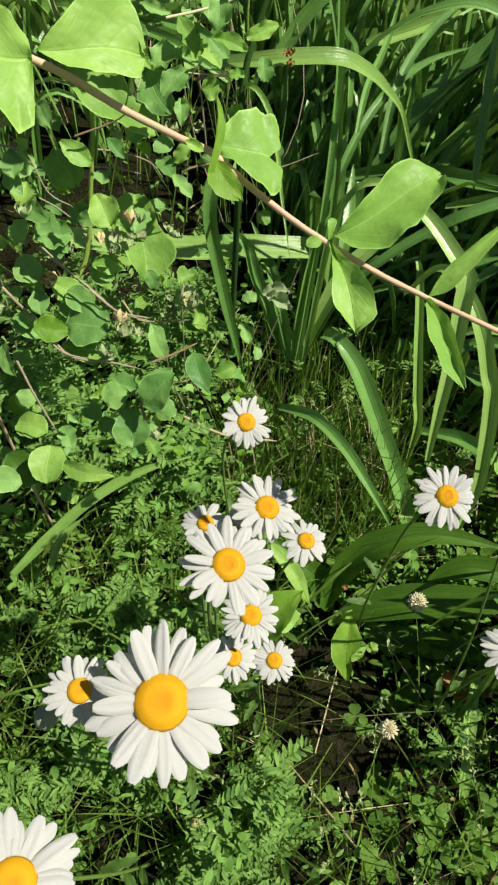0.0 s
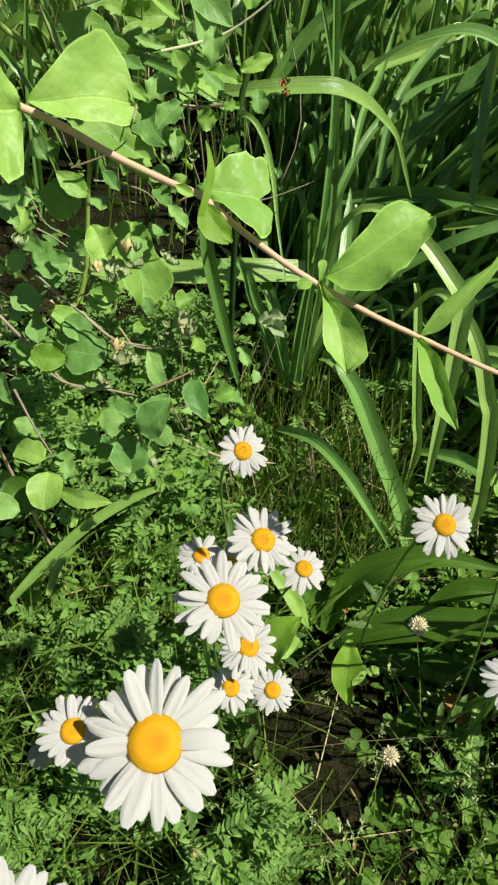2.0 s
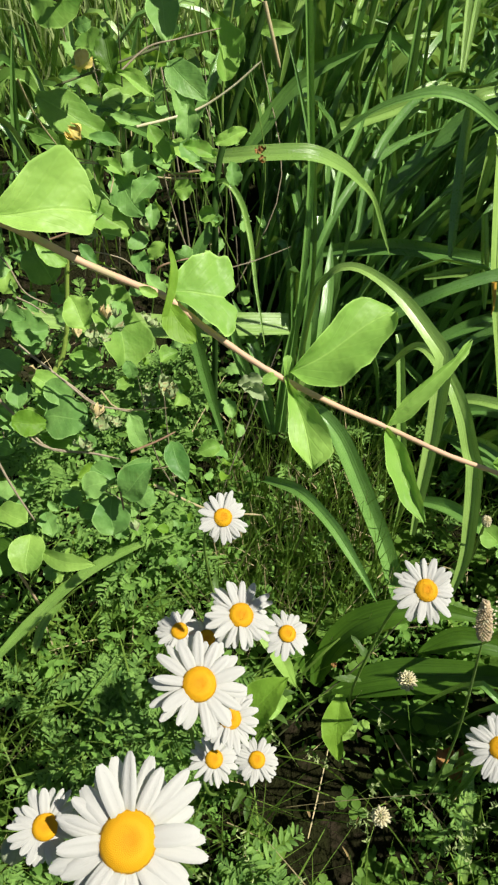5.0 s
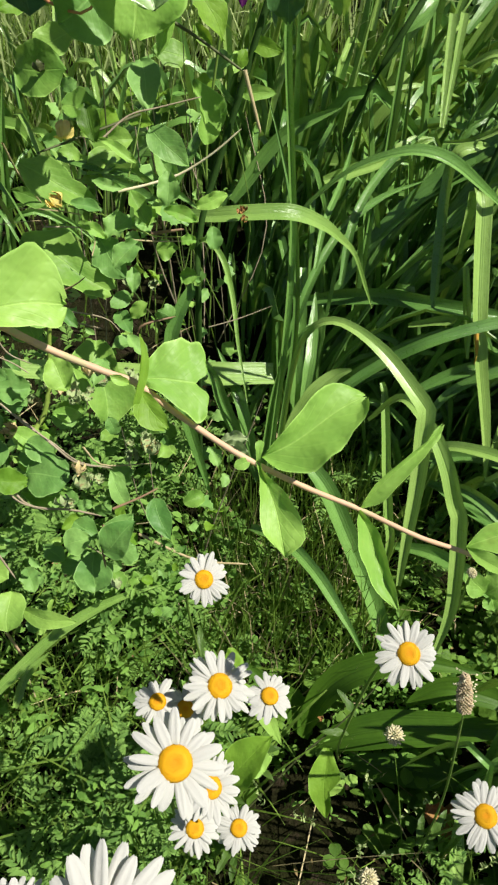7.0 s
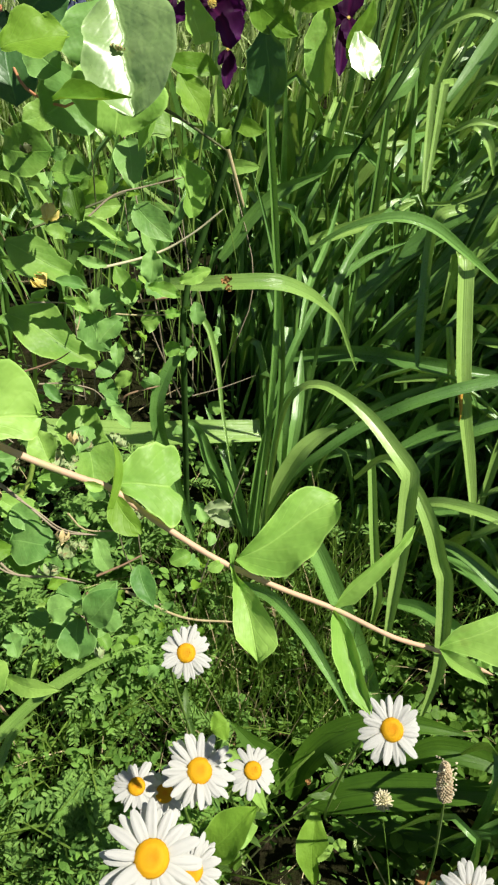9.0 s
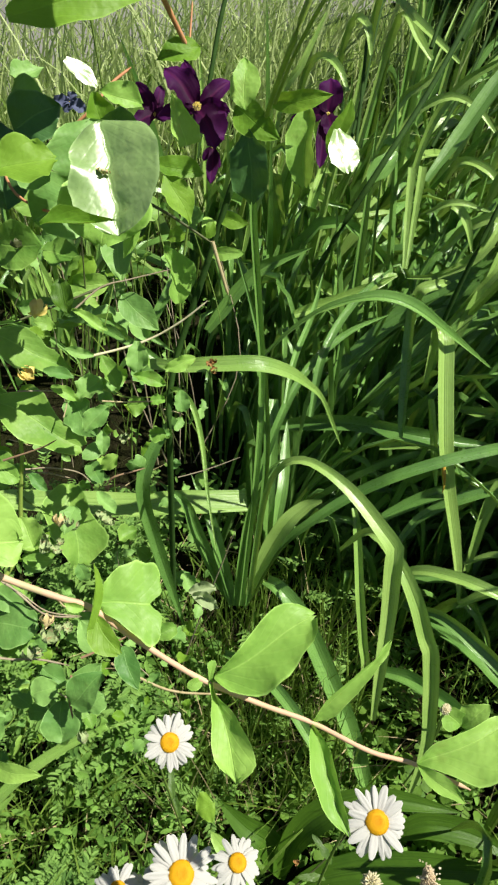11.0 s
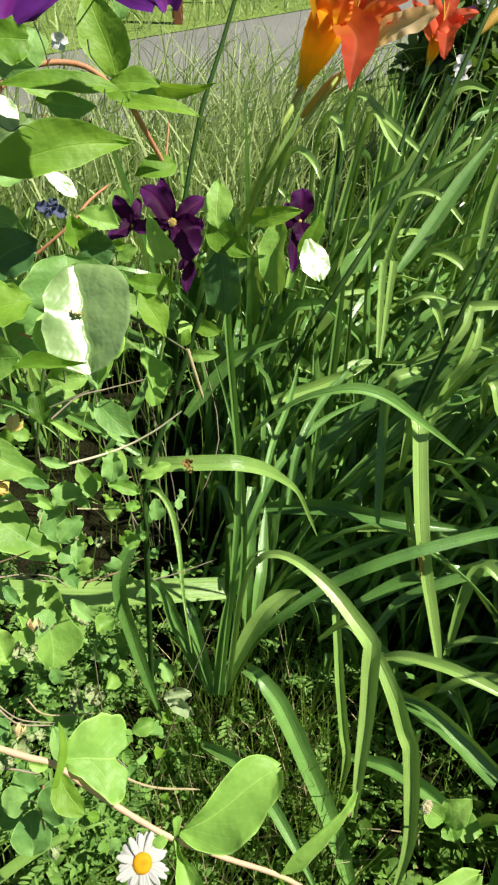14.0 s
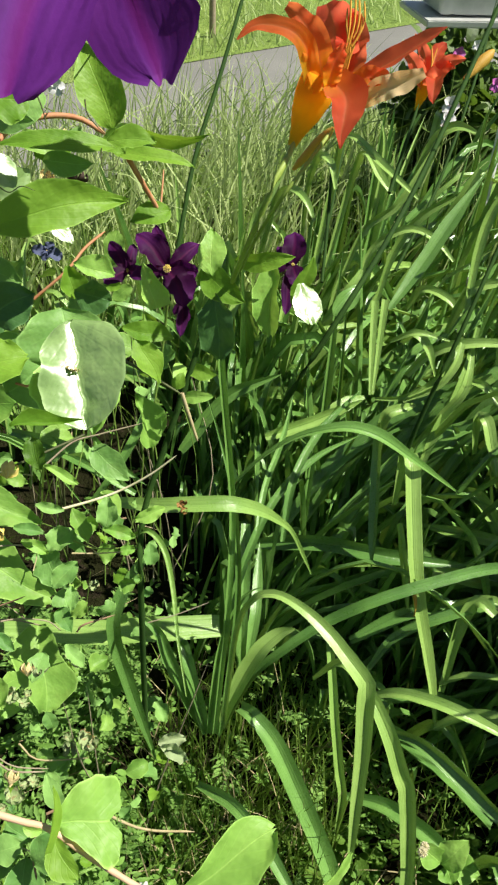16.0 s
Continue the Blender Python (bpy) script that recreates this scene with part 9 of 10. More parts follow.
ribbon("leaf_blade", [(0.3566, 0.6083, 0.2486), (0.3883, 0.6052, 0.2714), (0.4265, 0.5931, 0.2812)], 0.0088, (-0.1051, -0.3692, 0.9234), LILY_LIGHT, lily, fold=0.3, widths=(0.55, 1.00, 0.91), count=20, seed=327)
ribbon("leaf_blade", [(0.2893, 0.5583, 0.2233), (0.3161, 0.5325, 0.2415), (0.3552, 0.4909, 0.2355), (0.3969, 0.4517, 0.2125)], 0.0203, (-0.7918, -0.2695, 0.5480), LILY_LEAF, lily, fold=0.35, widths=(0.46, 0.77, 1.00, 0.85), count=20, seed=328)
# far blades, mostly in the lighter copy that has sunlight in its colour
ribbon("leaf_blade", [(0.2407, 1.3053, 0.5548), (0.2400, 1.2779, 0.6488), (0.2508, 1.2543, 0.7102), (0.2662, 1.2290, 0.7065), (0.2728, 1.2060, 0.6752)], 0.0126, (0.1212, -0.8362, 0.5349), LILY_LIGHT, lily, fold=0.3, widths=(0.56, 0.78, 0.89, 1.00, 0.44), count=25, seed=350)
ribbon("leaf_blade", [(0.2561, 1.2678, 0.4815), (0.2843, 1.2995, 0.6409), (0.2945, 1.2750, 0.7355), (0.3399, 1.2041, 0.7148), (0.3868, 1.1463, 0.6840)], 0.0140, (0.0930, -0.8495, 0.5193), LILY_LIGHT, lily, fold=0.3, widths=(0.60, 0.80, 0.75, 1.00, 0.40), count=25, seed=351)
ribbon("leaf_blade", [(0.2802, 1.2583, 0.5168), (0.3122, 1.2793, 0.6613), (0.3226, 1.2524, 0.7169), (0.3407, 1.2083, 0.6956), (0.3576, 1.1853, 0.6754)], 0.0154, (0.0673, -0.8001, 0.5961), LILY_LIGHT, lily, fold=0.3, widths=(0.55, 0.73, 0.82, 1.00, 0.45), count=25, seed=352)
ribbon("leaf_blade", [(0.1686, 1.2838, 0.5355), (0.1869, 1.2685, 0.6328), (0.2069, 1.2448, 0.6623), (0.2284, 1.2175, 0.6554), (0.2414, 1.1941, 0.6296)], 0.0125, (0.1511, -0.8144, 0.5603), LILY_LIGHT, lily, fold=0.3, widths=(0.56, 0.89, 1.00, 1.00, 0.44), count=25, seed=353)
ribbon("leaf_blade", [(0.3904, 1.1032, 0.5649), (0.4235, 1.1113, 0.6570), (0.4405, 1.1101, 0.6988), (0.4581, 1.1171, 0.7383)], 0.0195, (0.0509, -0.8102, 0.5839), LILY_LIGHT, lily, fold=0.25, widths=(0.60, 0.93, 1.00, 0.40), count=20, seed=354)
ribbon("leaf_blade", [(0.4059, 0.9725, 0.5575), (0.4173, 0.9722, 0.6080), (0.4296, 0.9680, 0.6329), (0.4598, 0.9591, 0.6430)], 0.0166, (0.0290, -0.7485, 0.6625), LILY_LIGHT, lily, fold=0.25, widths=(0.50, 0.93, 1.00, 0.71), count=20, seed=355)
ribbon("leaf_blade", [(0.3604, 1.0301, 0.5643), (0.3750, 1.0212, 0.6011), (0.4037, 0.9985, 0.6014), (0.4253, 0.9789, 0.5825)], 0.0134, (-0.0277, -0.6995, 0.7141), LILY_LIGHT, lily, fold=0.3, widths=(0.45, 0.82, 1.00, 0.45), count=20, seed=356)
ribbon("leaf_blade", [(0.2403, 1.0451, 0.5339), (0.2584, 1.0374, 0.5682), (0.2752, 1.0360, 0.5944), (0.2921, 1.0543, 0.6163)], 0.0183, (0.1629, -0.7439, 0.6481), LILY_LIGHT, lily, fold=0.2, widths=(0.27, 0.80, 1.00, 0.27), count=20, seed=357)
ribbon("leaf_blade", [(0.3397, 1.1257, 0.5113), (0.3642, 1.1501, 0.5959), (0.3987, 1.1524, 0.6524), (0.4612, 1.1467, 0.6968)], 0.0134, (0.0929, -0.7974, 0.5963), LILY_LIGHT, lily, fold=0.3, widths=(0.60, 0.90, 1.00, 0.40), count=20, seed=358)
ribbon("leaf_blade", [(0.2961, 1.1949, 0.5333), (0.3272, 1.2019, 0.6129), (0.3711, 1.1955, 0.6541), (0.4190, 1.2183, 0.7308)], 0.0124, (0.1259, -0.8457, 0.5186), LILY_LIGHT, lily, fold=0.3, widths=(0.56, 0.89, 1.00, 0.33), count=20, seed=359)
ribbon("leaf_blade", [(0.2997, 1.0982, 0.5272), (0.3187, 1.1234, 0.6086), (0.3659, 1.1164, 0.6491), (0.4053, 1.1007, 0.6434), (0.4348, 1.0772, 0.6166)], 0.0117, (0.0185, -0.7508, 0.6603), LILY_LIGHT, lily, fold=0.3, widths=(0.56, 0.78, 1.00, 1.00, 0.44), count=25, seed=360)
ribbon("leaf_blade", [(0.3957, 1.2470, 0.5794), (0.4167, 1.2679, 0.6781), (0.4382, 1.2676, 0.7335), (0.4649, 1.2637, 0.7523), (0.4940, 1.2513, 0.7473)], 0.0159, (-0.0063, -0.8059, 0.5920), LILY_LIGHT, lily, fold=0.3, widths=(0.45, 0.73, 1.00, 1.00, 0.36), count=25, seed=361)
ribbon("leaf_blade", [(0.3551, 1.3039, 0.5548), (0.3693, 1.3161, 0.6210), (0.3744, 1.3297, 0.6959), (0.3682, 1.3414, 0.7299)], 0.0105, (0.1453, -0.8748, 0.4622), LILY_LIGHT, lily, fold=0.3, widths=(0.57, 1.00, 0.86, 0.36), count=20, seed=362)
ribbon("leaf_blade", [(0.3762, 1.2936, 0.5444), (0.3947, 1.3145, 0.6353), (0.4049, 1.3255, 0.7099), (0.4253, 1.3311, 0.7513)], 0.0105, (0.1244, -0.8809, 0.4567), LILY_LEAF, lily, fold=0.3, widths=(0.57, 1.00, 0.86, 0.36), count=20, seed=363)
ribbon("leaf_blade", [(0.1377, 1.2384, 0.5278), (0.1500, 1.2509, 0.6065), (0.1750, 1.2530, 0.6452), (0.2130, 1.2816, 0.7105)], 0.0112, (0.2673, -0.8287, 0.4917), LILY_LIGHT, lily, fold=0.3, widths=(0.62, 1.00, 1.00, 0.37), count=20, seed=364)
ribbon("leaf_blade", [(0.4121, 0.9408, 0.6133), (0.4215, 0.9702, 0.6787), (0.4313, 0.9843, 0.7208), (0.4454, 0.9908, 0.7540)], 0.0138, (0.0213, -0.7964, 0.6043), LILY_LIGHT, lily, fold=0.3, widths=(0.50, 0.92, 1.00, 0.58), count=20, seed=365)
ribbon("leaf_blade", [(0.1577, 0.8202, 0.3030), (0.2191, 0.8530, 0.3888), (0.2953, 0.8758, 0.4539), (0.3905, 0.8865, 0.4793)], 0.0245, (-0.6909, -0.5220, 0.5001), LILY_LEAF, lily, fold=0.3, widths=(0.47, 0.87, 1.00, 0.27), count=20, seed=330)
ribbon("leaf_blade", [(0.1992, 0.8340, 0.3225), (0.2657, 0.8684, 0.4189), (0.3473, 0.8888, 0.4936), (0.4483, 0.8980, 0.5322)], 0.0245, (-0.7151, -0.5223, 0.4646), LILY_LEAF, lily, fold=0.3, widths=(0.47, 0.87, 1.00, 0.27), count=20, seed=331)
ribbon("leaf_blade", [(0.2060, 0.8459, 0.3353), (0.2615, 0.8710, 0.4205), (0.3309, 0.8879, 0.4844), (0.4193, 0.8888, 0.4996)], 0.0245, (-0.7077, -0.5244, 0.4735), LILY_LEAF, lily, fold=0.3, widths=(0.47, 0.87, 1.00, 0.27), count=20, seed=332)
ribbon("leaf_blade", [(0.2273, 0.7867, 0.2861), (0.2965, 0.8270, 0.3847), (0.3810, 0.8503, 0.4630), (0.4846, 0.8582, 0.5052)], 0.0245, (-0.7286, -0.4894, 0.4792), LILY_LEAF, lily, fold=0.3, widths=(0.47, 0.87, 1.00, 0.27), count=20, seed=333)
ribbon("leaf_blade", [(0.2440, 0.8108, 0.3110), (0.2928, 0.8335, 0.3901), (0.3551, 0.8496, 0.4490), (0.4355, 0.8483, 0.4591)], 0.0245, (-0.7170, -0.4930, 0.4928), LILY_LEAF, lily, fold=0.3, widths=(0.47, 0.87, 1.00, 0.27), count=20, seed=334)
ribbon("leaf_blade", [(0.2689, 0.8340, 0.3394), (0.3345, 0.8661, 0.4426), (0.4144, 0.8819, 0.5233), (0.5145, 0.8673, 0.5417)], 0.0245, (-0.7447, -0.5064, 0.4347), LILY_LEAF, lily, fold=0.3, widths=(0.47, 0.87, 1.00, 0.27), count=20, seed=335)
ribbon("leaf_blade", [(0.2933, 0.8449, 0.3578), (0.3493, 0.8690, 0.4529), (0.4193, 0.8814, 0.5257), (0.5080, 0.8953, 0.5772)], 0.0245, (-0.7468, -0.5053, 0.4324), LILY_LEAF, lily, fold=0.3, widths=(0.47, 0.87, 1.00, 0.27), count=20, seed=336)
ribbon("leaf_blade", [(0.3226, 0.8576, 0.3815), (0.3673, 0.8726, 0.4662), (0.4255, 0.8810, 0.5294), (0.5023, 0.8975, 0.5753)], 0.0245, (-0.7496, -0.5040, 0.4291), LILY_LEAF, lily, fold=0.3, widths=(0.47, 0.87, 1.00, 0.27), count=20, seed=337)
ribbon("leaf_blade", [(0.3183, 0.8538, 0.3759), (0.3589, 0.8665, 0.4546), (0.4127, 0.8748, 0.5125), (0.4854, 0.8796, 0.5347)], 0.0245, (-0.7436, -0.5017, 0.4419), LILY_LEAF, lily, fold=0.3, widths=(0.47, 0.87, 1.00, 0.27), count=20, seed=338)
ribbon("leaf_blade", [(0.3546, 0.8320, 0.3682), (0.3916, 0.8438, 0.4449), (0.4418, 0.8516, 0.5014), (0.5107, 0.8638, 0.5336)], 0.0245, (-0.7554, -0.4811, 0.4448), LILY_LEAF, lily, fold=0.3, widths=(0.47, 0.87, 1.00, 0.27), count=20, seed=339)
ribbon("leaf_blade", [(0.3740, 0.8231, 0.3679), (0.4258, 0.8454, 0.4664), (0.4912, 0.8545, 0.5424), (0.5755, 0.8630, 0.5949)], 0.0245, (-0.7770, -0.4762, 0.4117), LILY_LEAF, lily, fold=0.3, widths=(0.47, 0.87, 1.00, 0.27), count=20, seed=340)
ribbon("leaf_blade", [(0.3857, 0.8466, 0.3976), (0.4245, 0.8582, 0.4811), (0.4769, 0.8637, 0.5435), (0.5497, 0.8532, 0.5542)], 0.0245, (-0.7712, -0.4845, 0.4129), LILY_LEAF, lily, fold=0.3, widths=(0.47, 0.87, 1.00, 0.27), count=20, seed=341)
ribbon("leaf_blade", [(0.4037, 0.8605, 0.4222), (0.4392, 0.8686, 0.5039), (0.4882, 0.8719, 0.5646), (0.5576, 0.8713, 0.5887)], 0.0245, (-0.7765, -0.4885, 0.3979), LILY_LEAF, lily, fold=0.3, widths=(0.47, 0.87, 1.00, 0.27), count=20, seed=342)
ribbon("leaf_blade", [(0.3601, 0.6025, 0.2385), (0.3747, 0.6360, 0.3291), (0.3913, 0.6471, 0.3716), (0.4094, 0.6284, 0.3666)], 0.0168, (-0.0545, -0.4792, 0.8760), LILY_LIGHT, lily, fold=0.3, widths=(0.45, 0.91, 1.00, 0.64), count=20, seed=297)
ribbon("leaf_blade", [(0.3537, 0.6719, 0.2811), (0.3802, 0.6677, 0.3284), (0.4160, 0.6592, 0.3526), (0.4656, 0.6449, 0.3417)], 0.0157, (-0.1399, -0.4399, 0.8871), LILY_LIGHT, lily, fold=0.3, widths=(0.50, 0.95, 1.00, 0.70), count=20, seed=298)
ribbon("leaf_blade", [(0.3485, 0.5674, 0.2146), (0.3772, 0.5639, 0.2474), (0.4112, 0.5482, 0.2655), (0.4489, 0.5297, 0.2614)], 0.0158, (-0.1302, -0.3388, 0.9318), LILY_LIGHT, lily, fold=0.3, widths=(0.50, 0.90, 1.00, 0.70), count=20, seed=299)
ribbon("leaf_blade", [(0.3399, 0.9152, 0.5257), (0.3622, 0.9075, 0.5654), (0.3979, 0.8948, 0.5893), (0.4518, 0.8853, 0.5958)], 0.0142, (-0.1301, -0.6656, 0.7349), LILY_LIGHT, lily, fold=0.3, widths=(0.56, 0.94, 1.00, 0.78), count=20, seed=300)
ribbon("leaf_blade", [(0.3468, 0.8154, 0.4345), (0.3681, 0.8379, 0.4884), (0.4036, 0.8748, 0.5425), (0.4270, 0.9234, 0.5969)], 0.0142, (0.0391, -0.7276, 0.6849), LILY_LIGHT, lily, fold=0.3, widths=(0.56, 1.00, 1.00, 0.44), count=20, seed=301)
ribbon("leaf_blade", [(0.3300, 0.9330, 0.5676), (0.3409, 0.9194, 0.5922), (0.3587, 0.9033, 0.5765), (0.3700, 0.8894, 0.5422)], 0.0126, (0.0785, -0.7554, 0.6505), LILY_LIGHT, lily, fold=0.3, widths=(0.50, 1.00, 1.00, 0.19), count=20, seed=302)
ribbon("leaf_blade", [(0.3051, 0.9053, 0.5886), (0.3352, 0.8944, 0.6083), (0.3778, 0.8852, 0.6002)], 0.0091, (-0.0009, -0.6846, 0.7289), LILY_LIGHT, lily, fold=0.3, widths=(0.50, 1.00, 0.25), count=20, seed=304)
tube("scape", [(-0.0227, 0.5649, 0.2564), (-0.0094, 0.5689, 0.5085), (-0.0063, 0.5935, 0.5728), (0.0023, 0.6127, 0.6068), (0.0251, 0.6344, 0.6651), (0.0533, 0.6598, 0.7407), (0.0648, 0.6680, 0.7699)], 0.00330, STALK_DARK, lily, 0.85, 26, label='dark upright flower stalk', knots=0.0)
tube("scape", [(0.0197, 0.9177, 0.6559), (0.0374, 0.9616, 0.7241), (0.0554, 1.0113, 0.7885), (0.0853, 1.0709, 0.8562), (0.1236, 1.1566, 0.9446)], 0.00312, STALK_DARK, lily, 0.8, 20, label='dark upright flower stalk', knots=0.0)
tube("scape", [(0.0651, 0.7177, 0.6893), (0.0756, 0.6936, 0.7546), (0.0858, 0.6501, 0.8204), (0.0941, 0.6108, 0.8678), (0.1058, 0.6009, 0.9050), (0.1203, 0.6214, 0.9243), (0.1243, 0.6373, 0.9261)], 0.00215, STEM_LIME, lily, 1.0, 24, label='pale green flower stalk', knots=0.0)
tube("scape", [(0.0899, 0.6643, 0.8142), (0.0990, 0.6200, 0.8636), (0.1137, 0.6013, 0.9002), (0.1309, 0.6111, 0.9195), (0.1494, 0.6294, 0.9366)], 0.00150, STEM_LIME, lily, 0.9, 20, knots=0.0)
_lily = ORIGIN[lily]
_bloom = lily_tube((0.1279, 0.6389, 0.9344), (0.1423, 0.6453, 0.9677), 0.0158, lily, "orange daylily flower with recurved petals and yellow throat")
ribbon("petal", [(0.1353, 0.6356, 0.9573), (0.1309, 0.6368, 0.9772), (0.1276, 0.6389, 0.9855), (0.1191, 0.6394, 0.9930), (0.1053, 0.6395, 0.9962), (0.0938, 0.6384, 0.9954), (0.0837, 0.6357, 0.9882)], 0.0133, (-0.1040, -0.8179, 0.5659), LILY_PETAL, _bloom, fold=0.18, widths=(0.81, 0.94, 1.00, 0.97, 0.78, 0.56, 0.09), count=34, ripple=0.06, roll=0, seed=212)
ribbon("petal", [(0.1406, 0.6309, 0.9585), (0.1378, 0.6374, 0.9755), (0.1341, 0.6445, 0.9871), (0.1264, 0.6535, 0.9969), (0.1171, 0.6598, 1.0034)], 0.0195, (-0.1427, -0.9204, 0.3640), LILY_PETAL, _bloom, fold=0.18, widths=(0.74, 0.96, 1.00, 0.74, 0.26), count=34, ripple=0.14, roll=0, seed=213)
ribbon("petal", [(0.1536, 0.6527, 0.9548), (0.1530, 0.6613, 0.9739), (0.1511, 0.6688, 0.9894), (0.1458, 0.6780, 1.0022)], 0.0372, (-0.3391, -0.8785, 0.3365), LILY_RED, _bloom, fold=0.18, widths=(0.48, 0.86, 1.00, 0.31), count=34, ripple=0.08, roll=0, seed=214)
ribbon("petal", [(0.1601, 0.6444, 0.9605), (0.1628, 0.6582, 0.9781), (0.1626, 0.6687, 0.9895), (0.1551, 0.6797, 0.9975)], 0.0230, (-0.4312, -0.8424, 0.3231), LILY_RED, _bloom, fold=0.18, widths=(0.54, 1.00, 0.92, 0.27), count=34, ripple=0.12, roll=0, seed=215)
ribbon("petal", [(0.1552, 0.6362, 0.9572), (0.1705, 0.6320, 0.9710), (0.1871, 0.6301, 0.9815), (0.2035, 0.6295, 0.9914), (0.2159, 0.6290, 0.9979)], 0.0127, (-0.1868, -0.5538, 0.8114), LILY_RED, _bloom, fold=0.4, widths=(0.73, 0.93, 1.00, 0.73, 0.13), count=34, ripple=0.05, roll=0, seed=216)
ribbon("petal", [(0.1629, 0.6250, 0.9529), (0.1756, 0.6204, 0.9631), (0.1901, 0.6179, 0.9685), (0.2026, 0.6178, 0.9745)], 0.0150, (0.0369, -0.9108, 0.4111), LILY_PALE, _bloom, fold=0.25, widths=(0.56, 1.00, 0.94, 0.39), count=34, ripple=0.12, roll=0, seed=217, label="cream back of a curled petal")
ribbon("petal", [(0.1463, 0.6299, 0.9673), (0.1537, 0.6163, 0.9606), (0.1521, 0.6058, 0.9516), (0.1495, 0.5996, 0.9430), (0.1489, 0.5949, 0.9344)], 0.0275, (0.0049, -0.8583, 0.5131), LILY_RED, _bloom, fold=0.25, widths=(0.68, 1.00, 0.71, 0.35, 0.03), count=34, ripple=0.03, roll=0, seed=218)
ribbon("petal", [(0.1554, 0.6306, 0.9604), (0.1659, 0.6263, 0.9690), (0.1780, 0.6256, 0.9692), (0.1842, 0.6272, 0.9648)], 0.0134, (-0.0340, -0.8756, 0.4818), LILY_PETAL, _bloom, fold=0.18, widths=(0.56, 1.00, 0.81, 0.19), count=34, ripple=0.1, roll=0, seed=219)
ribbon("petal", [(0.1446, 0.6267, 0.9613), (0.1452, 0.6276, 0.9744), (0.1496, 0.6286, 0.9833), (0.1524, 0.6311, 0.9880)], 0.0124, (0.1105, -0.9193, 0.3777), LILY_PETAL, _bloom, fold=0.18, widths=(0.87, 1.00, 0.67, 0.17), count=34, ripple=0.2, roll=0, seed=360)
tube("stamen", [(0.1542, 0.6376, 0.9621), (0.1547, 0.6395, 0.9802), (0.1566, 0.6442, 0.9962), (0.1567, 0.6506, 1.0109)], 0.0008, STAMEN, _bloom, 0.8, 14)
tube("stamen", [(0.1542, 0.6376, 0.9621), (0.1554, 0.6393, 0.9802), (0.1594, 0.6437, 0.9969), (0.1594, 0.6503, 1.0128)], 0.0008, STAMEN, _bloom, 0.8, 14)
tube("stamen", [(0.1542, 0.6376, 0.9621), (0.1561, 0.6392, 0.9802), (0.1619, 0.6431, 0.9962), (0.1620, 0.6494, 1.0105)], 0.0008, STAMEN, _bloom, 0.8, 14)
tube("stamen", [(0.1542, 0.6376, 0.9621), (0.1569, 0.6390, 0.9803), (0.1651, 0.6423, 0.9957), (0.1654, 0.6484, 1.0083)], 0.0008, STAMEN, _bloom, 0.8, 14)
tube("stamen", [(0.1542, 0.6376, 0.9621), (0.1576, 0.6389, 0.9803), (0.1547, 0.6442, 0.9941), (0.1552, 0.6499, 1.0042)], 0.0008, STAMEN, _bloom, 0.8, 14)
tube("stamen", [(0.1542, 0.6376, 0.9621), (0.1583, 0.6388, 0.9804), (0.1636, 0.6423, 0.9937), (0.1642, 0.6477, 1.0021)], 0.0008, STAMEN, _bloom, 0.8, 14)
_bloom = lily_tube((0.3819, 1.2085, 0.8009), (0.3892, 1.2085, 0.8324), 0.0120, lily, "small orange daylily flower further back")
ribbon("petal", [(0.3841, 1.2010, 0.8231), (0.3682, 1.2134, 0.8514), (0.3460, 1.2192, 0.8712)], 0.0207, (-0.2729, -0.9405, 0.2025), LILY_RED, _bloom, fold=0.3, profile=TEPAL, count=24, ripple=0.1, roll=0, seed=219)
ribbon("petal", [(0.3874, 1.2033, 0.8263), (0.3854, 1.2323, 0.8597), (0.3725, 1.2515, 0.8807)], 0.0193, (-0.2826, -0.9399, 0.1918), LILY_RED, _bloom, fold=0.3, profile=TEPAL, count=24, ripple=0.1, roll=0, seed=220)
ribbon("petal", [(0.3890, 1.2032, 0.8263), (0.4073, 1.2420, 0.8579), (0.4234, 1.2628, 0.8684)], 0.0276, (-0.2973, -0.9355, 0.1908), LILY_RED, _bloom, fold=0.3, profile=TEPAL, count=24, ripple=0.1, roll=0, seed=221)
ribbon("petal", [(0.3872, 1.1914, 0.8277), (0.4098, 1.1995, 0.8548), (0.4327, 1.1908, 0.8625)], 0.0220, (-0.3095, -0.9297, 0.1998), LILY_RED, _bloom, fold=0.3, profile=TEPAL, count=24, ripple=0.1, roll=0, seed=222)
ribbon("petal", [(0.3856, 1.1900, 0.8259), (0.3886, 1.1781, 0.8431), (0.3811, 1.1430, 0.8169)], 0.0250, (-0.2972, -0.9304, 0.2145), LILY_RED, _bloom, fold=0.3, profile=TEPAL, count=24, ripple=0.1, roll=0, seed=223)
ribbon("petal", [(0.3874, 1.2023, 0.8250), (0.4054, 1.2078, 0.8487), (0.4206, 1.1936, 0.8491)], 0.0207, (-0.3036, -0.9307, 0.2039), LILY_RED, _bloom, fold=0.3, profile=TEPAL, count=24, ripple=0.1, roll=0, seed=224)
tube("stamen", [(0.3890, 1.2032, 0.8263), (0.3936, 1.2157, 0.8490), (0.4005, 1.2252, 0.8684)], 0.00120, STAMEN, _bloom, 0.8, 8, knots=0.0)
tube("stamen", [(0.3890, 1.2032, 0.8263), (0.3936, 1.2157, 0.8490), (0.3927, 1.2283, 0.8713)], 0.00120, STAMEN, _bloom, 0.8, 8, knots=0.0)
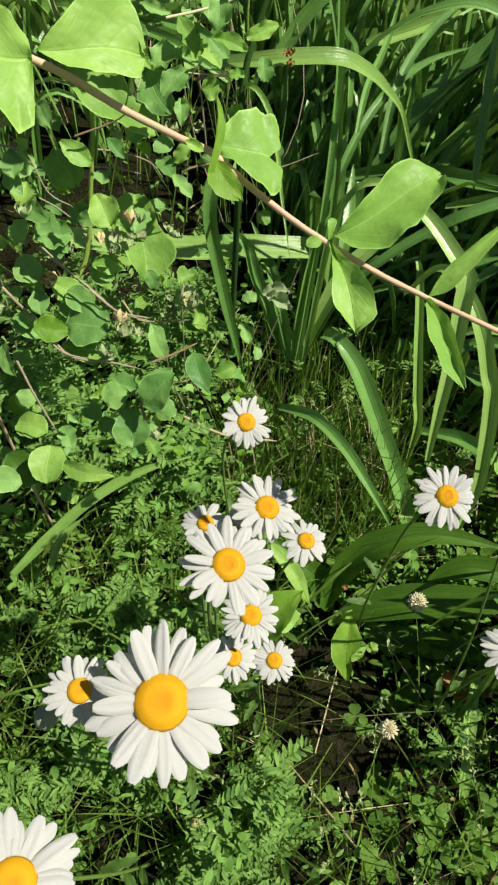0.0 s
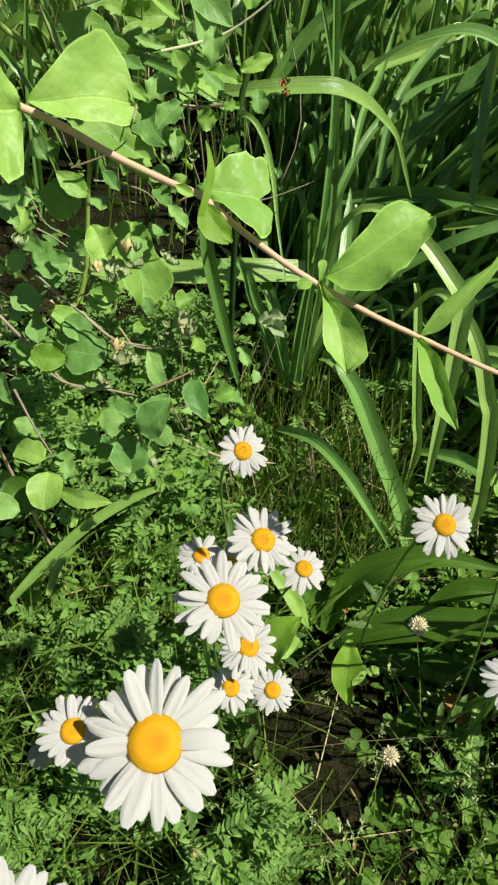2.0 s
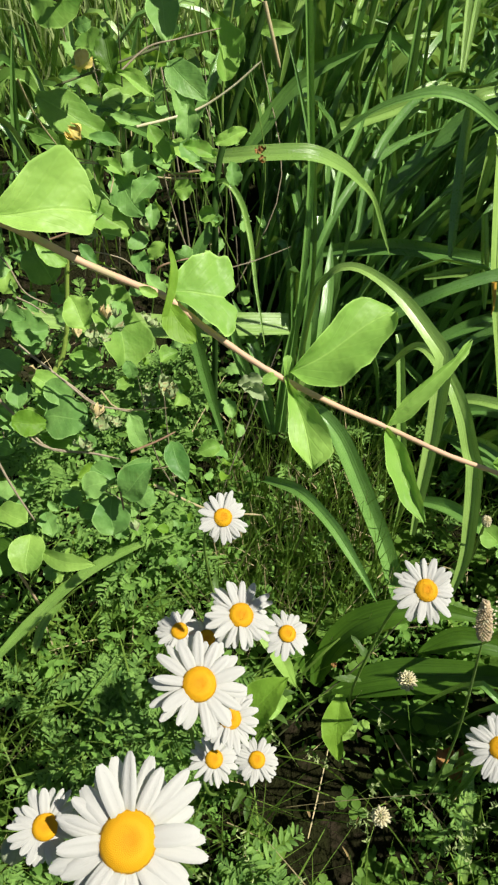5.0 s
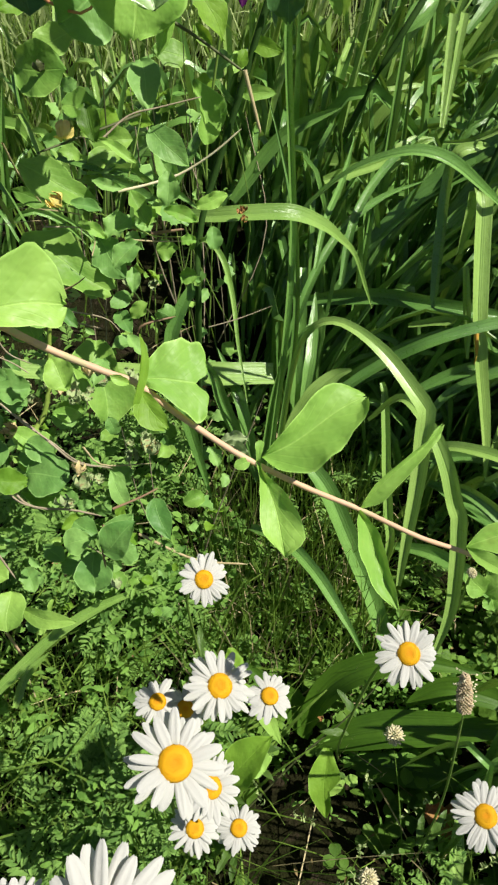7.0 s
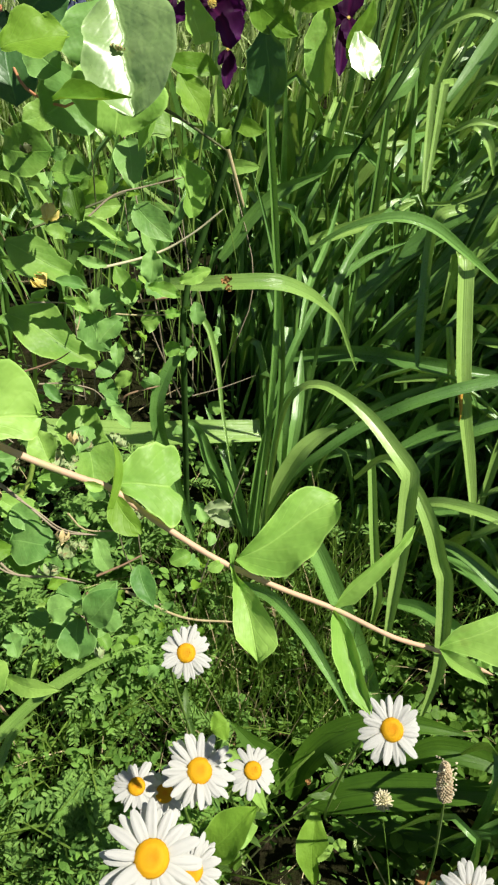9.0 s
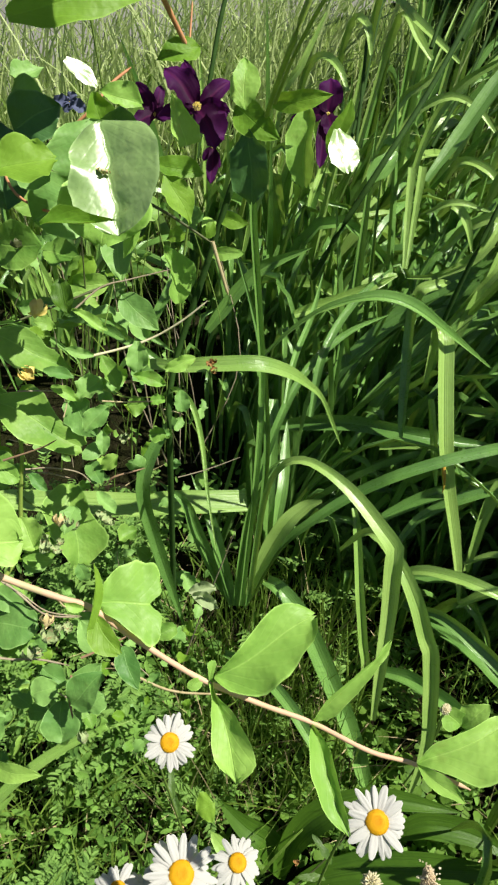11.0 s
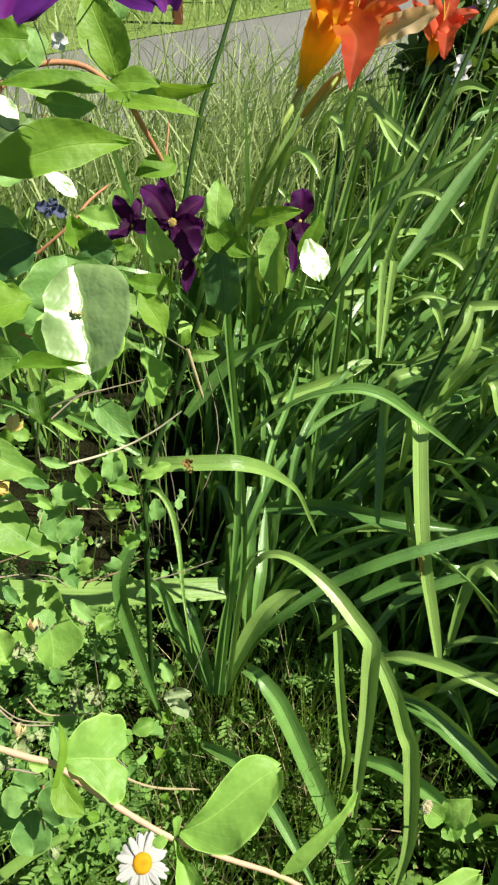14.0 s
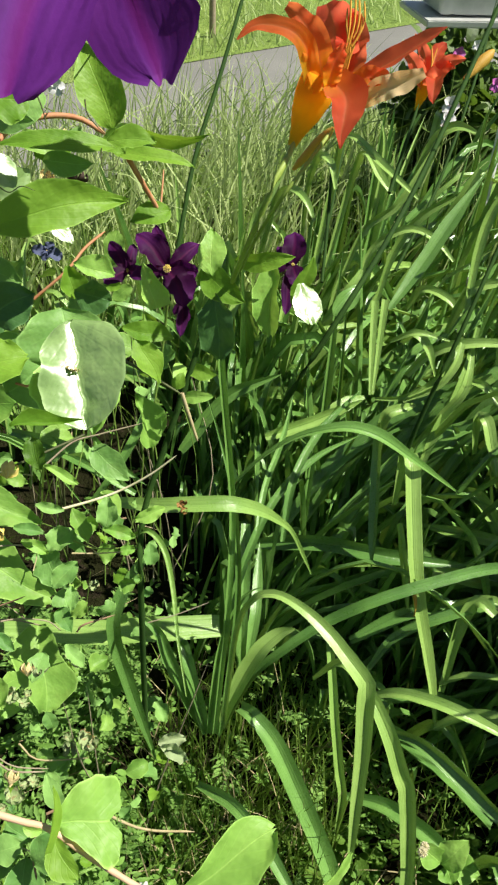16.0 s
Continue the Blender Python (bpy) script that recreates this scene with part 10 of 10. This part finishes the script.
tube("scape", [(0.1542, 0.8095, 0.5593), (0.1731, 0.7738, 0.6406), (0.2117, 0.7921, 0.7028), (0.2683, 0.8607, 0.7541), (0.3347, 0.9618, 0.8156), (0.4180, 1.0934, 0.9141), (0.4510, 1.1467, 0.9543)], 0.00343, STALK_DARK, lily, 0.8, 26, label='long leaning flower stalk', knots=0.0)
tube("scape", [(0.3030, 1.0096, 0.7454), (0.3491, 1.1003, 0.8279)], 0.00256, STALK_DARK, lily, 0.8, 10, knots=0.0)
tube("scape", [(0.3224, 0.8266, 0.4119), (0.3412, 0.8344, 0.5148), (0.3799, 0.8667, 0.6219), (0.4451, 0.9541, 0.7226)], 0.00331, STALK_DARK, lily, 0.8, 20, label='leaning flower stalk', knots=0.0)
tube("scape", [(0.2487, 1.1205, 0.5618), (0.2636, 1.1963, 0.6208), (0.2815, 1.3023, 0.6998)], 0.00270, STALK_DARK, lily, 0.8, 12, knots=0.0)
tube("scape", [(0.2742, 1.3144, 0.4825), (0.3067, 1.3997, 0.5543), (0.3309, 1.4838, 0.6085), (0.3764, 1.6267, 0.7026)], 0.00323, STALK_DARK, lily, 0.8, 14, knots=0.0)
tube("scape", [(0.3778, 1.1693, 0.5550), (0.4677, 1.3034, 0.6435), (0.5569, 1.4716, 0.7715), (0.6204, 1.6175, 0.8709)], 0.00295, STALK_DARK, lily, 0.8, 14, knots=0.0)
leaf("bract", (0.2268, 0.9118, 0.6242), (0.2662, 0.9441, 0.6505), (-0.2057, -0.8532, 0.4794), 0.0247, LILY_LEAF, lily, "ovate", 0.1, 0.3, 0.03, label='pale bract on the stalk', seed=225)
leaf("bract", (0.4214, 0.9706, 0.5591), (0.4544, 0.9920, 0.5873), (-0.3608, -0.7989, 0.4811), 0.0241, LILY_LEAF, lily, "ovate", 0.1, 0.3, 0.03, seed=226)
lily_bud((0.4404, 1.2039, 0.8324), (0.4848, 1.2292, 0.8664), 0.0085, lily, "long orange-green bud")
lily_bud((0.1334, 0.6957, 0.8860), (0.1586, 0.6738, 0.9246), 0.0045, lily, "slim greenish bud")
tube("scape", [(0.3265, 0.9726, 0.7659), (0.3863, 1.0531, 0.8658)], 0.00325, STALK_DARK, lily, 0.8, 10, knots=0.0)

# low broad-leaved plants
broad = thing("broad_leaved_lily", (0.1055, 0.3043, -0.0008), "low plant with broad glossy dark green strap leaves", "plant")
ribbon("leaf_blade", [(0.0967, 0.2961, 0.0650), (0.1214, 0.3266, 0.1394), (0.1668, 0.3375, 0.1863), (0.2223, 0.3375, 0.1999), (0.2980, 0.3240, 0.1908)], 0.0328, (-0.1637, -0.3306, 0.9295), DARK_LEAF, broad, fold=0.3, profile=LANCE, count=26, ripple=0.0, roll=0, seed=227)
ribbon("leaf_blade", [(0.1034, 0.2848, 0.0565), (0.1652, 0.2897, 0.0991), (0.2411, 0.2863, 0.1230), (0.3642, 0.2742, 0.1411)], 0.0414, (-0.2347, -0.2528, 0.9386), DARK_LEAF, broad, fold=0.25, profile=LANCE, count=26, ripple=0.0, roll=0, seed=228)
ribbon("leaf_blade", [(0.1435, 0.2765, 0.0318), (0.2100, 0.2603, 0.0458), (0.2763, 0.2475, 0.0497), (0.3612, 0.2300, 0.0503)], 0.0360, (-0.2541, -0.1953, 0.9473), DARK_LEAF, broad, fold=0.25, profile=LANCE, count=22, ripple=0.0, roll=0, seed=229)
ribbon("leaf_blade", [(0.2292, 0.3290, 0.0800), (0.2733, 0.3342, 0.1099), (0.3315, 0.3196, 0.1123), (0.3811, 0.2884, 0.1018)], 0.0303, (-0.3188, -0.2761, 0.9067), DARK_LEAF, broad, fold=0.25, profile=LANCE, count=22, ripple=0.0, roll=0, seed=230)
ribbon("leaf_blade", [(0.1054, 0.2986, 0.0419), (0.0864, 0.3237, 0.0987), (0.0589, 0.3376, 0.1215), (0.0256, 0.3619, 0.1522)], 0.0318, (-0.0348, -0.3121, 0.9494), DARK_LEAF, broad, fold=0.25, profile=LANCE, count=18, ripple=0.0, roll=0, seed=231)
leaf("leaf", (0.1199, 0.2683, 0.1199), (0.1167, 0.2036, 0.0811), (-0.0878, -0.1740, 0.9808), 0.0378, LIME_LEAF, broad, "blunt", 0.06, 0.12, 0.06, seed=232, rows=15, cols=11, sides=(((0.00, 0.07), (0.20, 0.15), (0.40, 0.25), (0.60, 0.09), (0.80, 0.11), (1.00, 0.02)), ((0.00, 0.05), (0.20, 0.19), (0.40, 0.24), (0.60, 0.22), (0.80, 0.15), (1.00, 0.02))), label="bright ragged leaf with a torn edge")
leaf("leaf", (0.0019, 0.2089, 0.2487), (0.0517, 0.2372, 0.2901), (0.0010, -0.2293, 0.9733), 0.0383, LIME_LEAF, broad, "ovate", 0.1, 0.12, 0.03, label='bright broad leaf', seed=233)
leaf("leaf", (0.0259, 0.3278, 0.2522), (0.0079, 0.3212, 0.2468), (0.0137, -0.3459, 0.9382), 0.0297, LIME_LEAF, broad, "ovate", 0.1, 0.12, 0.03, seed=234)
leaf("leaf", (0.0225, 0.2953, 0.2755), (0.0627, 0.2447, 0.2321), (-0.0577, -0.3655, 0.9290), 0.0170, GREEN_LEAF, broad, "ovate", 0.1, 0.12, 0.03, seed=236)
leaf("leaf", (0.0469, 0.2833, 0.2444), (0.0640, 0.2548, 0.2207), (-0.5100, -0.4503, 0.7329), 0.0155, GREEN_LEAF, broad, "ovate", 0.1, 0.12, 0.03, seed=237)
leaf("leaf", (0.0341, 0.2315, 0.2357), (0.0457, 0.2217, 0.2295), (-0.0536, -0.3047, 0.9509), 0.0289, VINE_LEAF, broad, "round", 0.1, 0.12, 0.03, seed=238)
tube("stem", [(0.0002, 0.2055, 0.0064), (0.0889, 0.2631, 0.1026), (0.1398, 0.2908, 0.1500), (0.1862, 0.3224, 0.2129)], 0.00130, STEM_DARK, broad, 0.6, 20, label='thin leaning seed stalk', knots=0.0)
blossom((0.1128, 0.2926, 0.1509), 0.004, broad, RUST, 0.8, "small rusty scrap", 93)
blossom((0.2465, 0.2040, 0.0851), 0.014, broad, RUST, 1.5, "brown curled dead leaf", 94)
blossom((0.2585, 0.1875, 0.0600), 0.011, broad, RUST, 1.2, "brown curled dead leaf", 95)
leaf("leaf", (0.2814, 0.2214, 0.0486), (0.2629, 0.1458, 0.0029), (-0.5254, 0.0058, 0.8508), 0.0268, VINE_LEAF, broad, "ovate", 0.1, 0.12, 0.03, seed=239)
leaf("leaf", (0.3067, 0.4047, 0.2271), (0.3349, 0.4152, 0.2576), (-0.2876, -0.2995, 0.9097), 0.0311, VINE_LEAF, broad, "ovate", 0.1, 0.12, 0.03, seed=240)
leaf("leaf", (0.3067, 0.4047, 0.2271), (0.2855, 0.4225, 0.2456), (-0.2609, -0.3035, 0.9164), 0.0288, VINE_LEAF, broad, "ovate", 0.1, 0.12, 0.03, seed=241)
leaf("leaf", (0.3128, 0.4023, 0.2249), (0.3152, 0.3851, 0.2206), (-0.2768, -0.2785, 0.9197), 0.0249, VINE_LEAF, broad, "ovate", 0.1, 0.12, 0.03, seed=242)
leaf("leaf", (0.3225, 0.4074, 0.2164), (0.3501, 0.3936, 0.2187), (-0.2965, -0.2818, 0.9125), 0.0315, VINE_LEAF, broad, "ovate", 0.1, 0.12, 0.03, seed=243)
leaf("leaf", (0.0323, 0.0348, -0.0052), (0.0546, 0.0481, 0.0149), (-0.0464, -0.0442, 0.9979), 0.0327, VINE_LEAF, broad, "round", 0.1, 0.12, 0.03, seed=244)
leaf("leaf", (0.0191, 0.0403, -0.0017), (0.0092, 0.0571, 0.0087), (-0.0151, -0.0519, 0.9985), 0.0171, VINE_LEAF, broad, "ovate", 0.1, 0.12, 0.03, seed=245)
leaf("leaf", (0.1640, 0.0403, -0.0017), (0.1802, 0.0079, -0.0102), (-0.1789, -0.0251, 0.9835), 0.0144, VINE_LEAF, broad, "ovate", 0.1, 0.12, 0.03, seed=246)
leaf("leaf", (0.1640, 0.0403, -0.0017), (0.1685, 0.0564, 0.0201), (-0.1755, -0.0511, 0.9831), 0.0105, VINE_LEAF, broad, "ovate", 0.1, 0.12, 0.03, seed=247)
leaf("leaf", (0.1705, 0.0403, -0.0017), (0.1880, 0.0454, 0.0132), (-0.1882, -0.0450, 0.9811), 0.0131, VINE_LEAF, broad, "ovate", 0.1, 0.12, 0.03, seed=248)
ribbon("leaf_blade", [(0.2697, 0.2062, 0.0861), (0.2620, 0.1676, 0.0651), (0.2572, 0.1173, 0.0352), (0.2518, 0.0676, -0.0020)], 0.0164, (-0.0607, -0.1259, 0.9902), LILY_LIGHT, broad, fold=0.2, widths=(0.6, 1.00, 0.9, 0.5), count=20, seed=249, label="yellowing drooping leaf")
leaf("leaf", (0.1116, 0.2265, 0.0755), (0.1418, 0.2411, 0.0836), (-0.1059, -0.1939, 0.9753), 0.0159, GREEN_LEAF, broad, "blunt", 0.06, 0.12, 0.06, seed=250, rows=15, cols=11, sides=(((0.00, 0.04), (0.25, 0.19), (0.50, 0.23), (0.75, 0.17), (1.00, 0.04)), ((0.00, 0.04), (0.25, 0.17), (0.50, 0.21), (0.75, 0.17), (1.00, 0.04))))
leaf("leaf", (0.1418, 0.2411, 0.0836), (0.1563, 0.2405, 0.0859), (-0.1253, -0.2000, 0.9717), 0.0145, GREEN_LEAF, broad, "blunt", 0.06, 0.12, 0.06, seed=251, rows=15, cols=11, sides=(((0.00, 0.15), (0.33, 0.44), (0.67, 0.49), (1.00, 0.29)), ((0.00, 0.15), (0.33, 0.39), (0.67, 0.44), (1.00, 0.29))))



# ---- filling of the tangle ----
def hides_trough(p):
    """Whether a spot lies before the broad trough-shaped leaf."""
    return -0.17 < p[0] < -0.05 and 0.40 < p[2] < 0.60 and p[1] < 0.57


def fill_tangle():
    """More leaves of the round-leaved vine, down in its shade."""
    r = np.random.default_rng(61)
    for k in range(200):
        y = r.uniform(0.40, 0.72)
        x = r.uniform(-0.42, 0.02) - 0.03 * (y < 0.5)
        top = 0.37 + 0.38 * (y - 0.40) / 0.5
        z = top * r.uniform(0.3, 0.85)
        g = r.uniform(0, 6.28)
        size = r.uniform(0.012, 0.03)
        way = np.array([math.cos(g), math.sin(g), r.normal() * 0.55])
        b = np.array([x, y, z])
        if hides_trough(b):
            continue
        face = np.array([r.normal() * 0.7 + 0.1, r.normal() * 0.6 - 0.3, 1.0])
        leaf("leaf", b, b + unit(way) * size, face, size * r.uniform(0.55, 0.95), (GREEN_LEAF, BLUE_LEAF, GREEN_LEAF, LIME_LEAF)[int(r.integers(4)) if k % 3 else 1], tangle, ("ovate", "lobed", "obovate", "lobed", "blunt", "round", "ovate")[int(r.integers(7))], r.uniform(-0.1, 0.2), r.uniform(0.0, 0.42), 0.1, seed=k, rows=9, cols=7)
    for k in range(10):
        x, y = r.uniform(-0.34, -0.02), r.uniform(0.42, 0.84)
        p = np.array([x, y, 0.02])
        q = p + np.array([r.normal() * 0.06, r.normal() * 0.05, r.uniform(0.2, 0.42)])
        tube("stem", [p, (p + q) / 2 + r.normal(size=3) * 0.02, q], r.uniform(0.0008, 0.0016), (TWIG, STEM_GREEN)[k % 2], tangle, 0.6, 10, 6)


def crumpled_growth():
    """Small crinkled leaves, pale curled scraps and thin twigs all over the round-leaved vine."""
    r = np.random.default_rng(77)
    def spot(low=0.36, high=0.70):
        z = r.uniform(low, high)
        return np.array([r.uniform(-0.26, -0.045 + 0.05 * (z > 0.55)), 0.395 + (z - 0.40) * 0.62 + r.normal() * 0.022, z])
    for k in range(120):
        b, g, size = spot(), r.uniform(0, 6.28), r.uniform(0.009, 0.021)
        if hides_trough(b):
            continue
        way = unit(np.array([math.cos(g), -0.5 * abs(math.sin(g)), math.sin(g)]))
        face = np.array([r.normal() * 0.6 + 0.2, -0.6 + r.normal() * 0.4, 0.7])
        leaf("leaf", b, b + way * size, face, size * r.uniform(0.5, 0.95), (BLUE_LEAF, GREEN_LEAF, BLUE_LEAF)[k % 3], tangle, ("lobed", "ovate", "obovate", "round")[k % 4], r.uniform(-0.25, 0.25), r.uniform(0.1, 0.6), r.uniform(0.08, 0.22), seed=k, rows=9, cols=7)
    heaps = [spot(0.42, 0.66) for _ in range(7)]
    for k in range(38):
        c = heaps[k % 7] + r.normal(size=3) * 0.012
        blossom(tuple(c), r.uniform(0.0035, 0.0075), tangle, PALE_CURL if k % 5 else WITHERED, r.uniform(1.0, 2.2), "curled pale scrap of leaf", 400 + k)
    for k in range(10):
        p = spot()
        g = r.normal() * 0.6
        q = p + r.uniform(0.03, 0.09) * np.array([math.cos(g), r.normal() * 0.3, math.sin(g)])
        tube("twig", [p, (p + q) / 2 + r.normal(size=3) * 0.006, q], r.uniform(0.0005, 0.0011), (TWIG, STRAW, TWIG_RED, STEM_GREEN)[k % 4], tangle, 0.6, 10, 6)


fill_tangle()
crumpled_growth()


def fill_upper():
    """Shaded inner leaves of the clematis and the joined honeysuckle."""
    r = np.random.default_rng(62)
    a, b, c, d = (np.array(p) for p in ((-0.16, 0.83, 0.78), (0.03, 0.87, 0.76), (-0.17, 0.65, 0.55), (0.03, 0.68, 0.52)))
    for k in range(34):
        s, w = r.uniform(0, 1) ** 1.25, r.uniform(0, 0.8)
        p = (a * (1 - s) + b * s) * (1 - w) + (c * (1 - s) + d * s) * w
        p = p + np.array([0, 0.05, 0.0]) * r.uniform(-0.9, 3.0) + np.array([0, 0, -0.06]) * r.uniform(0, 1)
        off = p - np.array([-0.091, 0.531, 0.72])
        if off[2] > 0 and np.linalg.norm(off - np.array(SUN_WAY) * (off @ np.array(SUN_WAY))) < 0.05:
            continue                                    # the sun reaches the withered flower here
        g = r.uniform(0, 6.28)
        size = r.uniform(0.016, 0.05)
        way = unit(np.array([math.cos(g), 0.6 * math.sin(g), r.normal() * 0.6]))
        face = np.array([r.normal() * 0.6 + 0.15, r.normal() * 0.5 - 0.6, 0.8])
        lime = r.uniform() < 0.3
        leaf("leaf", p, p + way * size, face, size * r.uniform(0.5, 0.85), LIME_LEAF if lime else (BLUE_LEAF, GREEN_LEAF)[k % 2], clematis if lime else joined, ("ovate", "ovate", "blunt", "obovate", "round")[k % 5], r.uniform(-0.1, 0.18), r.uniform(0.0, 0.35), 0.08, seed=k, rows=9, cols=7)
    for k in range(22):
        s = r.uniform(0, 1)
        p = c * (1 - s) + d * s + np.array([0, 0.1, -0.25])
        q = p + np.array([r.normal() * 0.05, r.uniform(0.0, 0.14), r.uniform(0.25, 0.46)])
        tube("stem", [p, (p + q) / 2 + r.normal(size=3) * 0.02, q], r.uniform(0.0007, 0.0013), (STEM_GREEN, STEM_DARK, TWIG)[k % 3], clematis if k % 2 else joined, 0.6, 10, 6)


fill_upper()


# ---- beside the lane ----
def box_part(name, lo, hi, material, parent, bevel, label=""):
    bm = bmesh.new()
    bmesh.ops.create_cube(bm, size=1)
    lo, hi = Vector(lo), Vector(hi)
    for v in bm.verts:
        v.co = Vector((lo[i] + (v.co[i] + 0.5) * (hi[i] - lo[i]) for i in range(3))) - ORIGIN[parent]
    bmesh.ops.bevel(bm, geom=bm.edges[:], offset=bevel, segments=2, affect="EDGES")
    mesh = bpy.data.meshes.new(name)
    bm.to_mesh(mesh)
    bm.free()
    mesh.materials.append(material)
    return attach(name, mesh, parent, label)


def mailbox(x, y, z, k):
    ob = thing("mailbox", (x, y, 0.03), "weathered pale grey metal mailbox on a dark wooden post", "mailbox")
    box_part("post", (x + 0.30 * k, y + 0.11 * k, 0.03), (x + 0.345 * k, y + 0.155 * k, z - 0.02 * k), BLACK_WOOD, ob, 0.006, "dark post")
    box_part("shelf", (x - 0.03 * k, y + 0.02 * k, z - 0.016 * k), (x + 0.52 * k, y + 0.24 * k, z - 0.004 * k), METAL_GREY, ob, 0.003, "pale shelf")
    s = np.linspace(0, 1, 25)
    a = np.linspace(0, 2 * np.pi, 28, endpoint=False)
    ring = np.stack([0.09 * np.cos(a), np.where(np.sin(a) < 0, np.sin(a) * 0.10, 0.09 * np.sin(a)) + 0.10], 1)
    ring[:, 0] = np.where(np.sin(a) < -0.2, np.sign(np.cos(a)) * np.maximum(np.abs(ring[:, 0]), 0.075), ring[:, 0])
    lengths = [(0.0, 0.02), (0.0, 0.97), (0.006, 1.0), (0.02, 1.0), (0.028, 0.985), (0.03, 1.0), (0.44, 1.0), (0.452, 0.98), (0.455, 0.02)]
    pts = [[(x + l * k, y + (0.13 + q * c[0]) * k, z + (0.1 + q * (c[1] - 0.1)) * k) for c in ring] for l, q in lengths]
    attach("body", grid_mesh("body", np.array(pts) - np.array(ORIGIN[ob]), METAL_GREY, True), ob, "rounded metal body")
    box_part("flag", (x + 0.30 * k, y + 0.028 * k, z + 0.04 * k), (x + 0.33 * k, y + 0.036 * k, z + 0.2 * k), RED_WOOD, ob, 0.002, "small flag")


def posts():
    ob = thing("white_post", (0.745, 1.74, 0.03), "thin white painted stake standing among the flowers", "post")
    tube("shaft", [(0.745, 1.74, 0.03), (0.748, 1.75, 0.45), (0.752, 1.77, 0.80)], 0.009, WHITE_PAINT, ob, 1.0, 10, 10)
    ob = thing("wooden_post", (-0.06, 4.98, 0.05), "reddish wooden post beside the lane", "post")
    box_part("shaft", (-0.09, 4.95, 0.05), (-0.03, 5.01, 1.0), RED_WOOD, ob, 0.008)
    ob = thing("sapling", (0.20, 5.55, 0.06), "bare slender trunk on the verge across the lane", "tree")
    tube("trunk", [(0.20, 5.55, 0.05), (0.205, 5.55, 0.6), (0.19, 5.56, 1.3)], 0.022, TWIG, ob, 0.8, 10)
    for k in range(4):
        tube("limb", [(0.20, 5.55, 0.8 + 0.12 * k), (0.20 + 0.2 * math.cos(k * 2), 5.55 + 0.2 * math.sin(k * 2), 1.1 + 0.1 * k), (0.2 + 0.4 * math.cos(k * 2), 5.55 + 0.35 * math.sin(k * 2), 1.4 + 0.1 * k)], 0.008, TWIG, ob, 0.4, 8)


def small_flower(c, material, size, label, seed):
    """A little five-petalled garden flower on a stalk."""
    r = np.random.default_rng(seed)
    ob = thing("garden_flower", (c[0] + 0.02, c[1] + 0.03, 0.03), label, "flower", "flowers behind the daylilies")
    tube("stem", [(c[0] + 0.02, c[1] + 0.03, 0.03), (c[0] + 0.01, c[1] + 0.02, c[2] * 0.6), (c[0], c[1] + 0.004, c[2] - 0.003)], 0.0016, STEM_GREEN, ob, 0.8, 12)
    for k in range(5):
        a = 1.257 * k + r.normal() * 0.1
        tip = Vector(c) + size * Vector((math.cos(a), -0.35, math.sin(a)))
        leaf("petal", c, tip, (0, -1, 0.4), size * 0.85, material, ob, "obovate", 0.1, 0.1, 0.05, seed=k + seed, rows=7, cols=5)


mailbox(0.705, 2.15, 0.748, 1.4)
posts()
# small flowers behind the daylilies
small_flower((0.4742, 1.3403, 0.7640), WHITE_PETAL, 0.016, "small white garden flower among leaves", 5)
small_flower((0.4618, 1.3037, 0.7508), WHITE_PETAL, 0.014, "small white garden flower among leaves", 6)
small_flower((0.5849, 1.6675, 0.7716), MAGENTA, 0.014, "small pink garden flower among leaves", 7)
small_flower((0.6142, 1.5159, 0.7520), MAGENTA, 0.014, "small pink garden flower among leaves", 8)
small_flower((-0.1188, 1.1276, 0.8396), WHITE_PETAL, 0.012, "small white garden flower among leaves", 9)
small_flower((0.6629, 1.7862, 0.7639), WHITE_PETAL, 0.012, "small white garden flower among leaves", 10)
